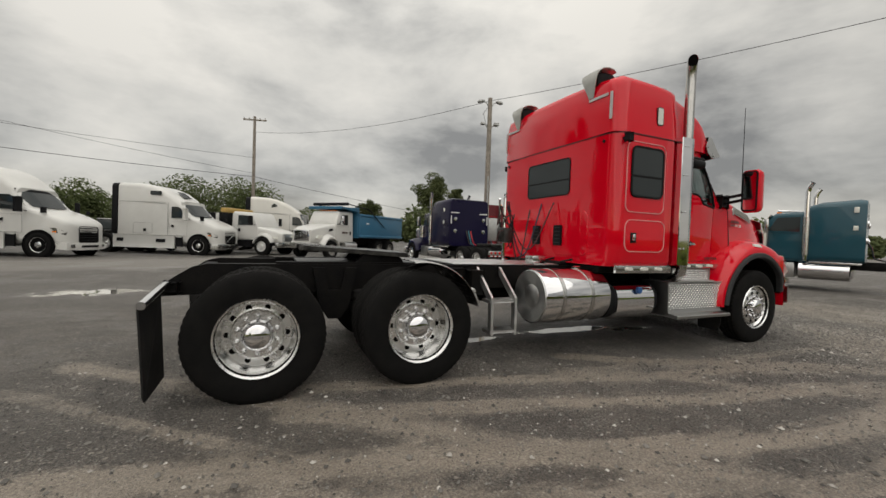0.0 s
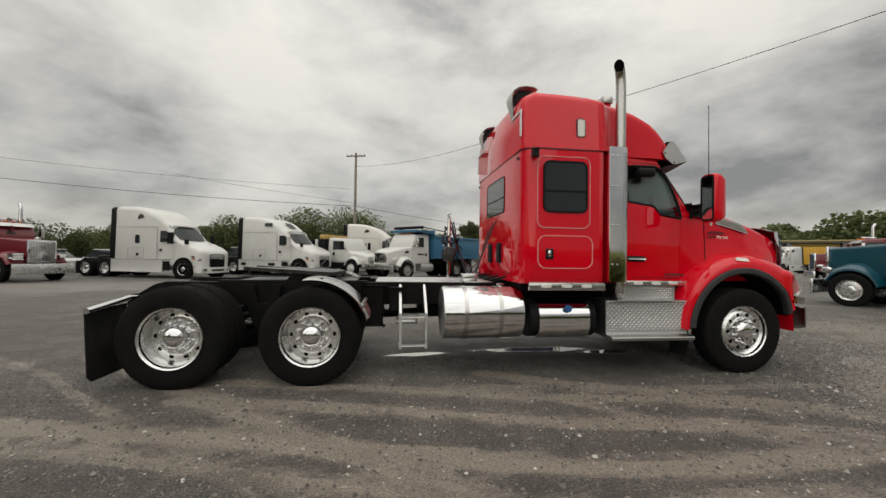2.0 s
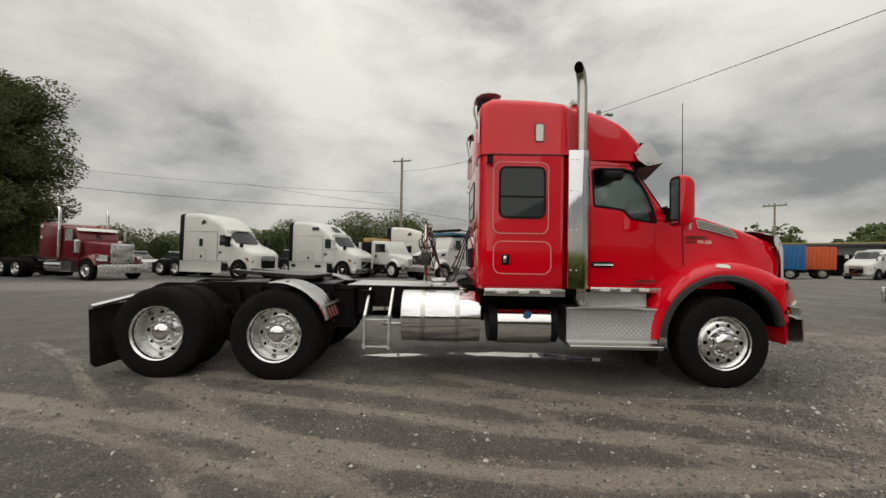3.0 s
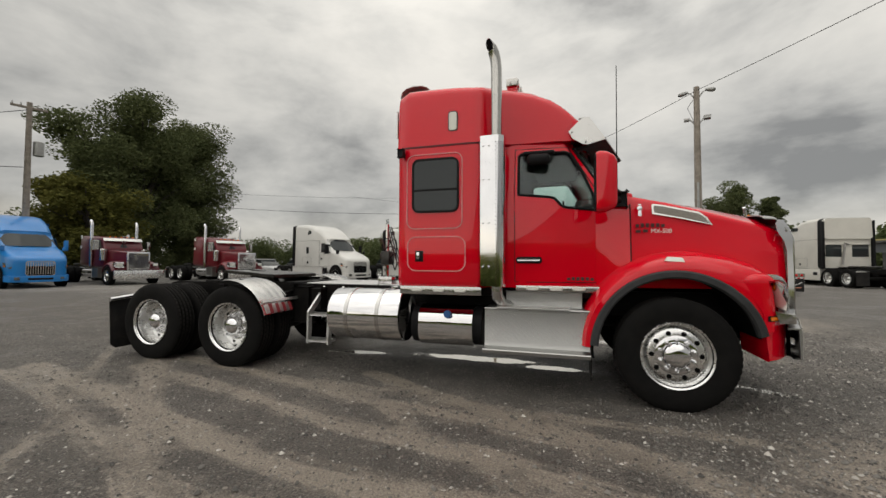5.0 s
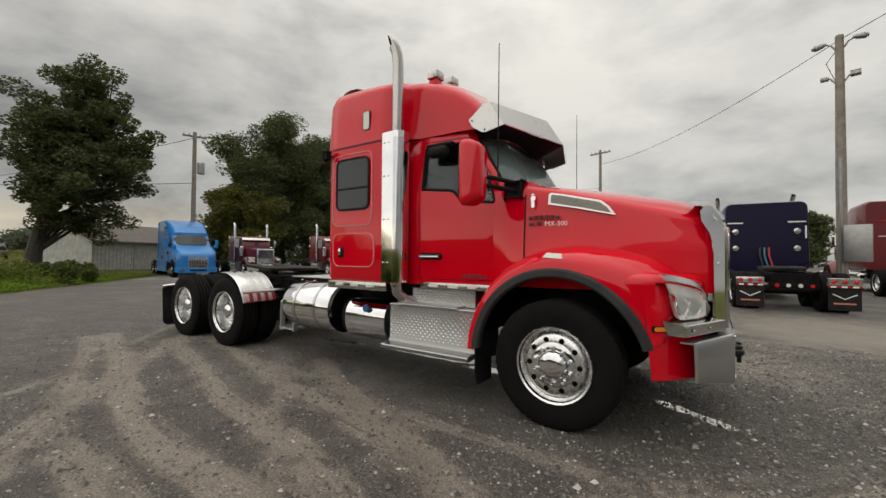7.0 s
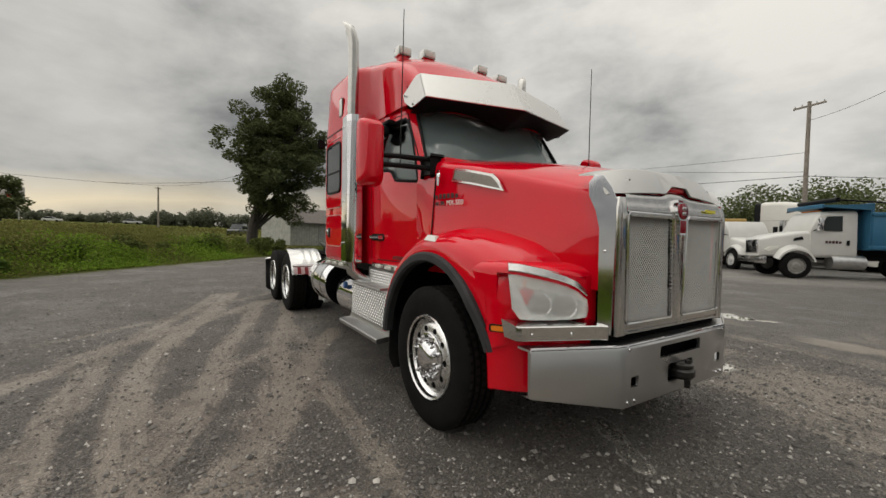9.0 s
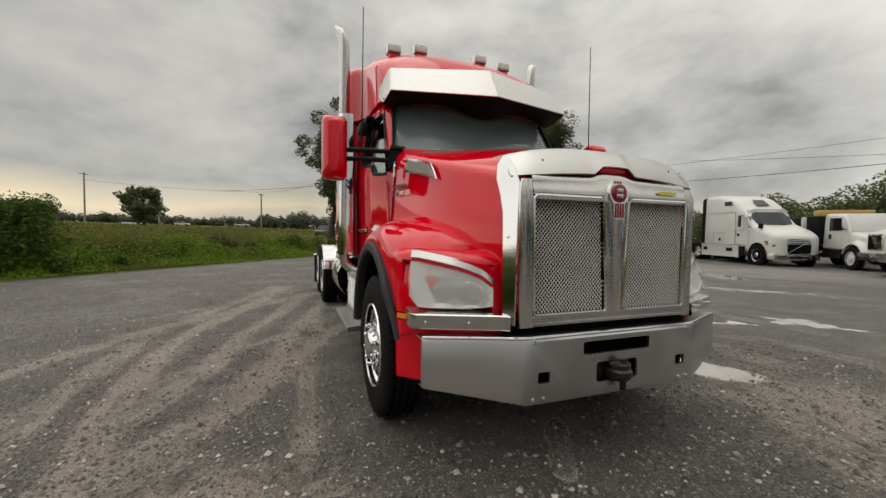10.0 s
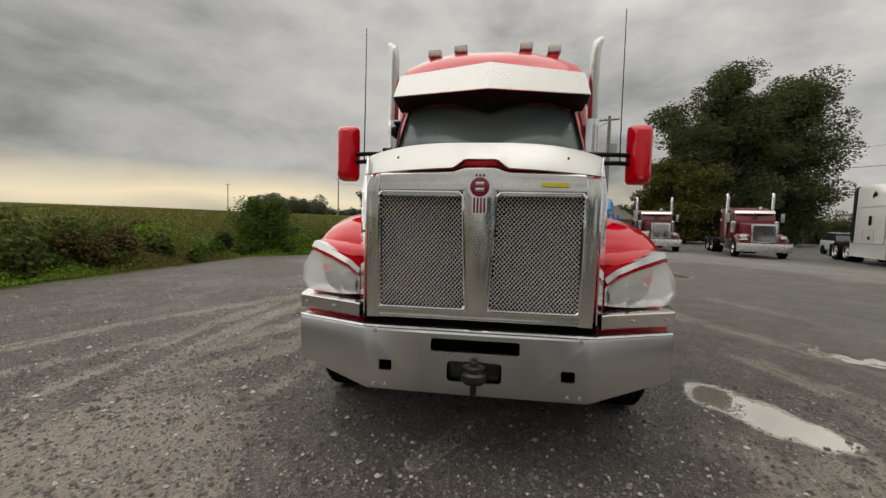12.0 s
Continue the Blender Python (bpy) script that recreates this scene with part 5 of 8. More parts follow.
    # stainless wrap on the hood sides beside the grille and the stone guard on top
    for sg in (-1, 1):
        o = [(1.068, 0.87), (1.078, 0.862), (1.095, 0.858), (1.125, 0.855), (1.128, 1.2), (1.128, 1.62), (1.10, 1.69), (1.05, 1.765), (1.005, 1.77), (0.975, 1.73), (0.985, 1.65), (1.035, 1.56), (1.058, 1.46), (1.064, 0.93)]
        part("side_trim", plate(o, lambda u, v, d: (u, sg * (lerp(u, [(0.8, 0.752), (1.0, 0.70), (1.05, 0.690), (1.08, 0.676), (1.13, 0.642)]) - 0.03 * max(0, (v - 1.55) / 0.2) + d), v), 0.006), CHROME, tractor, "polished trim beside the grille")
        part("trim_rivet", lathe([(0.0, 0.01), (sg * 0.008, 0.0)], "y", 10, (1.084, sg * 0.674, 1.33)), CHROME, tractor)
    rings = []
    for y in [-0.665 + 1.33 * k / 70 for k in range(71)]:
        c = 1 - abs(y / 0.665) ** 3
        zb = 1.652 + 0.040 * (1 - (abs(y) / 0.665) ** 1.6) + 0.045 * min(1.0, max(0.0, (0.15 - abs(y)) / 0.06))
        zt = 1.778 + 0.068 * c
        x0 = 1.135 - 0.05 * abs(y / 0.665) ** 4
        rings.append([(x0, y, zb), (x0 + 0.004, y, zb + 0.004), (x0 - 0.085, y, zt - 0.008), (x0 - 0.105, y, zt + 0.002), (x0 - 0.20, y, zt + 0.010), (x0 - 0.20, y, zt + 0.002), (x0 - 0.10, y, zt - 0.008), (x0 - 0.01, y, zb)])
    part("stone_guard", loft(rings), VISOR, tractor, "bright stone guard along the hood's leading edge")
    for y in (-0.47, -0.25, 0.25, 0.47):
        part("guard_rivet", lathe([(0.0, 0.007), (0.006, 0.0)], "x", 8, (1.092, y, 1.752)), GREASE, tractor)
    part("hood_catch", box(1.05, 1.122, -0.095, 0.095, 1.705, 1.742, 0.012), RED, tractor)
    # sun visor over the windshield: bent stainless with a point in the middle
    def visor(s):
        a = abs(s)
        low = Vector((-0.300 - 0.260 * a, 0.930 * s, 2.594 + 0.018 * a))
        high = Vector((-0.485 - 0.235 * a, 0.900 * s, 2.893 - 0.027 * a))
        return low, high

    def scallop(a):
        """Height of the shade's scalloped edge, from the middle (0) to the ends (1)."""
        return 2.475 + 0.078 * a + 0.078 * math.sin(math.pi * min(a / 0.92, 1))
    rings = []
    for k in range(-12, 13):
        low, high = visor(k / 12)
        off = Vector((0.006, 0, 0.006))
        rings.append([low, low + off, high + off, high + off - Vector((0.10, 0, 0.0)), high - Vector((0.10, 0, 0.006)), high])
    lining = []
    for k in range(-12, 13):
        low, high = visor(k / 12)
        lining.append([low.lerp(high, 0.06) - Vector((0.006, 0, 0.004)), low.lerp(high, 0.94) - Vector((0.006, 0, 0.004)), low.lerp(high, 0.94) - Vector((0.009, 0, 0.006)), low.lerp(high, 0.06) - Vector((0.009, 0, 0.006))])
    part("visor_lining", loft(lining), BLACK, tractor)
    part("sun_visor", loft(rings), VISOR, tractor, "stainless drop sun visor with a centre point", True, 12)
    for sg in (-1, 1):
        o = [(-0.92, 2.71), (-0.88, 2.635), (-0.78, 2.572), (-0.735, 2.568), (-0.56, 2.612), (-0.72, 2.866), (-0.76, 2.866), (-0.80, 2.845)]
        part("visor_cheek", plate(o, lambda u, v, d: (u, sg * (0.930 + max(0, -0.56 - u) * 0.10 - 0.045 * max(0, (v - 2.70) / 0.166) + d), v), 0.008), VISOR, tractor, "brushed visor end plate")
        for u, v in ((-0.885, 2.70), (-0.75, 2.592)):
            part("visor_rivet", lathe([(0.0, 0.009), (sg * 0.005, 0.007), (sg * 0.006, 0.0)], "y", 10, (u, sg * (0.938 + (-0.56 - u) * 0.10), v)), GREASE, tractor)
    rows = []
    for f in (0.0, 0.3, 0.6, 0.8, 1.0):
        row = []
        for k in range(-24, 25):
            q = k / 24
            a = abs(q)
            zs = scallop(a) + 0.03
            z, y = 2.80 + (zs - 2.80) * f, 0.945 * q
            row.append((cab_front(y, min(z, 2.63)) + 0.022 + 0.10 * max(0, a - 0.9), y, z))
        rows.append(row)
    lip = []
    for f in (0.0, 0.35, 0.7, 1.0):
        row = []
        for k in range(-24, 25):
            q = k / 24
            low, high = visor(q)
            a = abs(q)
            back = Vector((cab_front(0.905 * q, min(scallop(a), 2.63)) + 0.026, 0.925 * q, scallop(a) - 0.006))
            row.append(low.lerp(back, f) + Vector((0, 0, -0.002)))
        lip.append(row)
    part("visor_lip", loft(lip, False, False), BLACK, tractor, "black scalloped underside of the visor")
    part("header_shade", loft(rows, False, False), BLACK, tractor, "black scalloped shade band over the windshield")
    # roof lamps
    for y, z in ((-0.68, 3.375), (-0.37, 3.42), (0.39, 3.43), (0.71, 3.39)):
        part("roof_lamp_foot", box(-1.59, -1.48, y - 0.055, y + 0.055, z - 0.10, z - 0.01, 0.01), RED, tractor)
        part("roof_lamp", box(-1.60, -1.465, y - 0.078, y + 0.078, z - 0.012, z + 0.085, 0.014), STACK, tractor, "chrome square roof lamp")
        part("roof_lamp_lens", box(-1.466, -1.458, y - 0.062, y + 0.062, z + 0.004, z + 0.07, 0.006), WHITELENS, tractor)
    # bumper of bent plate, ends swept back
    rings = []
    for y, x, zb, zt in ((-1.112, 0.965, 0.525, 0.790), (-1.10, 0.972, 0.52, 0.792), (-0.64, 1.172, 0.448, 0.797), (-0.605, 1.185, 0.442, 0.798), (-0.3, 1.188, 0.442, 0.798),
                         (0.3, 1.188, 0.442, 0.798), (0.605, 1.185, 0.442, 0.798), (0.64, 1.172, 0.448, 0.797), (1.10, 0.972, 0.52, 0.792), (1.112, 0.965, 0.525, 0.790)):
        rings.append([(x - 0.07, y, zb), (x, y, zb), (x + 0.002, y, zb + 0.01), (x + 0.002, y, zt - 0.02), (x - 0.008, y, zt - 0.004), (x - 0.03, y, zt), (x - 0.10, y, zt), (x - 0.10, y, zt - 0.012), (x - 0.02, y, zt - 0.014), (x - 0.012, y, zb + 0.01)])
    ob = mesh_ob("bumper", loft(rings), BRUSHED, True, 20)
    ob.parent = tractor
    ob["label"] = "wide brushed steel bumper"
    part("bumper_lip", tube([(0.960, -1.108, 0.790), (1.163, -0.64, 0.795), (1.178, -0.60, 0.797), (1.180, 0.0, 0.797), (1.178, 0.60, 0.797), (1.163, 0.64, 0.795), (0.960, 1.108, 0.790)], 0.009, 8), CHROME, tractor, "bright rolled upper edge")
    cuts = [rounded(-0.243, 0.243, 0.680, 0.752, 0.014, 3)]
    for sg in (-1, 1):
        cuts.append(rounded(sg * 0.5 - 0.037, sg * 0.5 + 0.037, 0.552, 0.612, 0.008, 2))
    cuts.append(rounded(-0.15, 0.15, 0.515, 0.630, 0.02, 3))
    cut(ob, [mesh_ob("cutter", plate(o, lambda u, v, d: (1.10 + d, u, v), 0.2), None, False) for o in cuts])
    # black filler boxes: shade behind the bumper's cut-outs and above it, as colour
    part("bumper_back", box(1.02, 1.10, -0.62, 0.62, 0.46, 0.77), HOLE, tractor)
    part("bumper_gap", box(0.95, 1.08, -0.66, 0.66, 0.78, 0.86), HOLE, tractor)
    for sg in (-1, 1):
        for y, z in ((0.50, 0.470), (0.565, 0.470), (0.56, 0.775)):
            part("bumper_bolt", lathe([(0.0, 0.012), (0.006, 0.011), (0.009, 0.0)], "x", 12, (1.188, sg * y, z)), CHROME, tractor)
    # tow pin in its pocket
    part("tow_plate", box(1.08, 1.15, -0.15, 0.15, 0.51, 0.635, 0.01), GREASE, tractor)
    part("tow_jaw", lathe([(-0.02, 0.06), (0.0, 0.075), (0.03, 0.075), (0.045, 0.06)], "z", 18, (1.20, 0, 0.545)), GREASE, tractor)
    part("tow_jaw", lathe([(-0.01, 0.05), (0.0, 0.065), (0.02, 0.065), (0.03, 0.05)], "z", 18, (1.20, 0, 0.595)), GREASE, tractor)
    part("tow_pin", tube([(1.235, 0, 0.47), (1.235, 0, 0.645)], 0.018, 10), GREASE, tractor)


build_front()


def build_chassis():
    for sg in (-1, 1):
        rail = [(-7.26, 0.745), (-7.26, 0.81), (-6.98, 1.0), (-6.86, 1.03), (1.0, 1.03), (1.0, 0.76), (-6.85, 0.76)]
        part("frame_rail", plate(rail, lambda u, v, d: (u, sg * (0.39 + d), v), 0.085), FRAME, tractor, "black steel frame rail")
        part("front_wheel_axle", box(-0.08, 0.08, sg * 0.2, sg * 0.95, 0.42, 0.55, 0.02), FRAME, tractor)
        # leaf springs, brake pots, hangers
        for x in (-6.43, -5.09):
            part("air_bag", lathe([(0.52, 0.10), (0.55, 0.14), (0.62, 0.145), (0.66, 0.12), (0.70, 0.145), (0.76, 0.14), (0.78, 0.10)], "z", 18, (x - 0.35, sg * 0.43, 0)), RUBBER, tractor)
            part("brake_chamber", lathe([(-0.12, 0.05), (-0.10, 0.09), (0.10, 0.09), (0.12, 0.05)], "x", 14, (x + 0.32, sg * 0.52, 0.62)), FRAME, tractor)
            part("torque_arm", tube([(x + 0.1, sg * 0.40, 0.5), (x + 0.75, sg * 0.42, 0.72)], 0.035, 8), FRAME, tractor)
        part("walking_hanger", plate([(-5.97, 1.0), (-5.90, 0.62), (-5.82, 0.50), (-5.70, 0.50), (-5.62, 0.62), (-5.55, 1.0), (-5.66, 1.0), (-5.70, 0.78), (-5.82, 0.78), (-5.86, 1.0)], lambda u, v, d: (u, sg * (0.48 + d), v), 0.07), FRAME, tractor)
        part("walking_hanger", box(-4.60, -4.35, sg * 0.44, sg * 0.54, 0.50, 1.0, 0.03), FRAME, tractor)
        part("frame_bracket", box(-4.28, -4.12, sg * 0.475, sg * 0.60, 0.70, 0.98, 0.02), FRAME, tractor)
        # quarter fender over the leading drive axle
        rings = []
        for d in [98 - 4.5 * i for i in range(19)]:
            a = radians(d)
            c, s = math.cos(a), math.sin(a)
            ring = []
            for rr, y in ((0.60, 0.70), (0.610, 0.74), (0.620, 0.775), (0.610, 0.81), (0.610, 0.86), (0.620, 0.895), (0.610, 0.93), (0.610, 0.98), (0.620, 1.015), (0.610, 1.05), (0.610, 1.20), (0.598, 1.225), (0.594, 1.22), (0.606, 1.198), (0.606, 0.70)):
                ring.append((-5.085 + rr * c, sg * y, 0.505 + rr * s))
            rings.append(ring)
        part("quarter_fender", loft(rings), STAINLESS, tractor, "polished steel quarter fender")
        for k in range(8):
            y0 = 0.715 + 0.06 * k
            strip = [[(-5.085 + rr * math.cos(radians(d)), sg * yy, 0.505 + rr * math.sin(radians(d))) for rr, yy in ((0.612, y0), (0.626, y0), (0.626, y0 + 0.058), (0.612, y0 + 0.058))] for d in (29, 25, 21, 18)]
            part("reflective_tape", loft(strip), ALU if k % 2 else TAPERED, tractor)
        part("fender_strap", loft([[(-5.085 + rr * math.cos(radians(d)), sg * y, 0.505 + rr * math.sin(radians(d))) for rr, d in ((0.613, 31), (0.635, 31), (0.635, 34), (0.613, 34))] for y in (0.46, 1.205)]), ALU, tractor)
        part("fender_arm", tube([(-5.0, sg * 0.46, 0.98), (-5.0, sg * 1.12, 1.10)], 0.022, 8), FRAME, tractor)
        part("fender_arm", tube([(-4.7, sg * 0.46, 0.92), (-4.62, sg * 1.15, 0.86)], 0.022, 8), FRAME, tractor)
        # mud flap on a bright spring hanger
        part("flap_hanger", tube([(-7.12, sg * 0.50, 0.84), (-7.15, sg * 0.62, 0.86), (-7.15, sg * 1.26, 0.795)], 0.03, 12), CHROME, tractor, "bright mud flap hanger")
        part("hanger_base", box(-7.17, -7.07, sg * 0.47, sg * 0.54, 0.79, 0.87, 0.02), FRAME, tractor)
        part("mud_flap", plate([(0.64, 0.80), (1.255, 0.785), (1.25, 0.16), (1.18, 0.10), (0.64, 0.10)], lambda u, v, d: (-7.145 - d + 0.02 * math.sin(v * 6), sg * u, v), 0.012), RUBBER, tractor, "black rubber mud flap")
        # fuel tank: bands, dished ends; on the right an extra fluid tank and steps
        def tank(x0, x1, r, yc, zc, flat=1.0):
            prof = [(x0 + 0.05, 0.0), (x0 + 0.045, r * 0.55), (x0 + 0.02, r * 0.86), (x0, r * 0.95), (x0 - 0.004, r * 0.985), (x0 + 0.01, r), (x1 - 0.01, r), (x1 + 0.004, r * 0.985), (x1, r * 0.95), (x1 - 0.02, r * 0.86), (x1 - 0.045, r * 0.55), (x1 - 0.05, 0)]
            return lathe(prof, "x", 48, (0, sg * yc, zc))
        part("fuel_tank", tank(-3.66, -2.76, 0.305, 0.86, 0.715), CHROME, tractor, "polished cylindrical fuel tank")
        part("tank_end", lathe([(-3.640, 0.0), (-3.646, 0.12), (-3.640, 0.13), (-3.648, 0.20), (-3.668, 0.27), (-3.672, 0.285), (-3.660, 0.29), (-3.640, 0.25)], "x", 40, (0, sg * 0.86, 0.715), ends=False), ALU, tractor, "dull dished tank end")
        for x in (-3.42, -3.02):
            part("tank_strap", lathe([(x - 0.025, 0.304), (x - 0.022, 0.311), (x + 0.022, 0.311), (x + 0.025, 0.304)], "x", 40, (0, sg * 0.86, 0.715)), STAINLESS, tractor)
        part("tank_bracket", box(-3.45, -3.0, sg * 0.46, sg * 0.62, 0.5, 0.95, 0.03), FRAME, tractor)
        part("tank_cap", lathe([(0.0, 0.05), (0.03, 0.05), (0.04, 0.03), (0.042, 0.0)], "z", 18, (-2.95, sg * 0.80, 1.01)), CHROME, tractor)
        rings = []
        for x in (-2.55, -2.545, -1.925, -1.92):
            g = 0.012 if x in (-2.55, -1.92) else 0.0
            rings.append([(x, sg * (u), v) for u, v in rounded(0.52 + g, 1.07 - g, 0.405 + g, 0.86 - g, 0.19, 8)])
        part("fluid_tank", loft(rings), CHROME, tractor, "polished rounded fluid tank")
        for x0, x1 in ((-2.64, -2.55), (-1.92, -1.83)):
            rings = [[(x, sg * u, v) for u, v in rounded(0.52, 1.04, 0.42, 0.85, 0.19, 8)] for x in (x0, x1)]
            part("tank_end_cover", loft(rings), BLACK, tractor)
        part("filler_cap", lathe([(0.0, 0.042), (0.03, 0.042), (0.036, 0.036), (0.037, 0.0)] if sg > 0 else [(0.0, 0.042), (-0.03, 0.042), (-0.036, 0.036), (-0.037, 0.0)], "y", 20, (-2.2, sg * 1.055, 0.775)), BLUECAP, tractor, "blue filler cap")
        # cab steps of diamond plate
        prof = [(-1.130, 0.875), (-1.15, 0.875), (-1.155, 0.865), (-1.135, 0.855), (-1.145, 0.52), (-1.16, 0.485), (-1.275, 0.472), (-1.282, 0.462), (-1.278, 0.432), (-1.26, 0.43), (-1.12, 0.44), (-1.0, 0.45), (-0.75, 0.46), (-0.75, 0.875)]
        rings = [[(x, -sg * y, z) for y, z in prof] for x in (-1.77, -0.735)]
        part("step_box", loft(rings), PLATE, tractor, "diamond plate cab steps", True, 25)
        part("upper_step", box(-1.56, -0.80, sg * 0.70, sg * 1.02, 0.88, 1.04, 0.008), PLATE, tractor)
        part("step_tread", box(-1.64, -0.92, sg * 1.0, sg * 1.165, 0.878, 0.892, 0.004), ALU, tractor)
        pat = bmesh.new()
        for i in range(37):
            for j in range(12):
                c = Vector((-1.742 + i * 0.0275, sg * 1.1425, 0.54 + j * 0.0275))
                t = 1 if (i + j) % 2 else -1
                a, b = Vector((0.0125, 0, 0.0125 * t)), Vector((0.0042, 0, -0.0042 * t))
                v = [pat.verts.new(p) for p in (c + a, c + b, c - a, c - b, c + Vector((0, sg * 0.007, 0)))]
                for k in range(4):
                    pat.faces.new((v[k], v[(k + 1) % 4], v[4]))
        for i in range(26):
            for j in range(5):
                c = Vector((-1.535 + i * 0.0275, sg * 1.0205, 0.905 + j * 0.0275))
                t = 1 if (i + j) % 2 else -1
                a, b = Vector((0.0125, 0, 0.0125 * t)), Vector((0.0042, 0, -0.0042 * t))
                v = [pat.verts.new(p) for p in (c + a, c + b, c - a, c - b, c + Vector((0, sg * 0.007, 0)))]
                for k in range(4):
                    pat.faces.new((v[k], v[(k + 1) % 4], v[4]))
        tagged(part("plate_pattern", pat, STUD, tractor, "", False), kind="stuff")
        part("step_side", box(-0.735, -0.70, sg * 0.75, sg * 1.10, 0.42, 0.86, 0.01), BLACK, tractor)
        # access step between tank and drive axle
        for x in (-4.16, -3.86):
            part("access_leg", plate([(0.50, 1.01), (0.86, 0.70), (0.87, 0.29), (0.80, 0.29), (0.79, 0.66), (0.50, 0.92)], lambda u, v, d: (x + d, sg * u, v), 0.028), ALU, tractor)
        for z, y in ((0.66, 0.80), (0.33, 0.82)):
            part("access_tread", box(-4.17, -3.83, sg * (y - 0.12), sg * (y + 0.04), z - 0.015, z + 0.015, 0.005), ALU, tractor)
    for x in (-6.92, -6.0, -5.75, -4.3, -3.3, -2.2, -0.6, 0.6):
        part("cross_member", box(x - 0.05, x + 0.05, -0.4, 0.4, 0.80, 0.99, 0.01), FRAME, tractor)
    for x in (-6.43, -5.09):
        part("drive_axle", tube([(x, -0.95, 0.5), (x, -0.3, 0.5), (x, -0.15, 0.52), (x, 0.15, 0.52), (x, 0.3, 0.5), (x, 0.95, 0.5)], [0.07, 0.08, 0.2, 0.2, 0.08, 0.07], 14), FRAME, tractor)
    part("drive_shaft", tube([(-4.9, 0, 0.55), (-1.2, 0, 0.75)], 0.055, 12), FRAME, tractor)
    part("transmission", tube([(-1.9, 0, 0.75), (-1.0, 0, 0.8), (-0.3, 0, 0.85)], [0.16, 0.24, 0.28], 14), FRAME, tractor)
    part("air_tank", tube([(-3.9, -0.12, 0.68), (-2.9, -0.12, 0.68)], 0.13, 16), FRAME, tractor)
    part("cab_floor_pan", box(-2.75, -0.5, -0.95, 0.95, 0.98, 1.10, 0.02), FRAME, tractor)
    # fifth wheel
    out = [(-5.35, 0.46), (-5.2, 0.52), (-5.0, 0.5), (-4.9, 0.38), (-4.95, -0.38), (-5.0, -0.5), (-5.2, -0.52), (-5.35, -0.46), (-6.05, -0.36), (-6.08, -0.22), (-5.62, -0.05), (-5.55, 0.0), (-5.62, 0.05), (-6.08, 0.22), (-6.05, 0.36)]
    part("fifth_wheel", plate(out, lambda u, v, d: (u, v, 1.125 + d - 0.05 * (u + 5.3)), 0.045), GREASE, tractor, "greasy fifth wheel coupling plate")
    for sg in (-1, 1):
        part("coupling_stand", plate([(-5.55, 1.03), (-5.0, 1.03), (-5.12, 1.16), (-5.42, 1.17)], lambda u, v, d: (u, sg * (0.33 + d), v), 0.10), FRAME, tractor)
        part("slide_rail", box(-6.3, -4.55, sg * 0.36, sg * 0.46, 1.03, 1.05), FRAME, tractor)
    part("slide_plate", box(-6.1, -4.7, -0.38, 0.38, 1.03, 1.045), GREASE, tractor)
    # deck plate with a hose post, coiled lines and a box behind the sleeper
    part("deck_plate", box(-4.45, -3.35, -0.47, 0.47, 1.034, 1.05, 0.004), ALU, tractor, "dull aluminium deck plate")
    part("deck_plate", box(-3.33, -2.95, -0.47, 0.30, 1.034, 1.05, 0.004), ALU, tractor)
    part("deck_box", box(-3.35, -3.15, -0.46, -0.30, 1.05, 1.15, 0.01), STAINLESS, tractor)
    part("hose_post", tube([(-3.455, 0.05, 1.05), (-3.455, 0.05, 1.90)], 0.025, 12), CHROME, tractor, "bright upright hose post")
    part("post_spring", tube([(-3.455 + 0.02 * math.cos(k), 0.05 + 0.02 * math.sin(k), 1.88 + 0.007 * k) for k in [i * 0.5 for i in range(26)]], 0.006, 5), BLACK, tractor)
    for k, col in enumerate(((0.05, 0.008, 0.008), (0.012, 0.016, 0.04), (0.012, 0.012, 0.012))):
        hose = material("hose", col, 0.5)
        pts = []
        for i in range(22):
            f = i / 21
            pts.append((-3.455 + 0.62 * f + 0.03 * k, 0.05 + (0.25 * k - 0.2) * f * 1.2, 1.86 - 0.95 * math.sin(math.pi * f) * (0.75 + 0.1 * k) * (1 - 0.25 * f) + 0.02 * math.sin(9 * f)))
        part("air_hose", tube(pts, 0.009, 8), hose, tractor)
        loop = [(-3.455 + 0.10 * math.cos(a + k) + 0.02 * k, 0.05 + 0.09 * math.sin(a + k), 1.72 - 0.035 * a + 0.1 * math.sin(a * 2)) for a in [i * 0.35 for i in range(34)]]
        part("hose_loop", tube(loop, 0.008, 6), BLACK if k else hose, tractor)
    part("valve_block", box(-3.52, -3.38, -0.05, 0.15, 1.30, 1.50, 0.02), GREASE, tractor)
    for y in (-0.55, -0.2, 0.2, 0.5):
        part("rear_cab_line", tube([(-2.79, y, 1.12), (-2.95, y * 0.9, 1.08), (-3.05, y * 0.7, 1.0)], 0.014, 6), BLACK, tractor)
    part("cab_suspension", box(-2.95, -2.75, -0.45, 0.45, 0.95, 1.08, 0.03), FRAME, tractor)
    for sg in (-1, 1):
        lft = sg > 0
        wheel(tractor, 0, sg * 1.062, 0.507, lft)
        wheel(tractor, -5.09, sg * 1.08, 0.508, lft, True, True)
        wheel(tractor, -6.43, sg * 1.08, 0.508, lft, True, True)
    part("tail_lamp_bar", box(-7.25, -7.22, -0.38, 0.38, 0.745, 0.80, 0.006), FRAME, tractor)


build_chassis()


# ---- parked vehicles round the yard ----
def paint(name, c, coat=0.5):
    return material(name, c, 0.36, 0.0, 0.10, 1.3, coat=coat, rough_vary=0.06, spec=0.4)


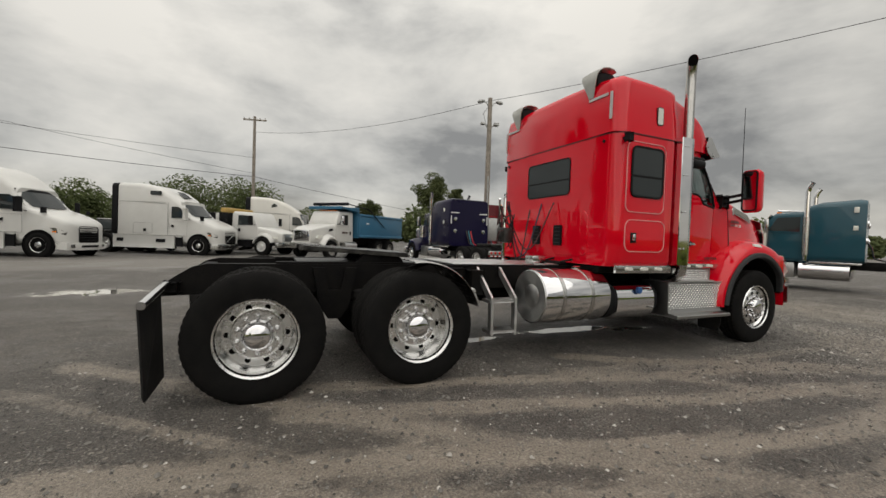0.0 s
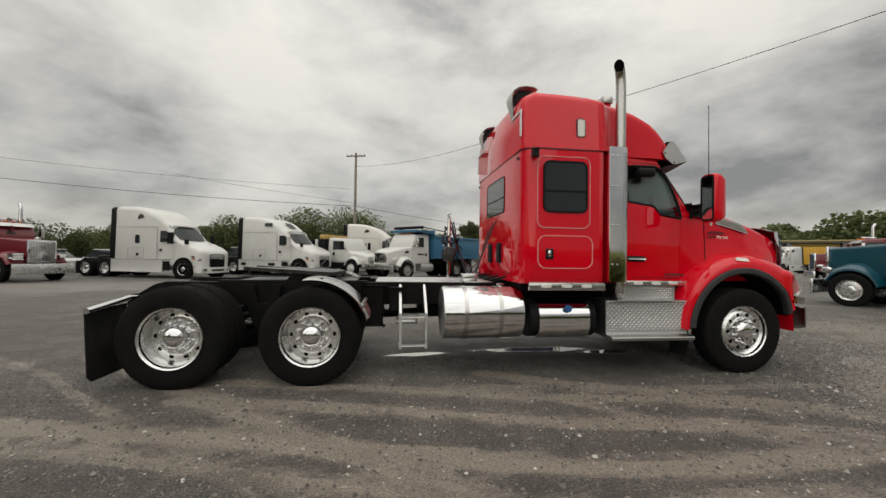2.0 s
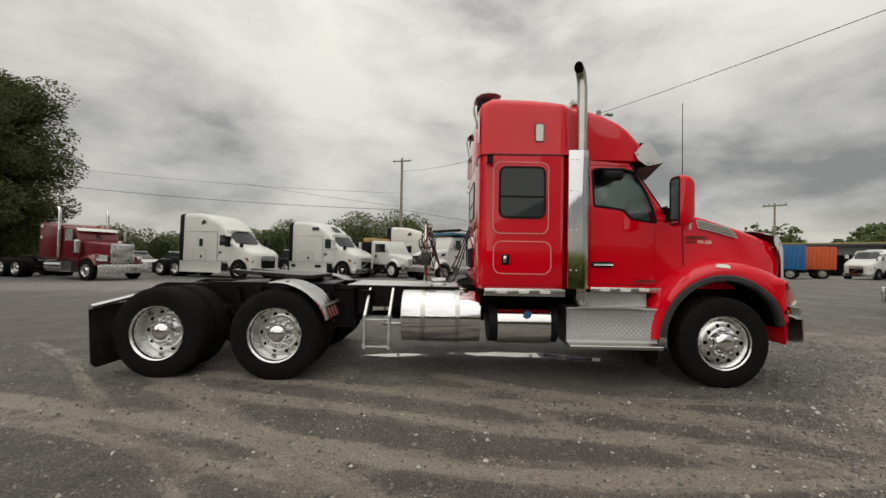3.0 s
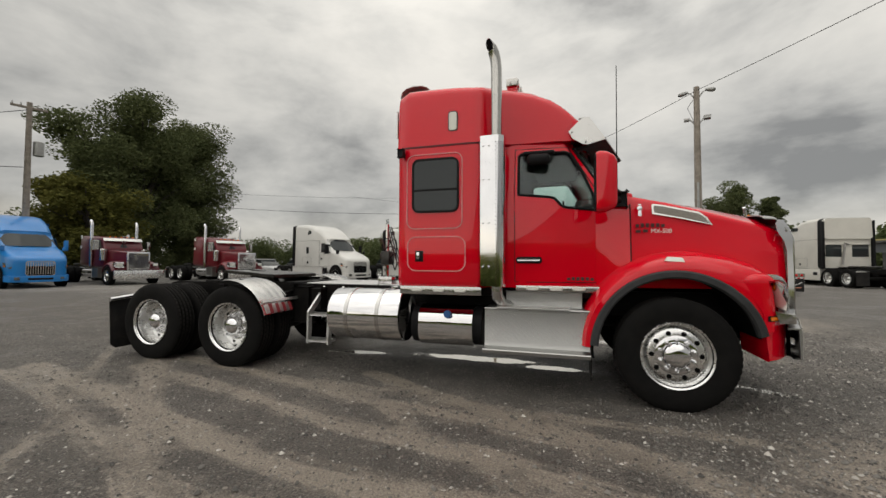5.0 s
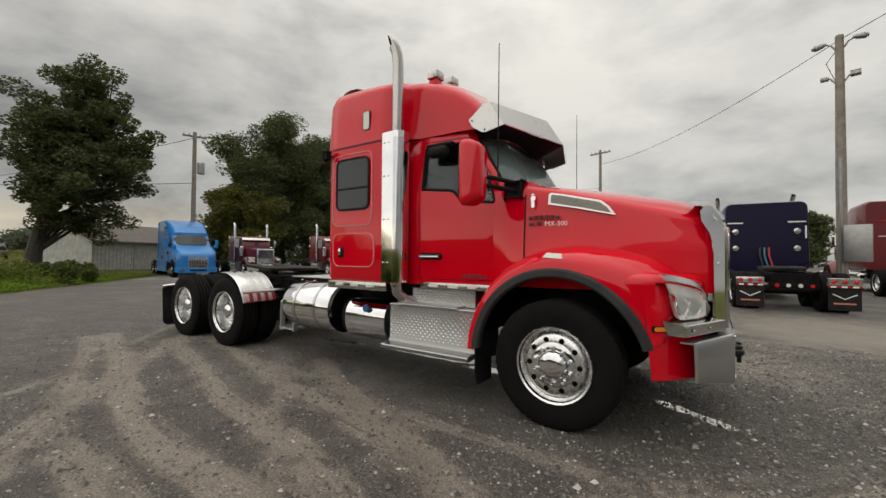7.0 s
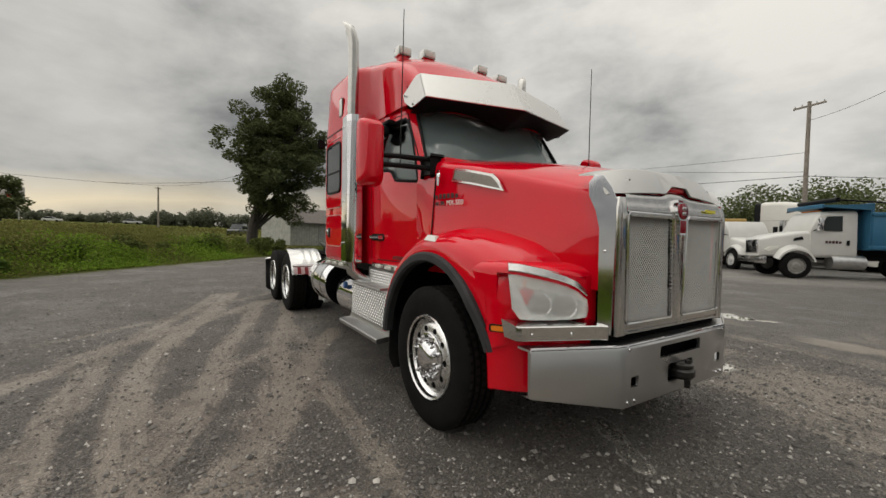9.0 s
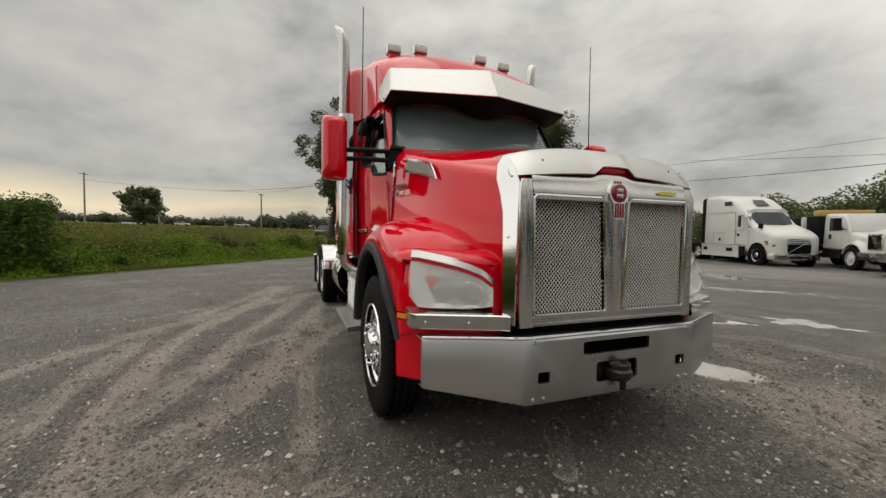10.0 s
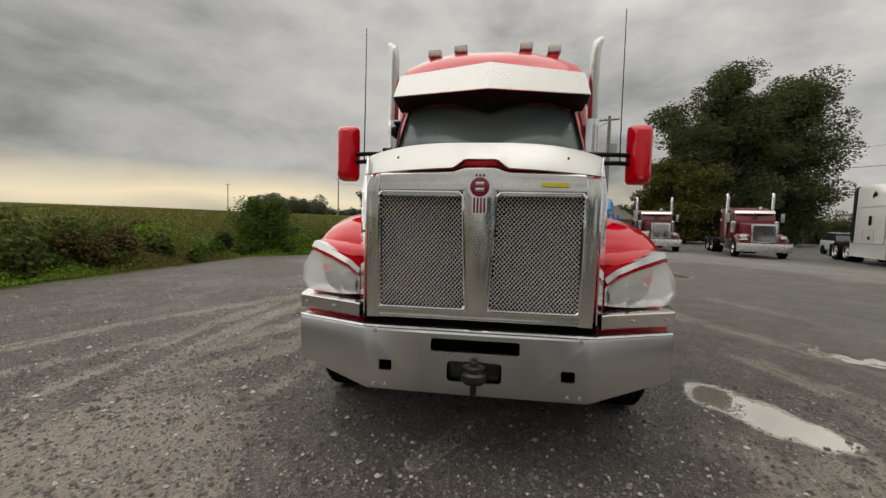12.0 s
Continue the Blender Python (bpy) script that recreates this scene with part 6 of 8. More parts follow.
PWHITE, PWHITE2 = paint("white_truck_paint", (0.63, 0.625, 0.595)), paint("cream_truck_paint", (0.70, 0.68, 0.62))
PMAROON, PDRED = paint("maroon_paint", (0.10, 0.006, 0.013)), paint("dark_red_paint", (0.14, 0.006, 0.012))
PTEAL, PNAVY = paint("teal_paint", (0.003, 0.058, 0.085)), material("navy_paint", (0.006, 0.004, 0.028), 0.30, 0.0, 0.10, 1.3, coat=0.25, rough_vary=0.05, spec=0.2)
PBLUE, PDUMP = paint("bright_blue_paint", (0.012, 0.20, 0.56)), paint("dump_body_blue", (0.035, 0.14, 0.24), 0.1)
STEELW = material("white_steel_wheel", (0.62, 0.62, 0.6), 0.45, 0.0, 0.2, 8.0)
DIRTYW = material("dusty_wheel", (0.30, 0.29, 0.27), 0.6, 0.0, 0.3, 8.0)


SMOKED = material("smoked_lamp_glass", (0.20, 0.20, 0.19), 0.12, 0.4, 0.4, 9.0)


def section(x, hw, zb, zt, r, top=0.0, n=4):
    """Rounded section of a cab across the vehicle; top narrows the roof."""
    pts = []
    for u, v in rounded(-hw, hw, zb, zt, r, n):
        f = (v - zb) / (zt - zb)
        pts.append((x, u * (1 - top * f * f), v))
    return pts


def simple_wheel(parent, x, y, left, drive=False, dual=False, rim=None):
    rim = rim or RIM
    if drive:
        prof = [(-0.135, 0.294), (-0.142, 0.312), (-0.118, 0.30), (-0.02, 0.278), (0.048, 0.258), (0.046, 0.20), (0.016, 0.185), (0.0, 0.136), (-0.05, 0.12), (-0.09, 0.08), (-0.1, 0.0)]
    else:
        prof = [(-0.128, 0.296), (-0.137, 0.312), (-0.112, 0.30), (-0.08, 0.275), (-0.1, 0.20), (-0.106, 0.14), (-0.15, 0.10), (-0.16, 0.0)]
    ob = new("wheel", shared("far_rim_%s_%s" % (drive, rim.name), lambda: lathe(prof, n=28, ends=False), rim))
    ob.parent = parent
    ob.matrix_basis = pose(x, y, 0.5, 0, 0, 180 if left else 0)
    for nm, dy in (("tyre", 0.0), ("inner_tyre", 0.335)) if dual else (("tyre", 0.0),):
        t = new(nm, shared("tyre", lambda: lathe(tyre_profile(), n=64, closed=True), TYRE))
        t.parent, t.matrix_basis = ob, pose(0, dy, 0)
    return ob


def axles(tr, rears, rim=None, drive_rim=None, front_y=1.05):
    for sg in (-1, 1):
        simple_wheel(tr, 0, sg * front_y, sg > 0, rim=rim)
        for x in rears:
            simple_wheel(tr, x, sg * 1.08, sg > 0, True, True, drive_rim or rim)


def frame_rails(tr, back, front=0.7):
    for sg in (-1, 1):
        part("frame_rail", box(back, front, sg * 0.36, sg * 0.45, 0.75, 1.02, 0.01), FRAME, tr)
    part("cross_member", box(back, back + 0.1, -0.4, 0.4, 0.76, 1.0), FRAME, tr)
    for x in (back + 1.0, back + 2.3):
        part("axle", tube([(x, -0.95, 0.5), (x, 0.95, 0.5)], 0.09, 10), FRAME, tr)


def side_glass(tr, outline, hw, name="door_window"):
    for sg in (-1, 1):
        part(name, plate(outline, lambda u, v, d: (u, sg * (hw(v) + d), v), 0.012), DARKGLASS, tr)


def mirrors(tr, x, y, z0, z1, mat):
    for sg in (-1, 1):
        part("mirror", box(x, x + 0.14, sg * (y - 0.09), sg * (y + 0.09), z0, z1, 0.03), mat, tr)
        part("mirror_arm", tube([(x + 0.08, sg * y, z0 + 0.1), (x + 0.12, sg * (y - 0.32), z0 + 0.02)], 0.02, 6), BLACK, tr)


def aero_truck(label, at, turn, col, roof=3.85, style=0, rims=None, group="parked tractors"):
    """Aerodynamic tractor with a full-height sleeper."""
    tr = thing("semi_truck", label, "truck", group, at, turn)
    r = roof
    s = [(1.04, 0.66, 0.50, 1.28, 0.12), (1.01, 0.80, 0.44, 1.38, 0.15), (0.90, 0.97, 0.42, 1.49, 0.2), (0.7, 1.07, 0.42, 1.59, 0.22), (0.4, 1.14, 0.44, 1.72, 0.22), (0.0, 1.17, 0.5, 1.87, 0.22),
         (-0.45, 1.17, 0.5, 2.01, 0.2)]
    part("hood", loft([section(*q) for q in s]), col, tr, "sloping hood")
    hi = [(-0.44, 1.15, 0.55, 1.98, 0.16, 0.04), (-0.60, 1.15, 0.55, 2.14, 0.2, 0.06), (-0.85, 1.15, 0.55, 2.42, 0.24, 0.08), (-1.05, 1.16, 0.55, 2.72, 0.28, 0.10), (-1.12, 1.16, 0.55, 2.80, 0.28, 0.10)]
    part("cab", loft([section(*q) for q in hi]), col, tr)
    up = [(-1.0, 1.02, 2.1, 2.84, 0.2, 0.12), (-1.15, 1.12, 0.55, r - 0.92, 0.28, 0.10), (-1.5, 1.18, 0.55, r - 0.62, 0.3, 0.10), (-2.0, 1.2, 0.55, r - 0.32, 0.3, 0.08), (-2.6, 1.22, 0.55, r - 0.10, 0.28, 0.06),
          (-3.2, 1.23, 0.55, r, 0.26, 0.05), (-4.2, 1.23, 0.55, r + 0.02, 0.24, 0.04), (-4.3, 1.22, 0.57, r, 0.22, 0.04)]
    part("sleeper", loft([section(*q) for q in up]), col, tr, "full-height sleeper with curved roof")
    part("rear_extender", loft([section(x, 1.24, 1.0, r - 0.02, 0.2, 0.03) for x in (-4.32, -4.62)]), BLACK if style != 2 else col, tr, "dark side extender")
    # windshield follows the slope between hood and roof
    rows = []
    for i in range(7):
        f = i / 6
        x, z = -0.50 - 0.52 * f, 2.05 + 0.63 * f
        rows.append([(x + 0.07 - 0.16 * abs(k / 6) ** 3, 1.05 * (1 - 0.07 * f) * k / 6, z) for k in range(-6, 7)])
    part("windshield", loft(rows, False, False), DARKGLASS, tr, "dark windshield")
    part("sun_visor", loft([[(-0.95 - 0.1 * abs(k / 6) ** 2, 0.98 * k / 6, 2.66), (-0.98 - 0.1 * abs(k / 6) ** 2, 0.98 * k / 6, 2.78), (-1.06, 0.98 * k / 6, 2.80)] for k in range(-6, 7)], False, False), BLACK if style == 0 else col, tr)
    side_glass(tr, [(-0.78, 1.93), (-0.74, 2.02), (-0.95, 2.42), (-1.10, 2.52), (-1.46, 2.52), (-1.46, 1.92)], lambda v: 1.165 - 0.02 * max(0, v - 1.8))
    side_glass(tr, rounded(-3.0, -2.74, 1.85, 2.3, 0.05, 3) if style == 0 else rounded(-2.6, -2.0, r - 0.62, r - 0.40, 0.06, 3), lambda v: 1.215 if style == 0 else 1.165, "sleeper_window")
    if style == 0:
        side_glass(tr, [(-2.9, r - 0.72), (-2.5, r - 0.62), (-2.55, r - 0.50), (-2.72, r - 0.40), (-2.9, r - 0.55)], lambda v: 1.175, "roof_vent")
    for sg in (-1, 1):
        part("door_seam", ring_panel(-1.56, -0.62, 0.98, 1.72, 0.05, 0.008, lambda u, v, d: (u, sg * (1.168 + d), v), 0.006), material("seam_grey", (0.25, 0.25, 0.24), 0.6), tr)
        seam = material("panel_seam", (0.20, 0.20, 0.19), 0.6)
        part("cab_seam", box(-1.645, -1.63, sg * 1.17, sg * 1.19, 1.0, 2.75), seam, tr)
        part("luggage_hatch", ring_panel(-3.45, -2.45, 1.08, 1.62, 0.05, 0.010, lambda u, v, d: (u, sg * (1.224 + d), v), 0.008), seam, tr)
        part("fairing_seam", box(-4.28, -1.75, sg * 1.185, sg * 1.205, 2.72, 2.735), seam, tr)
        part("fog_lamp", box(0.98, 1.06, sg * 0.72, sg * 0.88, 0.42, 0.52, 0.02), SMOKED, tr)
        part("step_well", box(-1.15, -0.80, sg * 1.225, sg * 1.25, 0.42, 0.90, 0.02), BLACK, tr)
        part("door_handle", box(-1.46, -1.34, sg * 1.165, sg * 1.19, 1.45, 1.56, 0.01), BLACK, tr)
        part("luggage_latch", box(-2.9, -2.78, sg * 1.22, sg * 1.24, 1.18, 1.32, 0.01), BLACK, tr)
        part("side_skirt", box(-4.5, -1.2, sg * 1.225, sg * 1.255, 0.32, 1.0, 0.02), col, tr, "painted side fairing")
        part("skirt_line", box(-4.5, -0.7, sg * 1.252, sg * 1.262, 0.985, 1.0), STAINLESS, tr)
        if style == 1:
            part("skirt_vent", box(-2.2, -1.7, sg * 1.25, sg * 1.262, 0.62, 0.8, 0.01), BLACK, tr)
            part("skirt_vent", box(-4.3, -3.95, sg * 1.25, sg * 1.262, 0.62, 0.8, 0.01), BLACK, tr)
        # flat black disc paints the dark wheel opening onto the closed side
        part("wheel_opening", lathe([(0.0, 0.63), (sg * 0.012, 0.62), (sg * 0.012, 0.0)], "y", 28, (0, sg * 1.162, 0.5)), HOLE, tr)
        o = [(0.90, 0.92), (0.60, 1.02), (0.42, 1.20), (0.55, 1.22), (0.80, 1.12), (0.92, 1.04)]
        part("headlight", plate(o, lambda u, v, d: (u, sg * (lerp(u, [(0.4, 1.135), (0.7, 1.065), (0.9, 0.965), (0.98, 0.86)]) + d), v), 0.02), SMOKED, tr, "swept smoked headlamp")
        part("signal_lens", box(0.50, 0.62, sg * 1.10, sg * 1.13, 1.03, 1.08, 0.01), AMBER, tr)
        part("hood_mirror", box(0.10, 0.20, sg * 1.06, sg * 1.18, 1.84, 2.02, 0.03), BLACK if style != 2 else col, tr)
        part("fender_trim", box(-0.30, 0.15, sg * 1.06, sg * 1.08, 1.66, 1.74, 0.01), BLACK, tr)
    if style == 1:
        part("roof_window", plate([(-0.32, -1.36), (0.32, -1.36), (0.28, -1.78), (-0.28, -1.78)], lambda u, v, d: (v, u, r - 0.70 - 0.74 * (v + 1.36) + d + 0.03), 0.02), DARKGLASS, tr)
    mirrors(tr, -0.62, 1.42, 1.85, 2.4, BLACK if style == 0 else col)
    gm = BLACK if style == 0 else STAINLESS
    # backing panel of the grille, black for the shade between its bars
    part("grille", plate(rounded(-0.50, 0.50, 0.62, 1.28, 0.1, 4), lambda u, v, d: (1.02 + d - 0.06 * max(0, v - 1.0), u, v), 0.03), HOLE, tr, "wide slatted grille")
    part("grille_rim", ring_panel(-0.50, 0.50, 0.62, 1.28, 0.1, 0.03, lambda u, v, d: (1.03 + d - 0.06 * max(0, v - 1.0), u, v), 0.035), gm if style != 0 else FLARE, tr)
    for k in range(6 if style != 2 else 11):
        z = 0.70 + 0.10 * k
        if style == 2:
            part("grille_bar", box(1.03, 1.06, -0.46 + 0.088 * k, -0.42 + 0.088 * k, 0.66, 1.25, 0.008), gm, tr)
        else:
            part("grille_bar", box(1.03, 1.062, -0.47, 0.47, z, z + 0.035, 0.008), gm if style == 0 else BLACK, tr)
    if style == 1:
        part("grille_slash", tube([(1.07, -0.46, 0.68), (1.06, 0.46, 1.22)], 0.02, 6), STAINLESS, tr)
    part("bumper", loft([[(0.70, y, z0), (xx, y, z0), (xx + 0.02, y, 0.5), (xx, y, 0.60), (0.70, y, 0.62)] for y, xx, z0 in
         ((-1.16, 0.64, 0.34), (-1.02, 0.96, 0.30), (-0.5, 1.10, 0.29), (0.5, 1.10, 0.29), (1.02, 0.96, 0.30), (1.16, 0.64, 0.34))]), col if style != 1 else STAINLESS, tr, "moulded bumper")
    part("bumper_intake", box(1.04, 1.125, -0.45, 0.45, 0.40, 0.50, 0.01), BLACK, tr)
    frame_rails(tr, -7.4, 0.4)
    part("fifth_wheel", box(-6.4, -5.3, -0.45, 0.45, 1.05, 1.17, 0.03), GREASE, tr)
    axles(tr, (-5.0, -6.3), rims or RIM)
    for x in (-6.95,):
        for sg in (-1, 1):
            part("mud_flap", box(x, x + 0.02, sg * 0.62, sg * 1.22, 0.15, 0.85), RUBBER, tr)
    return tr


def classic_truck(label, at, turn, col, sleeper=1.9, flat_roof=2.95, visor=True, stripe=None, group="parked tractors", grille_h=0.92, rear_stack=False):
    """Long-nose tractor: square hood, upright grille, twin stacks."""
    tr = thing("semi_truck", label, "truck", group, at, turn)
    s = [(0.72, 0.47, 0.85, 1.80, 0.06), (0.5, 0.50, 0.85, 1.83, 0.08), (-0.3, 0.62, 0.85, 1.90, 0.10), (-0.95, 0.80, 0.85, 1.95, 0.10)]
    part("hood", loft([section(*q) for q in s]), col, tr, "long square hood")
    c = [(-0.95, 0.94, 0.95, 2.02, 0.08), (-1.0, 0.96, 0.95, 2.10, 0.08), (-1.18, 0.98, 0.95, 2.56, 0.12, 0.05), (-1.3, 1.0, 0.95, 2.66, 0.14, 0.05), (-2.15, 1.02, 0.95, 2.72, 0.14, 0.05)]
    part("cab", loft([section(*q) for q in c]), col, tr)
    x0, x1 = -2.22, -2.22 - sleeper
    part("sleeper", loft([section(x0, 1.08, 0.98, flat_roof - 0.10, 0.2, 0.04), section(x0 - 0.3, 1.14, 0.98, flat_roof, 0.22, 0.04), section(x1 + 0.15, 1.14, 0.98, flat_roof + 0.06, 0.2, 0.04), section(x1, 1.10, 1.0, flat_roof + 0.02, 0.18, 0.04)]), col, tr, "box sleeper")
    part("windshield", loft([[(-1.0 - 0.17 * f + 0.02 - 0.06 * abs(k / 4) ** 2, 0.84 * k / 4 * (1 - 0.03 * f), 2.06 + 0.42 * f) for k in range(-4, 5)] for f in (0, 0.5, 1)], False, False), DARKGLASS, tr)
    part("windshield_post", box(-1.10, -0.985, -0.015, 0.015, 2.05, 2.5), col, tr)
    if visor:
        part("sun_visor", loft([[(-0.98 - 0.06 * abs(k / 4) ** 2, 0.94 * k / 4, 2.46), (-1.16, 0.94 * k / 4, 2.62), (-1.18, 0.94 * k / 4, 2.60), (-1.0 - 0.06 * abs(k / 4) ** 2, 0.94 * k / 4, 2.45)] for k in range(-4, 5)]), STAINLESS, tr, "bright drop visor")
    side_glass(tr, [(-1.98, 2.0), (-1.98, 2.52), (-1.36, 2.50), (-1.12, 2.04)], lambda v: 0.985 - 0.03 * (v - 2))
    if stripe:
        for sg in (-1, 1):
            part("stripe", box(-2.1, -0.9, sg * 1.0, sg * 1.012, 1.70, 1.78), stripe, tr)
            part("stripe", box(x1 + 0.1, x0 - 0.3, sg * 1.135, sg * 1.146, 1.70, 1.78), stripe, tr)
    for y in (-0.55, -0.28, 0.0, 0.28, 0.55):
        part("roof_marker", box(-1.40, -1.27, y - 0.03, y + 0.03, 2.67, 2.73, 0.015), AMBER, tr)
    part("horn", tube([(-1.9, 0.3, 2.76), (-1.35, 0.3, 2.78), (-1.28, 0.3, 2.78)], [0.03, 0.05, 0.09], 10), CHROME, tr)
    for sg in (-1, 1):
        # wings curved over the front wheel
        rings = []
        for d in [168 - 8 * i for i in range(19)]:
            a = radians(d)
            ca, sa = math.cos(a), math.sin(a)
            rings.append([(0.60 * ca, sg * 1.17, 0.5 + 0.60 * sa), (0.64 * ca, sg * 1.16, 0.5 + 0.66 * sa), (0.70 * ca, sg * 1.0, 0.5 + 0.78 * sa), (0.72 * ca, sg * 0.70, 0.5 + 0.84 * sa), (0.70 * ca, sg * 0.52, 0.5 + 0.84 * sa), (0.58 * ca, sg * 0.52, 0.5 + 0.60 * sa)])
        part("fender", loft(rings), col, tr, "curved front wing")
        # black box gives the arch its inner darkness by colour
        part("arch_liner", box(-0.6, 0.55, sg * 0.5, sg * 0.62, 0.55, 1.1), HOLE, tr)
        part("headlight", box(0.46, 0.72, sg * 0.72, sg * 1.02, 1.02, 1.20, 0.05), CHROME, tr, "chrome headlamp pod")
        part("headlight_lens", box(0.70, 0.73, sg * 0.75, sg * 0.99, 1.05, 1.17, 0.02), WHITELENS, tr)
        if not rear_stack:
            part("exhaust_pipe", tube([(-2.15, sg * 1.10, 1.0), (-2.15, sg * 1.10, 3.35), (-2.17, sg * 1.10, 3.50), (-2.26, sg * 1.12, 3.66)], 0.075, 14), CHROME, tr, "chrome exhaust stack")
            part("stack_mouth", tube([(-2.255, sg * 1.119, 3.655), (-2.27, sg * 1.123, 3.68)], 0.066, 14), HOLE, tr)
            part("heat_shield", tube([(-2.15, sg * 1.10, 1.2), (-2.15, sg * 1.10, 2.5)], 0.10, 14), STAINLESS, tr)
        part("air_cleaner", tube([(-0.98, sg * 0.98, 1.35), (-0.98, sg * 0.98, 1.95), (-0.98, sg * 0.98, 2.0)], [0.17, 0.17, 0.10], 18), STAINLESS, tr, "polished air cleaner canister")
        part("fuel_tank", lathe([(-3.3, 0.0), (-3.28, 0.25), (-3.25, 0.31), (-2.0, 0.31), (-1.97, 0.25), (-1.95, 0.0)], "x", 24, (0, sg * 0.82, 0.68)), CHROME, tr, "polished fuel tank")
        part("step_box", box(-1.9, -1.1, sg * 0.60, sg * 1.12, 0.40, 0.92, 0.03), PLATE, tr)
        part("skirt", box(x1 + 0.05, -2.25, sg * 1.08, sg * 1.12, 0.92, 0.99, 0.01), STAINLESS, tr)
        part("bunk_lamp", box((x0 + x1) / 2 - 0.5, (x0 + x1) / 2 - 0.38, sg * 1.12, sg * 1.15, 2.62, 2.80, 0.01), WHITELENS, tr)
        part("bunk_lamp", box((x0 + x1) / 2 - 0.5, (x0 + x1) / 2 - 0.38, sg * 1.135, sg * 1.16, 2.05, 2.2, 0.01), WHITELENS, tr)
        part("door_seam", ring_panel(-2.05, -1.08, 1.05, 1.95, 0.05, 0.008, lambda u, v, d: (u, sg * (1.005 + d), v), 0.008), HOLE, tr)
        part("tail_light_box", box(-7.58, -7.50, sg * 0.62, sg * 1.22, 0.74, 0.90, 0.01), STAINLESS, tr, "bright tail lamp panel")
        lens = shared("tail_lens", lambda: lathe([(0.0, 0.055), (-0.012, 0.052), (-0.02, 0.03), (-0.022, 0.0)], "x", 14), REDLENS)
        for y in (0.72, 0.92, 1.12):
            o = new("tail_light", lens)
            o.parent, o.matrix_basis = tr, pose(-7.58, sg * y, 0.82)
        part("reflective_tape", box(-7.575, -7.55, sg * 0.62, sg * 1.22, 0.68, 0.72), REDLENS, tr)
        for y in (0.66, 0.86, 1.06):
            part("reflective_tape", box(-7.579, -7.57, sg * y, sg * (y + 0.10), 0.68, 0.72), WPRINT, tr)
        part("mud_flap", box(-7.54, -7.52, sg * 0.62, sg * 1.22, 0.12, 0.72), RUBBER, tr, "black mud flap with a pale chevron")
        part("flap_mark", tube([(-7.548, sg * 0.70, 0.52), (-7.548, sg * 0.92, 0.40), (-7.548, sg * 1.14, 0.52)], 0.014, 5), WPRINT, tr)
        part("flap_mark", box(-7.55, -7.54, sg * 0.72, sg * 1.12, 0.27, 0.31), material("faded_orange", (0.5, 0.2, 0.12), 0.6), tr)
    # grille, bumper
    part("grille_surround", box(0.70, 0.78, -0.56, 0.56, 0.84, 0.86 + grille_h + 0.09, 0.03), CHROME, tr, "tall chrome grille shell")
    part("grille_screen", box(0.775, 0.785, -0.48, 0.48, 0.91, 0.86 + grille_h, 0.0), material("grey_grille_screen", (0.16, 0.16, 0.16), 0.4, 0.6), tr)
    for k in range(17):
        y = -0.46 + 0.0575 * k
        part("grille_bar", box(0.78, 0.795, y - 0.013, y + 0.013, 0.91, 0.86 + grille_h), CHROME, tr)
    part("bumper", box(0.86, 0.96, -1.2, 1.2, 0.34, 0.80, 0.03), RIM, tr, "deep chrome bumper")
    part("bumper_bracket", box(0.6, 0.88, -0.45, 0.45, 0.5, 0.7), FRAME, tr)
    mirrors(tr, -1.18, 1.28, 1.95, 2.45, STAINLESS)
    # back wall of the sleeper: lamps and lines, or one tall stack and pressed panels
    if rear_stack:
        part("exhaust_pipe", tube([(x1 - 0.16, -0.62, 1.05), (x1 - 0.16, -0.62, 3.85), (x1 - 0.18, -0.60, 4.0), (x1 - 0.28, -0.52, 4.14)], 0.075, 14), CHROME, tr, "single chrome exhaust stack")
        part("roof_marker", box(x1 - 0.03, x1 + 0.05, -0.92, -0.70, flat_roof + 0.0, flat_roof + 0.12, 0.02), AMBER, tr)
        part("pressed_panel", ring_panel(-0.45, 0.98, 3.12, flat_roof - 0.14, 0.03, 0.018, lambda u, v, d: (x1 - 0.002 - d, u, v), 0.010), col, tr)
        part("pressed_panel", ring_panel(-0.40, 0.40, 2.0, 2.72, 0.04, 0.018, lambda u, v, d: (x1 - 0.002 - d, u, v), 0.010), col, tr)
        part("reflector_strip", box(x1 - 0.012, x1 + 0.02, 0.05, 0.72, 2.30, 2.33), WPRINT, tr)
        part("grab_rail", tube([(x1 - 0.04, -0.5, 2.92), (x1 - 0.04, 0.8, 2.92)], 0.014, 6), RED, tr)
    for y in () if rear_stack else (-0.8, 0.8):
        for z in (1.72, 2.28):
            part("work_lamp", lathe([(0.0, 0.10), (-0.05, 0.09), (-0.06, 0.0)], "x", 14, (x1, y, z)), CHROME, tr)
        part("reflector_strip", box(x1 - 0.012, x1 + 0.02, y - 0.22, y + 0.22, 2.56, 2.60), WPRINT, tr)
        part("reflector_strip", box(x1 - 0.012, x1 + 0.02, y + (0.2 if y > 0 else -0.24), y + (0.24 if y > 0 else -0.2), 2.05, 2.45), WPRINT, tr)
    for k, hc in enumerate(((0.4, 0.02, 0.03), (0.02, 0.16, 0.2), (0.015, 0.015, 0.016))):
        y = -0.1 + 0.12 * k
        part("air_hose", tube([(x1 + 0.02, y, 1.75), (x1 - 0.12, y + 0.03, 1.5), (x1 - 0.18, y - 0.05, 1.15), (x1 - 0.5, y, 1.06)], 0.028, 6), material("line", hc, 0.5), tr)
    frame_rails(tr, -7.5, 0.7)
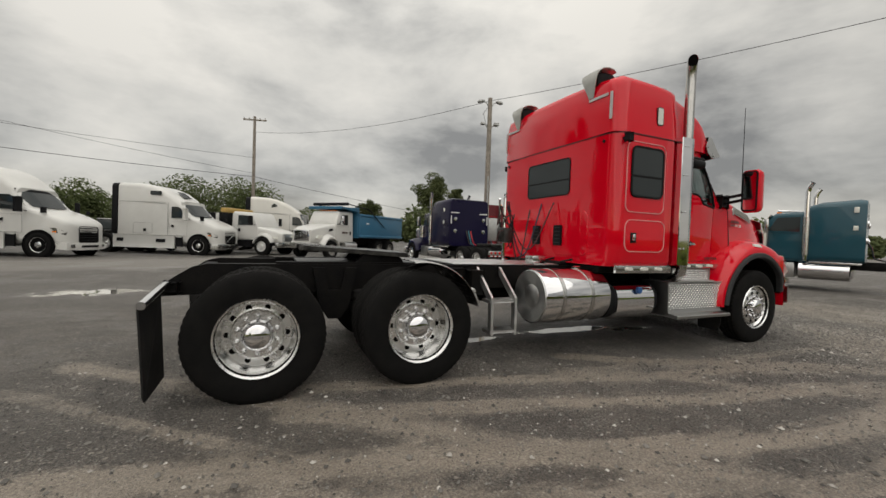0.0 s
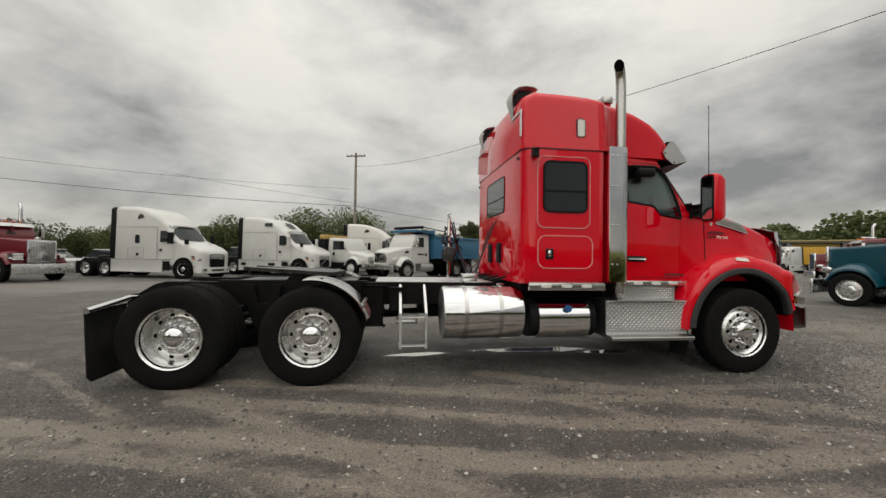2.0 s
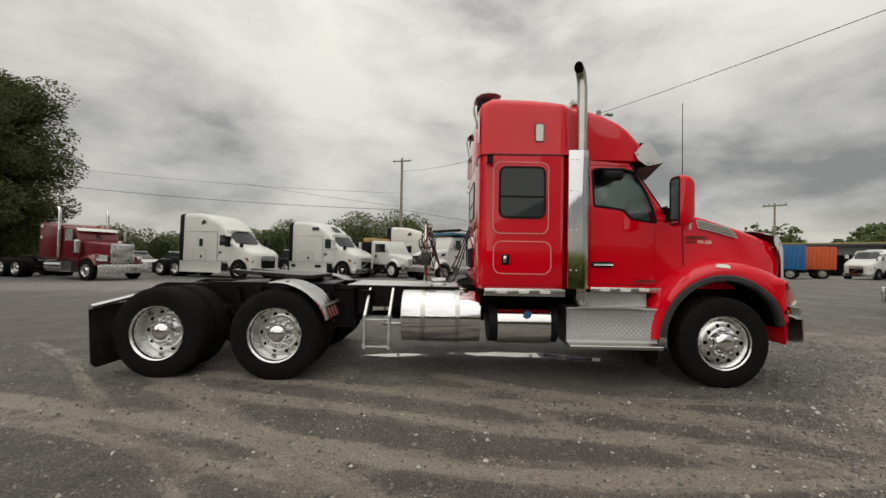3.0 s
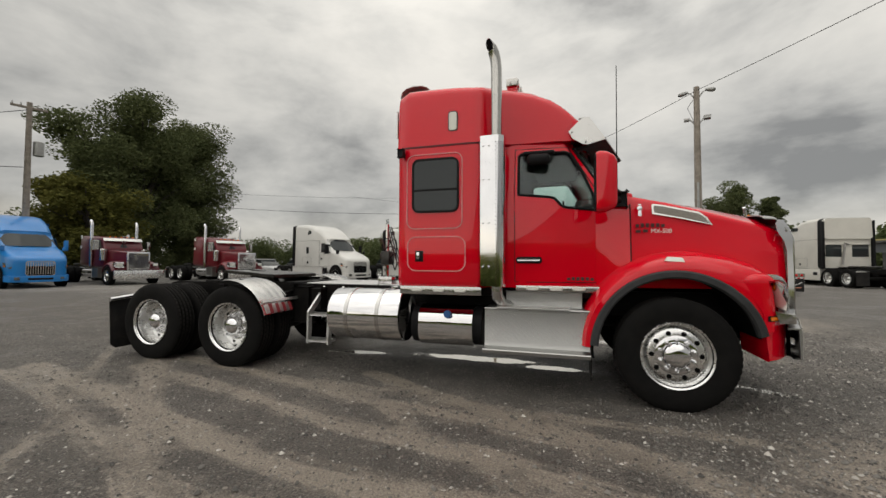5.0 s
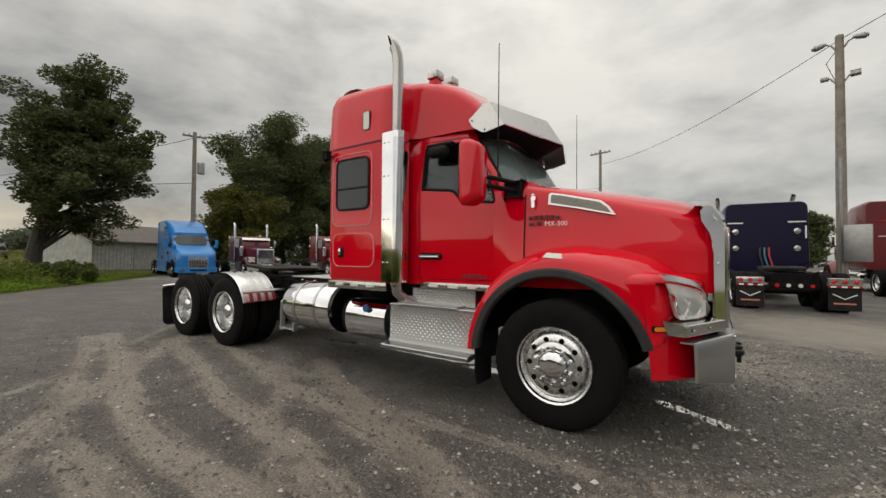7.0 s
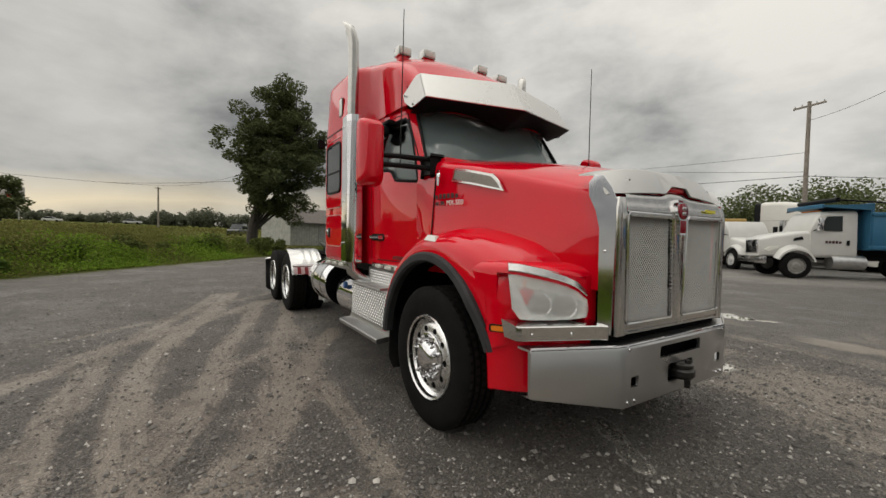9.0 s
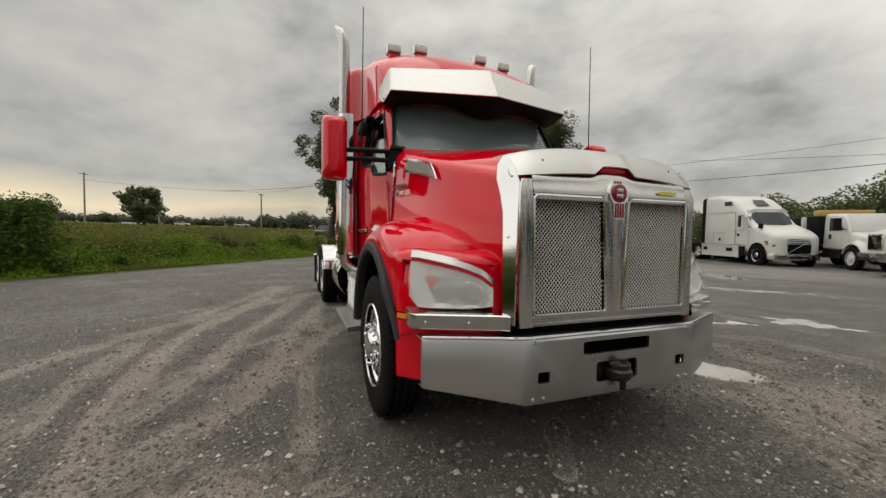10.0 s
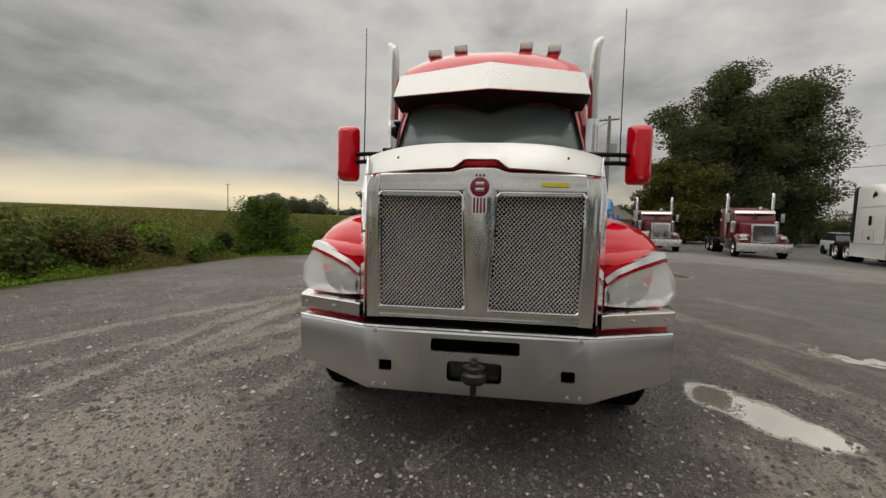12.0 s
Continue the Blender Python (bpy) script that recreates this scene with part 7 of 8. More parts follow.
    part("fifth_wheel", box(-6.6, -5.5, -0.45, 0.45, 1.05, 1.17, 0.03), GREASE, tr)
    for x in (-7.46,):
        part("centre_lamp_bar", box(x - 0.04, x, -0.5, 0.5, 0.62, 0.76, 0.01), FRAME, tr)
        for y in (-0.35, -0.12, 0.12, 0.35):
            part("centre_lamp", lathe([(0.0, 0.05), (-0.02, 0.04), (-0.022, 0.0)], "x", 12, (x - 0.04, y, 0.69)), REDLENS if abs(y) > 0.2 else WHITELENS, tr)
    axles(tr, (-5.35, -6.65))
    return tr


def dump_truck():
    tr = thing("dump_truck", "white work truck with a weathered blue dump body", "truck", "", (-4.01, 18.57, 0), 222.2)
    part("hood", loft([section(*q) for q in ((1.05, 0.62, 0.85, 1.55, 0.08), (0.6, 0.80, 0.85, 1.72, 0.12), (-0.1, 0.95, 0.9, 1.86, 0.14), (-0.5, 0.98, 0.9, 1.92, 0.14))]), PWHITE, tr, "white sloping hood")
    part("cab", loft([section(*q) for q in ((-0.5, 1.02, 0.85, 1.98, 0.1), (-0.72, 1.04, 0.85, 2.5, 0.14, 0.06), (-0.85, 1.05, 0.85, 2.68, 0.16, 0.06), (-1.95, 1.05, 0.85, 2.74, 0.16, 0.06), (-2.0, 1.03, 0.87, 2.70, 0.14, 0.06))]), PWHITE, tr)
    part("windshield", loft([[(-0.50 - 0.24 * f - 0.08 * abs(k / 4) ** 2, 0.90 * k / 4, 1.98 + 0.52 * f) for k in range(-4, 5)] for f in (0, 0.5, 1)], False, False), DARKGLASS, tr)
    side_glass(tr, [(-1.5, 1.9), (-1.5, 2.5), (-1.0, 2.48), (-0.72, 1.92)], lambda v: 1.045 - 0.04 * max(0, v - 1.9))
    for sg in (-1, 1):
        rings = []
        for d in [165 - 9 * i for i in range(17)]:
            a = radians(d)
            ca, sa = math.cos(a), math.sin(a)
            rings.append([(0.62 * ca, sg * 1.2, 0.5 + 0.62 * sa), (0.68 * ca, sg * 1.19, 0.5 + 0.70 * sa), (0.74 * ca, sg * 0.95, 0.5 + 0.85 * sa), (0.6 * ca, sg * 0.6, 0.5 + 0.85 * sa)])
        part("fender", loft(rings), PWHITE, tr, "white wing")
        part("headlight", plate([(0.85, 1.05), (0.55, 1.22), (0.5, 1.3), (0.8, 1.26), (0.98, 1.12)], lambda u, v, d: (u, sg * (0.93 - 0.25 * max(0, u - 0.6) + d), v), 0.05), WHITELENS, tr)
        part("hood_intake", plate([(-0.3, 1.55), (0.05, 1.5), (0.0, 1.62), (-0.25, 1.68)], lambda u, v, d: (u, sg * (0.955 + d), v), 0.02), BLACK, tr)
        part("fuel_tank", lathe([(-2.3, 0.0), (-2.28, 0.28), (-1.2, 0.28), (-1.18, 0.0)], "x", 20, (0, sg * 0.88, 0.68)), ALU, tr)
        part("door_lettering", bars(-1.5, -0.95, 1.42, 1.52, 5, lambda u, v, d: (u, sg * (1.052 + d), v)), PRINT, tr)
        part("door_handle", box(-1.75, -1.65, sg * 1.05, sg * 1.075, 1.35, 1.55, 0.01), BLACK, tr)
        part("tow_eye", tube([(1.08, sg * 0.3, 0.55), (1.2, sg * 0.3, 0.55)], 0.03, 8), FRAME, tr)
    mirrors(tr, -0.72, 1.32, 1.9, 2.4, CHROME)
    part("grille", box(1.03, 1.09, -0.52, 0.52, 0.95, 1.52, 0.04), CHROME, tr, "chrome bar grille")
    for k in range(9):
        part("grille_slot", box(1.085, 1.095, -0.46 + 0.105 * k, -0.40 + 0.105 * k, 1.0, 1.47), HOLE, tr)
    part("bumper", box(1.0, 1.14, -1.15, 1.15, 0.55, 0.85, 0.03), STAINLESS, tr, "bright steel bumper")
    part("roof_marker", box(-1.05, -0.95, -0.6, 0.6, 2.70, 2.76, 0.01), AMBER, tr)
    # body with ribs, cab guard and rolled tarpaulin
    def skin(x0, x1, y0, y1, z0, z1, name="body_side"):
        part(name, box(x0, x1, y0, y1, z0, z1, 0.015), PDUMP, tr)
    for sg in (-1, 1):
        skin(-7.4, -2.35, sg * 1.14, sg * 1.22, 1.25, 2.55)
        part("top_rail", box(-7.42, -2.3, sg * 1.12, sg * 1.28, 2.50, 2.64, 0.02), PDUMP, tr)
        part("bottom_rail", box(-7.42, -2.3, sg * 1.12, sg * 1.29, 1.22, 1.36, 0.02), PDUMP, tr)
        part("patch", box(-3.3, -3.1, sg * 1.22, sg * 1.226, 2.05, 2.12), WPRINT, tr)
        part("tarp_arm", tube([(-5.0, sg * 1.30, 1.9), (-3.2, sg * 1.30, 2.95), (-1.2, sg * 1.25, 3.12)], 0.03, 8), BLACK, tr)
    skin(-2.42, -2.30, -1.15, 1.15, 1.25, 3.0, "headboard")
    skin(-7.45, -7.35, -1.2, 1.2, 1.25, 2.6, "tailgate")
    part("body_floor", box(-7.4, -2.3, -1.15, 1.15, 1.18, 1.28), PDUMP, tr)
    part("cab_guard", loft([[(-2.35, y, 2.72), (-2.35, y, 2.95), (-0.75, y, 2.92), (-0.75, y, 2.86)] for y in (-1.2, 1.2)]), PDUMP, tr, "blue cab guard")
    part("guard_lip", box(-0.82, -0.72, -1.2, 1.2, 2.80, 2.96, 0.02), PDUMP, tr)
    part("tarp_roll", tube([(-1.2, -1.25, 3.12), (-1.2, 1.25, 3.12)], 0.09, 12), BLACK, tr, "rolled black tarpaulin")
    frame_rails(tr, -7.3, 0.9)
    part("subframe", box(-7.0, -2.2, -0.5, 0.5, 1.0, 1.2), FRAME, tr)
    axles(tr, (-4.6, -5.9), DIRTYW, DIRTYW)
    return tr


def medium_truck():
    tr = thing("box_truck", "white medium-duty truck with a dark chassis-mounted bin", "truck", "", (-6.08, 21.9, 0), 322)
    part("hood", loft([section(*q) for q in ((1.0, 0.60, 0.75, 1.28, 0.1), (0.6, 0.85, 0.75, 1.45, 0.15), (0.0, 0.98, 0.8, 1.58, 0.15), (-0.45, 1.0, 0.8, 1.66, 0.15))]), PWHITE, tr)
    part("cab", loft([section(*q) for q in ((-0.42, 1.02, 0.8, 1.72, 0.12), (-0.75, 1.05, 0.8, 2.32, 0.15, 0.06), (-0.9, 1.06, 0.8, 2.5, 0.16, 0.06), (-2.15, 1.06, 0.8, 2.55, 0.16, 0.06), (-2.2, 1.04, 0.82, 2.5, 0.14, 0.06))]), PWHITE, tr)
    part("windshield", loft([[(-0.44 - 0.36 * f - 0.08 * abs(k / 4) ** 2, 0.92 * k / 4, 1.74 + 0.60 * f) for k in range(-4, 5)] for f in (0, 0.5, 1)], False, False), DARKGLASS, tr)
    side_glass(tr, [(-1.75, 1.72), (-1.75, 2.32), (-1.1, 2.3), (-0.78, 1.74)], lambda v: 1.055 - 0.04 * max(0, v - 1.7))
    for sg in (-1, 1):
        # black disc on the wing: the opening's shade as plain colour
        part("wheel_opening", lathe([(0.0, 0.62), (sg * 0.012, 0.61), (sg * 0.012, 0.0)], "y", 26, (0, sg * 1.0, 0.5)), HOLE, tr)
        rings = []
        for d in [165 - 9 * i for i in range(17)]:
            a = radians(d)
            ca, sa = math.cos(a), math.sin(a)
            rings.append([(0.62 * ca, sg * 1.15, 0.5 + 0.62 * sa), (0.68 * ca, sg * 1.14, 0.5 + 0.69 * sa), (0.72 * ca, sg * 0.95, 0.5 + 0.8 * sa), (0.6 * ca, sg * 0.6, 0.5 + 0.8 * sa)])
        part("fender", loft(rings), PWHITE, tr)
        part("headlight", plate([(0.86, 0.95), (0.60, 1.0), (0.55, 1.12), (0.82, 1.1)], lambda u, v, d: (u, sg * (0.90 - 0.4 * max(0, u - 0.6) + d), v), 0.03), WHITELENS, tr)
        part("door_handle", box(-1.72, -1.60, sg * 1.055, sg * 1.08, 1.35, 1.55, 0.01), BLACK, tr)
        part("battery_box", box(-2.1, -0.75, sg * 0.62, sg * 1.1, 0.45, 0.85, 0.02), BLACK, tr)
    mirrors(tr, -0.70, 1.35, 1.75, 2.25, BLACK)
    part("grille", box(0.98, 1.02, -0.45, 0.45, 0.80, 1.22, 0.03), ALU, tr)
    part("bumper", box(0.85, 1.08, -1.1, 1.1, 0.45, 0.75, 0.04), STAINLESS, tr)
    part("bin", box(-5.6, -2.45, -1.15, 1.15, 1.1, 2.45, 0.04), BLACK, tr, "dark bin body")
    part("bin_lid", box(-3.0, -2.5, -1.1, 1.1, 2.45, 2.75, 0.05), paint("ochre_paint", (0.5, 0.33, 0.10), 0.0), tr, "ochre hopper lid")
    frame_rails(tr, -6.2, 0.8)
    axles(tr, (-4.4,), STEELW, STEELW)
    return tr


aero_truck("white aerodynamic tractor with black grille, parked in a row", (-14.61, 17.94, 0), 341, PWHITE, 3.85, 0)
aero_truck("white rounded sleeper tractor with diagonal grille bar, parked in a row", (-9.31, 20.8, 0), 335, PWHITE, 3.72, 1)
aero_truck("off-white tractor with tall sleeper behind the dump truck", (-3.2, 27.2, 0), 348, PWHITE2, 3.85, 0)
aero_truck("bright blue aerodynamic sleeper tractor facing the yard", (-26.27, 7.5, 0), 349, PBLUE, 3.75, 2)
classic_truck("dark red long-nose sleeper tractor with chrome grille", (-20.35, 14.6, 0), 343, PDRED, 1.5, 2.85, grille_h=0.88)
classic_truck("maroon long-nose tractor with tall twin stacks", (-24.5, 11.0, 0), 348, PMAROON, 1.4, 2.75, grille_h=0.88)
classic_truck("navy blue long-nose tractor with large sleeper, tail towards the yard", (2.11, 16.6, 0), 95, PNAVY, 1.9, 3.2)
classic_truck("teal long-nose tractor with large sleeper", (10.9, 5.3, 0), 108, PTEAL, 1.35, 3.0, stripe=None)
classic_truck("red sleeper tractor with a chrome stack behind its sleeper", (6.84, 22.68, 0), 95, PDRED, 1.9, 3.68, rear_stack=True)
dump_truck()
medium_truck()


def cream_tractor():
    """Cream sleeper tractor seen from behind: hollow side extenders, two dark rear windows, deck and tank."""
    tr = aero_truck("cream-white high-roof sleeper tractor, tail towards the yard", (13.97, 27.89, 0), 96.7, PWHITE2, 3.95, 1)
    part("rear_wall", box(-4.66, -4.61, -1.17, 1.17, 1.05, 3.85, 0.06), PWHITE2, tr, "grubby cream back wall")
    part("roof_overhang", loft([section(x, 1.19, 2.72, 3.93, 0.16, 0.04) for x in (-4.60, -4.80)]), PWHITE2, tr)
    for sg in (-1, 1):
        part("extender_edge", box(-4.85, -4.62, sg * 1.19, sg * 1.25, 1.05, 3.75, 0.02), BLACK, tr)
        part("rear_window", plate(rounded(sg * 0.66 - 0.40, sg * 0.66 + 0.40, 1.70, 2.38, 0.05, 4), lambda u, v, d: (-4.655 - d, u, v), 0.02), DARKGLASS, tr, "dark rear window")
        part("window_hood", box(-4.74, -4.65, sg * 0.66 - 0.44, sg * 0.66 + 0.44, 2.40, 2.46, 0.01), PWHITE2, tr)
    part("ladder_brace", tube([(-4.70, -0.1, 2.4), (-4.75, 0.12, 2.5), (-4.78, 0.3, 1.25)], 0.05, 8), GALVD, tr)
    part("deck_plate", box(-5.3, -4.7, -0.5, 0.5, 1.06, 1.12, 0.01), GREASE, tr)
    for sg in (-1, 1):
        part("flap_bar", box(-6.98, -6.95, sg * 0.60, sg * 1.24, 0.84, 0.92, 0.01), STAINLESS, tr)


GALVD = material("dull_galvanised_steel", (0.40, 0.39, 0.37), 0.5, 0.7, 0.2, 6.0)
cream_tractor()


def car(label, at, turn, col, long=4.5, h=1.5, name="car"):
    tr = thing(name, label, "car", "distant cars", at, turn)
    L = long / 2
    part("body", loft([section(L, 0.7, 0.35, 0.75, 0.1), section(L - 0.3, 0.88, 0.25, 0.9, 0.15), section(-L + 0.3, 0.88, 0.25, 1.0, 0.15), section(-L, 0.75, 0.35, 0.85, 0.1)]), col, tr)
    part("cabin", loft([section(L - 1.4, 0.8, 0.85, 0.95, 0.04), section(L - 2.1, 0.74, 0.85, h - 0.05, 0.12, 0.08), section(-L + 1.0, 0.74, 0.85, h, 0.12, 0.08), section(-L + 0.3, 0.78, 0.85, 1.0, 0.05)]), DARKGLASS, tr)
    part("roof", loft([section(L - 2.05, 0.70, h - 0.06, h + 0.01, 0.03), section(-L + 1.0, 0.70, h - 0.02, h + 0.03, 0.02)]), col, tr)
    for x in (L - 0.9, -L + 0.9):
        for sg in (-1, 1):
            part("wheel", lathe([(-0.09, 0.0), (-0.1, 0.2), (-0.1, 0.32), (0.1, 0.32), (0.1, 0.0)], "y", 18, (x, sg * 0.82, 0.32)), TYRE, tr)
    return tr


DARKP, SILVERP, BLUEP = paint("dark_car_paint", (0.02, 0.022, 0.025)), paint("silver_paint", (0.5, 0.5, 0.5)), paint("blue_van_paint", (0.03, 0.12, 0.35))
car("grey hatchback parked behind the red tractor", (-26.0, 23.5, 0), 340, SILVERP, 4.2, 1.5)
car("white car parked between the tractors", (-22.5, 24.0, 0), 340, PWHITE, 4.4, 1.5)
car("white pickup parked behind the white tractors", (-13.8, 24.5, 0), 335, PWHITE, 5.2, 1.8)


# ---- foliage ----
def leaf_material(name, a, b, c, rough=0.85):
    m = bpy.data.materials.new(name)
    m.use_nodes = True
    n, l = m.node_tree.nodes, m.node_tree.links
    p = n["Principled BSDF"]
    p.inputs["Roughness"].default_value = rough
    p.inputs["Specular IOR Level"].default_value = 0.05
    geo = n.new("ShaderNodeNewGeometry")
    ramp = n.new("ShaderNodeValToRGB")
    ramp.color_ramp.elements[0].color, ramp.color_ramp.elements[1].color = (*a, 1), (*c, 1)
    e2 = ramp.color_ramp.elements.new(0.5)
    e2.color = (*b, 1)
    noi = n.new("ShaderNodeTexNoise")
    noi.inputs["Scale"].default_value = 0.35
    l.new(geo.outputs["Position"], noi.inputs["Vector"])
    mx = n.new("ShaderNodeMath")
    mx.operation = "MULTIPLY_ADD"
    mx.inputs[1].default_value, mx.inputs[2].default_value = 0.5, 0.0
    l.new(geo.outputs["Random Per Island"], mx.inputs[0])
    ad = n.new("ShaderNodeMath")
    ad.operation = "MULTIPLY_ADD"
    ad.inputs[1].default_value = 0.7
    l.new(noi.outputs["Fac"], ad.inputs[0])
    sb = n.new("ShaderNodeMath")
    sb.operation = "SUBTRACT"
    sb.inputs[1].default_value = 0.1
    l.new(mx.outputs[0], sb.inputs[0])
    l.new(sb.outputs[0], ad.inputs[2])
    l.new(ad.outputs[0], ramp.inputs[0])
    l.new(ramp.outputs[0], p.inputs["Base Color"])
    tr = n.new("ShaderNodeBsdfTranslucent")
    l.new(ramp.outputs[0], tr.inputs["Color"])
    mixs = n.new("ShaderNodeMixShader")
    mixs.inputs[0].default_value = 0.25
    l.new(p.outputs[0], mixs.inputs[1])
    l.new(tr.outputs[0], mixs.inputs[2])
    l.new(mixs.outputs[0], n["Material Output"].inputs["Surface"])
    return m


def leaves(name, centres, size, mat, rng, flat=0.35, slim=0.5):
    """Many small pointed leaves: one rhombus each, turned at random."""
    n = len(centres)
    a = rng.normal(size=(n, 3))
    a[:, 2] *= flat
    a /= np.linalg.norm(a, axis=1)[:, None]
    b = np.cross(a, rng.normal(size=(n, 3)))
    b /= np.linalg.norm(b, axis=1)[:, None]
    s = np.asarray(size)[:, None] * rng.uniform(0.7, 1.3, (n, 1))
    v = np.empty((n, 4, 3))
    v[:, 0], v[:, 1], v[:, 2], v[:, 3] = centres - a * s, centres - b * s * slim, centres + a * s, centres + b * s * slim
    me = bpy.data.meshes.new(name)
    me.vertices.add(n * 4)
    me.vertices.foreach_set("co", v.reshape(-1).astype(np.float32))
    me.loops.add(n * 4)
    me.loops.foreach_set("vertex_index", np.arange(n * 4, dtype=np.int32))
    me.polygons.add(n)
    me.polygons.foreach_set("loop_start", np.arange(0, n * 4, 4, dtype=np.int32))
    me.update(calc_edges=True)
    me.materials.append(mat)
    return new(name, me)


BARK = material("bark", (0.07, 0.06, 0.05), 0.9, 0.0, 0.5, 6.0, 0.5, 14)
LEAF = leaf_material("tree_leaves", (0.062, 0.078, 0.036), (0.108, 0.126, 0.057), (0.169, 0.182, 0.081))
LEAF2 = leaf_material("dull_tree_leaves", (0.063, 0.070, 0.020), (0.112, 0.112, 0.031), (0.168, 0.154, 0.042))
WOODLEAF = leaf_material("far_wood_leaves", (0.072, 0.094, 0.043), (0.122, 0.148, 0.065), (0.180, 0.198, 0.090))
WEED = leaf_material("weed_leaves", (0.095, 0.105, 0.028), (0.16, 0.165, 0.048), (0.22, 0.205, 0.075))
# distance haze is mixed into these paler, greyer leaf colours
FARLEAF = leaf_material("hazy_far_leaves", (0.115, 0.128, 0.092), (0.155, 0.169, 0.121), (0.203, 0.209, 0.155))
WEEDLIGHT = leaf_material("fresh_weed_leaves", (0.10, 0.17, 0.022), (0.16, 0.25, 0.03), (0.22, 0.31, 0.045))
BUSHLEAF = leaf_material("bush_leaves", (0.050, 0.085, 0.018), (0.085, 0.135, 0.028), (0.125, 0.185, 0.042))
DARKWEED = leaf_material("dark_weed_leaves", (0.058, 0.078, 0.024), (0.100, 0.122, 0.036), (0.145, 0.160, 0.052))
DRYWEED = leaf_material("dry_weed_stems", (0.076, 0.062, 0.025), (0.126, 0.104, 0.042), (0.185, 0.146, 0.062))


def tree(label, x, y, height, radius, base, count, leaf, seed, mat=LEAF, trunk=0.35, lean=(0, 0), blob=1.0, limbs=22, group=""):
    rng = np.random.default_rng(seed)
    z0 = ground_z(x, y) - 0.1
    tr = thing("tree", label, "tree", group, (x, y, z0), 0)
    top = height * 0.86
    axis = [(lean[0] * f * f + 0.15 * math.sin(5 * f + seed), lean[1] * f * f + 0.15 * math.cos(4 * f + seed), top * f) for f in np.linspace(0, 1, 9)]
    part("trunk", tube(axis, [trunk * (1.25 - 1.15 * f) + 0.03 for f in np.linspace(0, 1, 9)], 10), BARK, tr)
    cz, rz = (height + base) / 2, (height - base) / 2
    pts, wood = [], bmesh.new()
    for i in range(limbs):
        u = rng.normal(size=3)
        u /= np.linalg.norm(u)
        rad = rng.uniform(0.55, 1.0) ** 0.6
        wob = 0.82 + 0.3 * math.sin(3 * u[0] + seed) * math.cos(2.3 * u[1] + 2 * u[2])
        end = np.array([lean[0] * 0.6 + u[0] * radius * rad * wob, lean[1] * 0.6 + u[1] * radius * rad * wob, cz + u[2] * rz * rad])
        f = min(max((end[2] - rz * 0.6) / top, 0.12), 0.93)
        k = f * 8
        j = min(int(k), 7)
        st = np.array(axis[j]) * (1 - (k - j)) + np.array(axis[j + 1]) * (k - j)
        mid = st * 0.45 + end * 0.55 + np.array([0, 0, 0.06 * height])
        tube([st, mid * 0.5 + st * 0.5, mid, end], [trunk * 0.42, trunk * 0.3, trunk * 0.2, 0.02], 6, wood)
        for q in range(rng.integers(3, 7)):
            c = end * rng.uniform(0.72, 1.06) + mid * 0 + rng.normal(size=3) * radius * 0.16
            c[2] = end[2] + rng.normal() * rz * 0.14
            pts.append((c, blob * radius * rng.uniform(0.10, 0.21)))
            if q % 2 == 0:
                tube([mid, mid * 0.4 + c * 0.6, c], [trunk * 0.14, trunk * 0.08, 0.012], 5, wood)
        pts.append((mid, blob * radius * 0.15))
    part("limbs", wood, BARK, tr).name = "limb"
    w = np.array([s ** 1.6 for _, s in pts])
    pick = rng.choice(len(pts), size=count, p=w / w.sum())
    cen = np.array([p for p, _ in pts])[pick]
    sig = np.array([s for _, s in pts])[pick]
    d = rng.normal(size=(count, 3))
    d /= np.linalg.norm(d, axis=1)[:, None]
    rr = rng.uniform(0.15, 1.0, (count, 1)) ** 0.45 * sig[:, None] * 1.35
    cen = cen + d * rr * np.array([1.1, 1.1, 0.8])
    cen = cen[cen[:, 2] > 0.25]
    ob = leaves("crown", cen, np.full(len(cen), leaf), mat, rng)
    ob.parent = tr
    return tr


tree("broad dark-green poplar with a stout forked trunk on the grass", -34.1, 1.7, 13.0, 3.9, 3.0, 62000, 0.115, 3, trunk=0.34, limbs=60, blob=0.76, lean=(2.1, 3.8))
BACK = "tall dense tree behind the parked tractors"
tree(BACK, -46.0, 26.5, 18.6, 5.2, 0.6, 100000, 0.15, 5, trunk=0.45, limbs=44, blob=1.5, group="trees behind the tractors")
tree(BACK, -48.0, 34.0, 18.6, 5.4, 0.6, 100000, 0.15, 8, trunk=0.45, limbs=44, blob=1.5, group="trees behind the tractors")
tree(BACK, -49.0, 23.0, 15.5, 4.4, 0.5, 40000, 0.18, 12, trunk=0.4, limbs=36, blob=1.5, group="trees behind the tractors")
tree("yellowing smaller tree at the edge of the clump", -43.0, 19.6, 9.4, 3.6, 0.4, 26000, 0.17, 17, LEAF2, 0.3, limbs=30, blob=1.4)
tree("rounded green tree beyond the navy tractor", 14.3, 85.0, 9.4, 3.0, 0.8, 16000, 0.22, 21, blob=1.4, trunk=0.28, limbs=24)
tree("leafy green tree behind the red tractor", 32.0, 90.0, 17.5, 4.6, 1.0, 30000, 0.25, 23, blob=1.5, trunk=0.3, limbs=26)
tree("low leafy tree behind the red tractor", 38.5, 90.0, 14.5, 2.9, 1.0, 16000, 0.24, 27, blob=1.4, trunk=0.25, limbs=22)
tree("lone rounded tree in the meadow", -128.0, -40.0, 11.0, 5.4, 1.5, 5000, 0.42, 31, trunk=0.35, limbs=20)
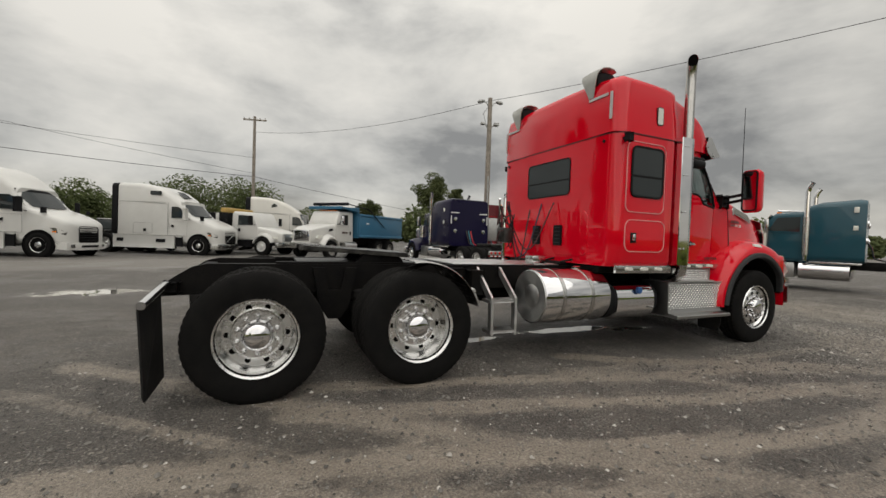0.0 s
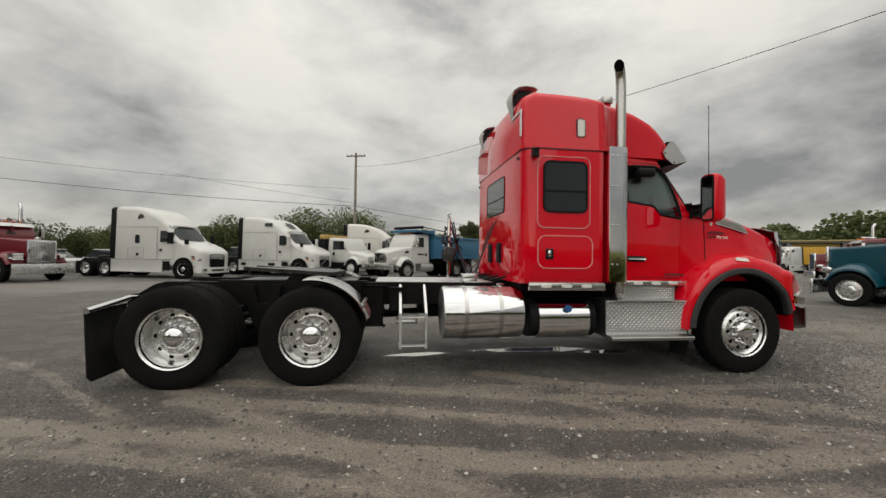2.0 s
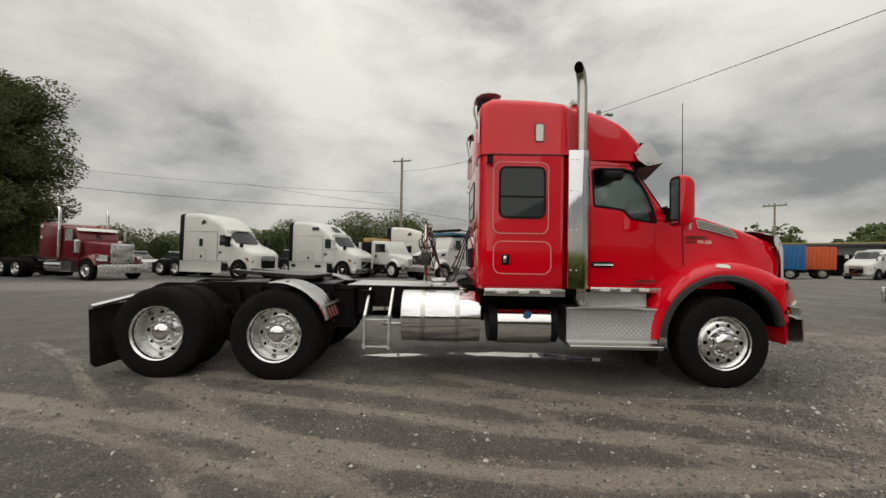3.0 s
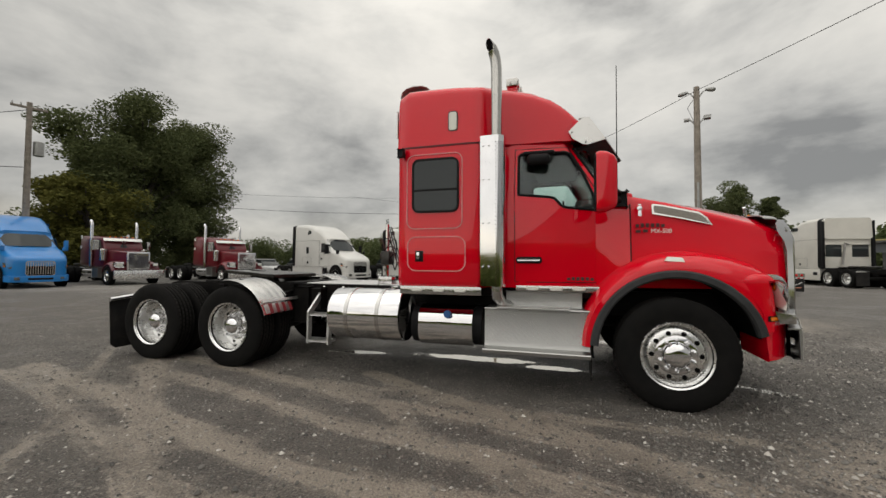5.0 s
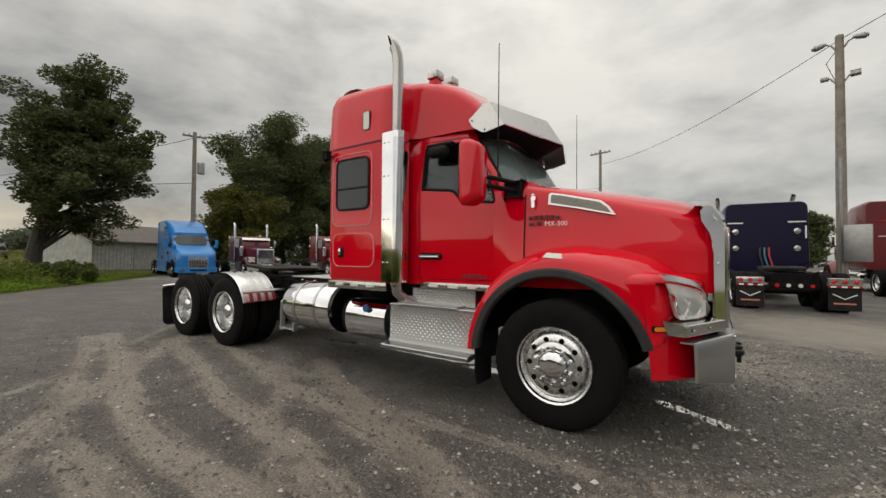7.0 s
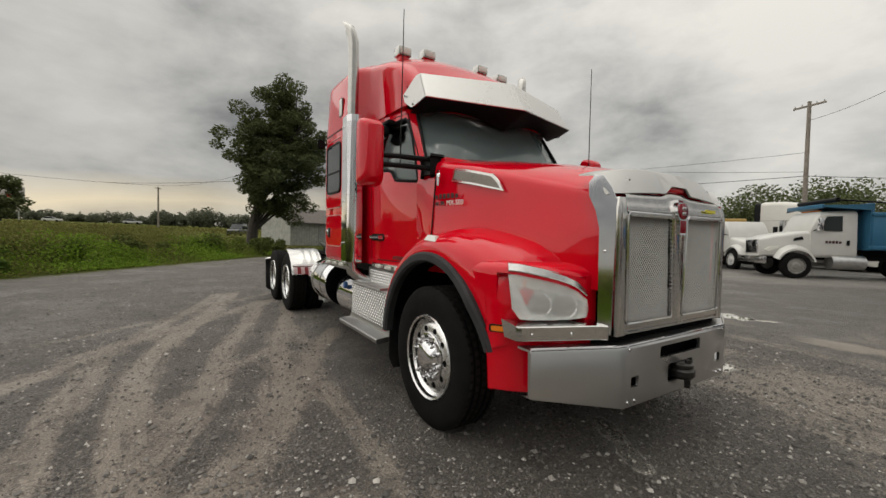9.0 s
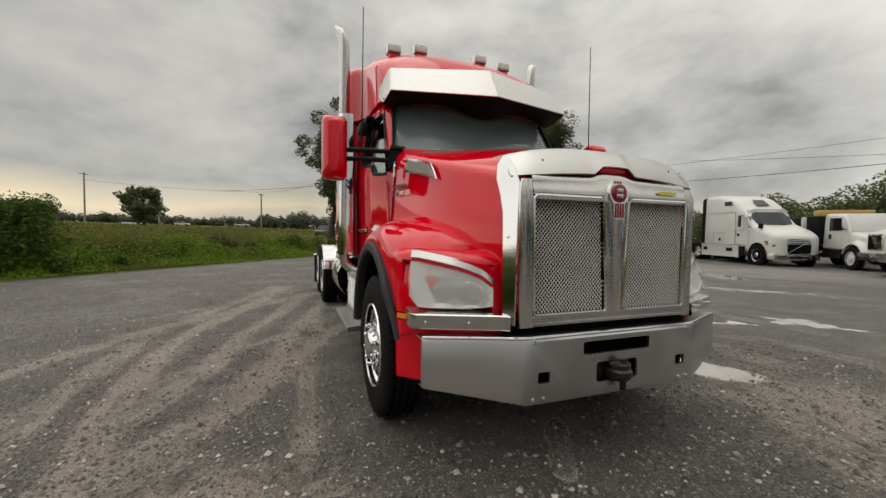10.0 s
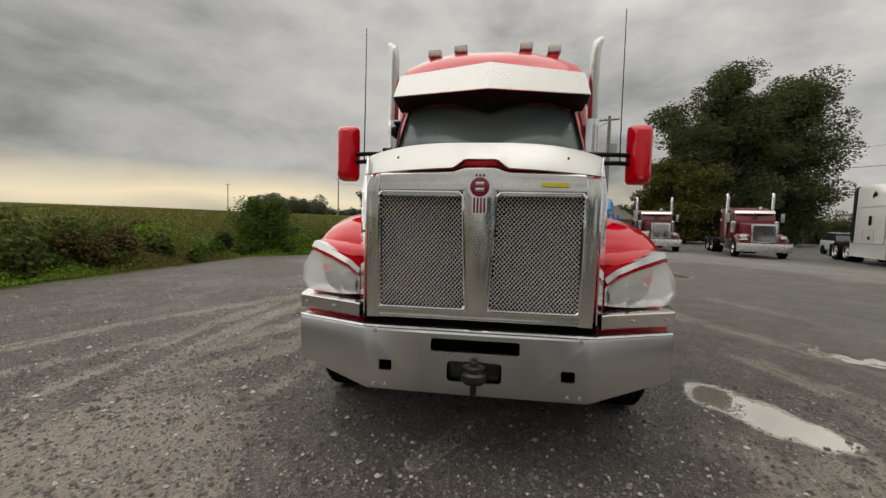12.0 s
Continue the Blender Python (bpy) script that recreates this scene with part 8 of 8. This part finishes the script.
tree("bushy sapling at the field's edge", -12.4, -9.6, 2.4, 1.35, 0.0, 9000, 0.06, 37, BUSHLEAF, 0.05, limbs=34, blob=1.25)


def thicket(name, label, line, width, height, count, leaf, seed, mat=WOODLEAF, spacing=0.13):
    """A far belt of bushes: clumps along a line, uneven on top."""
    rng = np.random.default_rng(seed)
    line = np.array(line, float)
    seg = np.linalg.norm(np.diff(line, axis=0), axis=1)
    at = np.r_[0, np.cumsum(seg)]
    clumps = int(at[-1] / (height * spacing))
    u = (np.arange(clumps) + rng.uniform(0, 1, clumps)) / clumps * at[-1]
    cx, cy = np.interp(u, at, line[:, 0]), np.interp(u, at, line[:, 1])
    cx, cy = cx + rng.normal(size=clumps) * width, cy + rng.normal(size=clumps) * width
    hh = height * rng.uniform(0.62, 1.08, clumps) * (0.85 + 0.2 * np.sin(u * 0.21 + seed))
    pick = rng.integers(0, clumps, count)
    d = rng.normal(size=(count, 3))
    d /= np.linalg.norm(d, axis=1)[:, None]
    r = rng.uniform(0, 1, (count, 1)) ** 0.4
    c = np.stack([cx[pick], cy[pick], hh[pick] * 0.5], 1) + d * r * np.stack([hh[pick] * 0.42, hh[pick] * 0.42, hh[pick] * 0.5], 1)
    c[:, 2] += np.array([ground_z(a, b) for a, b in zip(cx[pick], cy[pick])])
    ob = leaves(name, c, np.full(count, leaf), mat, rng, 0.5, 0.7)
    tagged(ob, label, "bushes", kind="stuff")


thicket("thicket", "belt of scrubby green trees behind the white tractors", [(-34, 46), (-20, 48), (-6, 47), (6, 52)], 2.0, 7.3, 130000, 0.125, 41)
thicket("thicket", "lower scrubby trees at the end of the belt", [(-62, 44), (-34, 46)], 1.6, 4.8, 70000, 0.11, 42)
thicket("thicket", "rounded clump of far trees beyond the workshop", [(96, 46), (101, 62), (97, 88)], 3.0, 13.0, 30000, 0.5, 67)
thicket("thicket", "belt of dark trees beyond the garage", [(24, 90), (60, 84), (95, 70), (120, 40)], 3.0, 9.5, 40000, 0.55, 43)
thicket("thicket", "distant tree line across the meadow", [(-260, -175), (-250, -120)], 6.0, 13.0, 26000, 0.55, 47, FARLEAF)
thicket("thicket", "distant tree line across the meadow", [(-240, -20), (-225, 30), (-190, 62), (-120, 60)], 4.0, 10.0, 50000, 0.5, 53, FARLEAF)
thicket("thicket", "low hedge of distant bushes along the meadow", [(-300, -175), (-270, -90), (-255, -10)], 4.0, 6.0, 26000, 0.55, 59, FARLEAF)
thicket("thicket", "bushes behind the blue tractor by the barn", [(-56, 8), (-50, 16), (-44, 17)], 1.5, 4.6, 6000, 0.3, 61)

thicket("bushes", "dark green bushes standing among the weeds", [(11, -11.0), (-9, -10.8)], 0.8, 1.5, 24000, 0.06, 81, DARKWEED, 0.36)
thicket("bushes", "brown dried bushes among the green weeds", [(5, -10.3), (-7, -10.4)], 0.6, 1.4, 14000, 0.055, 83, DRYWEED, 0.5)
thicket("bushes", "fresh green low bushes by the gravel edge", [(3, -9.7), (-10.6, -9.5), (-14, -7.4)], 0.35, 0.8, 13000, 0.055, 85, BUSHLEAF, 0.5)
thicket("bushes", "dark green bushes standing among the weeds", [(-12.2, -10.6), (-21, -3.6), (-29, 3.0)], 1.0, 1.2, 16000, 0.07, 87, DARKWEED, 0.6)


def weeds():
    """Rank growth past the yard's edge: leaves on a bumpy canopy, dry stems, bright low plants along the border."""
    rng = np.random.default_rng(71)
    n = 420000
    x = rng.uniform(-150, 12, n)
    y = rng.uniform(-130, 30, n)
    s = np.maximum(-y - 8.7, -0.63 * x - 0.78 * y - 13.2)
    near = np.exp(-np.clip(s, 0, 400) / 13.0)
    ok = (s > 0.1) & (rng.uniform(size=n) < 0.05 + 0.95 * near)
    x, y, s = x[ok], y[ok], s[ok]
    # extra density by the border
    m = 220000
    e = rng.exponential(4.5, m) + 0.05
    t = rng.uniform(-1, 1, m)
    first = t < 0.15
    bx = np.where(first, -10.0 + (t + 1) / 1.15 * 22, 0)
    by = np.where(first, -8.75 - e, 0)
    q = (t - 0.15) / 0.85
    bx = np.where(first, bx, -10.3 - 19.0 * q - 0.63 * e)
    by = np.where(first, by, -8.9 + 15.4 * q - 0.78 * e)
    x, y, s = np.r_[x, bx], np.r_[y, by], np.r_[s, e]
    lawn = (x < -24) & (y > -4) & (s < 16)
    hgt = 0.78 + 0.34 * np.sin(x * 0.9 + 1.3 * np.sin(y * 0.5)) * np.cos(y * 0.8) + 0.22 * np.sin(x * 2.3 + y * 1.7)
    hgt = np.clip(hgt, 0.25, 1.35) * np.clip(s / 1.6, 0.12, 1.0)
    mound = np.clip(np.sin(x * 0.55 + 1.0) * np.cos(y * 0.48 + 0.6 * np.sin(x * 0.3)) + 0.25, 0, 1) ** 2
    hgt = hgt * np.clip(0.8 + s * 0.12, 0.8, 1.25) + 1.1 * mound * np.clip((s - 1.0) / 2.5, 0, 1) * np.clip(1.6 - s / 22, 0, 1)
    hgt = np.minimum(hgt * np.clip(1.3 - s / 70, 0.5, 1), 1.22 + 0.2 * np.sin(x * 1.7) * np.cos(y * 1.3))
    hgt = np.where(lawn, 0.10, hgt)
    z = hgt * rng.uniform(0, 1, len(x)) ** 0.55
    g = 0.024 * np.clip(np.maximum(0, np.maximum(-y - 9.2, -0.63 * x - 0.78 * y - 13.8)), 0, 400)
    size = np.clip(0.038 + 0.0042 * s, 0.038, 0.34)
    c = np.stack([x, y, g + z], 1)
    bright = (s < 2.6) & (np.sin(x * 0.7 + 0.4) * np.sin(y * 0.9) + rng.normal(size=len(x)) * 0.35 > 0.1)
    dry = ~bright & ((np.sin(x * 0.42 + 2) * np.cos(y * 0.37) + rng.normal(size=len(x)) * 0.3) > 0.55)
    for nm, sel, mat, lab, fl, sl in (("weeds", ~bright & ~dry, WEED, "tall tangled green weeds along the yard's edge", 0.9, 0.4),
                                      ("weeds", bright, WEEDLIGHT, "bright low weeds spilling over the gravel edge", 0.5, 0.6),
                                      ("dry_weeds", dry, DRYWEED, "brownish dry weed stems among the green", 2.0, 0.22)):
        ob = leaves(nm, c[sel], size[sel], mat, rng, fl, sl)
        tagged(ob, lab, "weeds", kind="stuff")


weeds()


# ---- poles, wires, buildings ----
POLEW = material("weathered_pole_wood", (0.33, 0.29, 0.245), 0.85, 0.0, 0.4, 5.0, 0.3, 30)
WIRE = material("wire", (0.03, 0.03, 0.03), 0.6)
GALV = material("galvanised_steel", (0.42, 0.42, 0.41), 0.45, 0.8, 0.2, 6.0)


def pole(label, x, y, h, r=0.14, arms=(), lamps=False, can=False, turn=0, group="utility poles", meter=False):
    z = ground_z(x, y) - 0.1
    tr = thing("utility_pole", label, "pole", group, (x, y, z), turn)
    part("post", tube([(0, 0, 0), (0, 0, h * 0.5), (0, 0, h)], [r, r * 0.9, r * 0.72], 14), POLEW, tr)
    for za, half in arms:
        part("cross_arm", box(-0.06, 0.06, -half, half, za - 0.06, za + 0.06, 0.01), POLEW, tr)
        for yy in (-half * 0.9, -half * 0.45, half * 0.45, half * 0.9):
            part("insulator", lathe([(0.06, 0.03), (0.10, 0.045), (0.14, 0.03), (0.2, 0.035), (0.22, 0.0)], "z", 10, (0, yy, za)), GALV, tr)
    if lamps:
        for sg in (-1, 1):
            part("lamp_arm", tube([(0, sg * 0.08, h - 0.50), (0, sg * 0.22, h - 0.27), (0, sg * 0.36, h - 0.20)], 0.03, 8), GALV, tr)
            hd = loft([[(u, sg * yy, h - 0.17 - 0.18 * (yy - 0.33) + v * k) for u, v in rounded(-w, w, -0.08, 0.06, 0.04, 3)] for yy, w, k in ((0.33, 0.06, 0.6), (0.42, 0.10, 1.0), (0.62, 0.13, 1.1), (0.72, 0.06, 0.5))])
            part("lamp_head", hd, GALV, tr, "grey street lamp head")
            part("bracket", tube([(0, sg * 0.08, h - 1.7), (0, sg * 0.25, h - 1.45), (0, sg * 0.4, h - 1.42)], 0.03, 8), GALV, tr)
            part("flood_lamp", box(-0.12, 0.12, sg * 0.28, sg * 0.5, h - 1.50, h - 1.38, 0.02), GALV, tr)
        part("wire_drop", tube([(0.05, 0.1, h - 0.5), (0.1, 0.35, h - 0.85), (0.1, 0.2, h - 1.3), (0.05, 0.1, h - 1.6)], 0.012, 5), WIRE, tr)
    if can:
        part("transformer", lathe([(h - 3.0, 0.2), (h - 2.98, 0.24), (h - 2.2, 0.24), (h - 2.15, 0.15), (h - 2.1, 0.0)], "z", 16, (0.0, 0.42, 0)), GALV, tr, "grey transformer can")
    if meter:
        part("meter_box", box(-0.38, -0.12, -0.74, -0.05, 1.4, 2.65, 0.03), GALV, tr, "grey electrical cabinet")
        part("conduit", tube([(-0.16, 0, 0.1), (-0.16, 0, 5.0)], 0.05, 8), GALV, tr)
    return tr


pole("wooden pole with two street lamps, flood lamps and a grey cabinet", 4.75, 14.9, 9.35, 0.16, (), True, False, 76, meter=True)
pole("tall wooden utility pole with a cross arm", -7.8, 35.0, 11.75, 0.16, ((11.45, 1.0),), turn=75)
pole("wooden utility pole with a long arm and transformer", -30.0, 9.0, 10.4, 0.17, ((10.1, 0.75),), can=True, turn=-20)
pole("distant wooden utility pole", -113.0, -47.0, 12.5, 0.2, ((12.1, 1.0),), turn=60)
pole("distant wooden utility pole", -105.0, -9.0, 9.5, 0.2, ((9.2, 1.0),), turn=60)
pole("distant wooden utility pole", -150.0, -110.0, 12.0, 0.2, ((11.6, 1.0),), turn=60)
pole("far wooden utility pole", -62.0, 31.0, 12.5, 0.16, ((12.1, 1.0),), turn=15)
pole("slim pole beyond the garage", 58.0, 72.0, 9.5, 0.15, ((8.8, 0.6),))
pole("slim leaning pole beside the cream truck", 24.0, 27.0, 6.5, 0.09, ((6.3, 0.8),), turn=40)


def wire(label, a, b, sag, r=0.013):
    a, b = Vector(a), Vector(b)
    pts = [a.lerp(b, f) - Vector((0, 0, sag * 4 * f * (1 - f))) for f in [k / 24 for k in range(25)]]
    tagged(mesh_ob("power_line", tube(pts, r, 5), WIRE), label, "wire", "power lines")


P1, P2, P3 = (4.75, 14.9, 9.1), (-7.8, 35.0, 8.0), (-62.0, 31.0, 12.0)
wire("thin overhead wire between two poles", P2, P3, 0.9)
wire("thick overhead cable between two poles", (-7.8, 35.0, 6.3), (-62.0, 31.0, 10.2), 0.9, 0.022)
wire("thick overhead cable dropping to the buildings", (-7.8, 35.0, 6.3), (24.0, 46.0, 3.6), 0.3, 0.018)
wire("overhead wire between the lamp pole and the tall pole", P1, (-7.8, 35.0, 10.3), 0.7)
wire("overhead wire running from the lamp pole across the yard", P1, (20.5, -12.0, 10.4), 0.5)
wire("thin overhead wire joining the cable mid-span", (-7.8, 35.0, 6.6), (-24.0, 33.7, 8.6), 0.1)
wire("overhead wire by the barn", (-30.0, 9.0, 6.6), (-62.0, -12.0, 7.2), 0.4, 0.02)
wire("overhead wire beyond the meadow", (-30.0, 9.0, 9.9), (-105.0, -9.0, 11.3), 1.6, 0.02)
wire("overhead wire beyond the meadow", (-105.0, -9.0, 11.2), (-113.0, -47.0, 13.0), 0.5, 0.03)


def barn():
    tr = thing("barn", "long low white-boarded barn with a grey roof", "barn", "", (-46.0, 9.5, 0.4), 20)
    boards = material("white_boards", (0.52, 0.52, 0.48), 0.8, 0.0, 0.35, 3.0, 0.2, 25)
    roof = material("grey_shingles", (0.17, 0.15, 0.135), 0.85, 0.0, 0.35, 4.0, 0.3, 30)
    part("wall", box(-0.1, 5.5, -6.2, 4.0, -0.5, 2.0), boards, tr)
    part("gable", plate([(-0.1, 2.0), (5.5, 2.0), (2.7, 3.42)], lambda u, v, d: (u, -6.2 + d, v), 0.1), boards, tr)
    for i in range(34):
        y = -6.12 + 0.295 * i
        part("board", box(5.5, 5.53, y, y + 0.27, -0.4, 2.0), boards, tr)
    part("roof", loft([[(-0.6, y, 1.95), (2.7, y, 3.5), (6.0, y, 1.95), (6.0, y, 2.05), (2.7, y, 3.65), (-0.6, y, 2.05)] for y in (-6.5, 4.3)]), roof, tr, "grey shingled roof")
    part("door", box(5.53, 5.58, -3.0, -1.0, -0.4, 1.85), material("barn_door", (0.4, 0.4, 0.38), 0.8, 0.0, 0.3, 4.0), tr)


barn()


def garage():
    tr = thing("garage", "long low workshop with a yellow fascia and open bays", "building", "", (52.0, 44.0, 0), 226)
    wall = material("grey_cladding", (0.16, 0.16, 0.16), 0.7, 0.0, 0.2, 2.0)
    fascia = material("yellow_fascia", (0.36, 0.31, 0.12), 0.5)
    part("wall", box(-6.0, -5.7, -22, 22, 0, 3.75), wall, tr)
    part("roof", box(-6.2, 5.2, -22.3, 22.3, 3.75, 3.98, 0.05), wall, tr)
    part("fascia", box(5.2, 5.35, -22.3, 22.3, 3.98, 4.14, 0.02), fascia, tr, "yellow fascia band")
    for i in range(9):
        y = -21.5 + 5.35 * i
        part("pillar", box(4.7, 5.1, y - 0.25, y + 0.25, 0, 3.75, 0.03), wall, tr)
        if i < 8:
            part("bay_door", box(4.2, 4.3, y + 0.3, y + 5.0, 0 if i % 3 else 2.6, 3.7), paint("bay_door_%d" % i, ((0.12, 0.13, 0.14), (0.45, 0.34, 0.06), (0.3, 0.3, 0.3))[i % 3], 0.0), tr)


garage()


def container(label, at, turn, col, l=6.0):
    tr = thing("container", label, "container", "", at, turn)
    m = paint("container_" + label.split()[0], col, 0.0)
    part("shell", box(-l / 2, l / 2, -1.2, 1.2, 0.9, 3.1, 0.03), m, tr)
    for i in range(int(l / 0.3)):
        x = -l / 2 + 0.15 + 0.3 * i
        for sg in (-1, 1):
            part("rib", box(x - 0.06, x + 0.06, sg * 1.2, sg * 1.24, 1.0, 3.0), m, tr)
    part("chassis", box(-l / 2, l / 2, -0.5, 0.5, 0.6, 0.88), FRAME, tr)
    for x in (-l / 2 + 1.0, l / 2 - 1.0):
        simple_wheel(tr, x, -1.05, False, rim=DIRTYW)
        simple_wheel(tr, x, 1.05, True, rim=DIRTYW)


container("blue cargo box on a truck chassis", (27.5, 32.5, 0), 135, (0.01, 0.12, 0.30))
container("orange tipper box on a truck chassis", (32.0, 34.5, 0), 150, (0.55, 0.09, 0.02))
container("yellow roll-off box beside the workshop", (48.0, 37.0, 0), 140, (0.6, 0.34, 0.03), 5.0)
aero_truck("white day-cab tractor by the workshop", (37.5, 33.0, 0), 200, PWHITE, 3.0, 1, DIRTYW)
aero_truck("blue tractor by the workshop", (47.0, 31.0, 0), 215, BLUEP, 3.4, 0, DIRTYW)
classic_truck("dark red long-nose tractor beyond the teal one", (22.0, 15.0, 0), 140, PDRED, 1.2, 2.6)
classic_truck("white long-nose tractor with bright stacks beyond the yard", (13.5, 33.0, 0), 120, PWHITE2, 1.4, 2.8)
car("white van passing on the far road", (-168.0, -55.0, 3.2), 80, PWHITE, 6.0, 2.1, "van")
car("white car on the far road", (-160.0, -38.0, 3.2), 80, PWHITE, 4.6, 1.5)
car("silver car on the far road", (-150.0, -18.0, 3.0), 80, SILVERP, 4.6, 1.5)
car("dark pickup near the big tree", (-62.0, 3.0, 0.8), 340, DARKP, 5.4, 1.8, "pickup")


def billboard():
    tr = thing("billboard", "pale roadside billboard on two posts", "sign", "", (-176.0, -52.0, 3.0), -12)
    part("panel", box(-0.1, 0.1, -4.5, 4.5, 6.5, 11.0, 0.02), material("faded_sign", (0.45, 0.42, 0.40), 0.7, 0.0, 0.2, 0.5), tr)
    part("mark", lathe([(0.1, 0.7), (0.14, 0.65), (0.15, 0.0)], "x", 16, (0, 0.5, 8.2)), REDLENS, tr)
    for y in (-3, 3):
        part("post", tube([(0, y, 0), (0, y, 6.6)], 0.2, 8), GALV, tr)


billboard()


# ---- loose stones on the yard ----
def stones():
    rng = np.random.default_rng(5)
    n = 92000
    r = 1.0 + 8.5 * rng.uniform(0, 1, n) ** 0.75
    a = rng.uniform(-math.pi * 1.05, math.pi * 0.25, n)
    x, y = -1.6 + r * 1.15 * np.cos(a), -0.4 + r * np.sin(a)
    ok = (y > -8.4) & ~((np.abs(x) < 0.5) & (np.abs(np.abs(y) - 1.06) < 0.2))
    x, y = np.r_[x[ok], rng.uniform(-0.4, 3.6, 42000)], np.r_[y[ok], rng.uniform(-4.2, 4.0, 42000)]
    # none lie in the standing water beside the nose
    u, w = (x - 0.06) * 0.868 + (y - 2.13) * 0.497, (y - 2.13) * 0.868 - (x - 0.06) * 0.497
    dry = (u / 0.62) ** 2 + (w / 0.30) ** 2 > 0.8
    x, y = x[dry], y[dry]
    n = len(x)
    size = np.clip(0.0028 + 0.0040 * rng.exponential(1.0, n), 0.002, 0.026)
    base = np.array([(1, 0, 0), (0, 1, 0), (-1, 0, 0), (0, -1, 0), (0.1, 0.1, 0.8), (0, 0, -0.5)])
    faces = np.array([(0, 1, 4), (1, 2, 4), (2, 3, 4), (3, 0, 4)])
    v = base[None] * rng.uniform(0.6, 1.3, (n, 6, 3))
    th = rng.uniform(0, 6.28, n)
    c, s = np.cos(th)[:, None], np.sin(th)[:, None]
    vx, vy = v[:, :, 0] * c - v[:, :, 1] * s, v[:, :, 0] * s + v[:, :, 1] * c
    v = np.stack([vx, vy, v[:, :, 2]], 2) * size[:, None, None]
    v += np.stack([x, y, size * 0.25], 1)[:, None, :]
    f = (faces[None] + (np.arange(n) * 6)[:, None, None]).reshape(-1)
    me = bpy.data.meshes.new("gravel")
    me.vertices.add(n * 6)
    me.vertices.foreach_set("co", v.reshape(-1).astype(np.float32))
    me.loops.add(len(f))
    me.loops.foreach_set("vertex_index", f.astype(np.int32))
    me.polygons.add(len(f) // 3)
    me.polygons.foreach_set("loop_start", np.arange(0, len(f), 3, dtype=np.int32))
    me.update(calc_edges=True)
    m = bpy.data.materials.new("grey_stones")
    m.use_nodes = True
    nn, l = m.node_tree.nodes, m.node_tree.links
    p = nn["Principled BSDF"]
    p.inputs["Roughness"].default_value = 0.75
    geo, ramp = nn.new("ShaderNodeNewGeometry"), nn.new("ShaderNodeValToRGB")
    ramp.color_ramp.elements[0].color, ramp.color_ramp.elements[1].color = (0.05, 0.046, 0.042, 1), (0.50, 0.47, 0.43, 1)
    e3 = ramp.color_ramp.elements.new(0.86)
    e3.color = (0.19, 0.176, 0.158, 1)
    l.new(geo.outputs["Random Per Island"], ramp.inputs[0])
    l.new(ramp.outputs[0], p.inputs["Base Color"])
    me.materials.append(m)
    tagged(new("gravel", me), "loose grey gravel strewn over the yard", "gravel", kind="stuff")


stones()
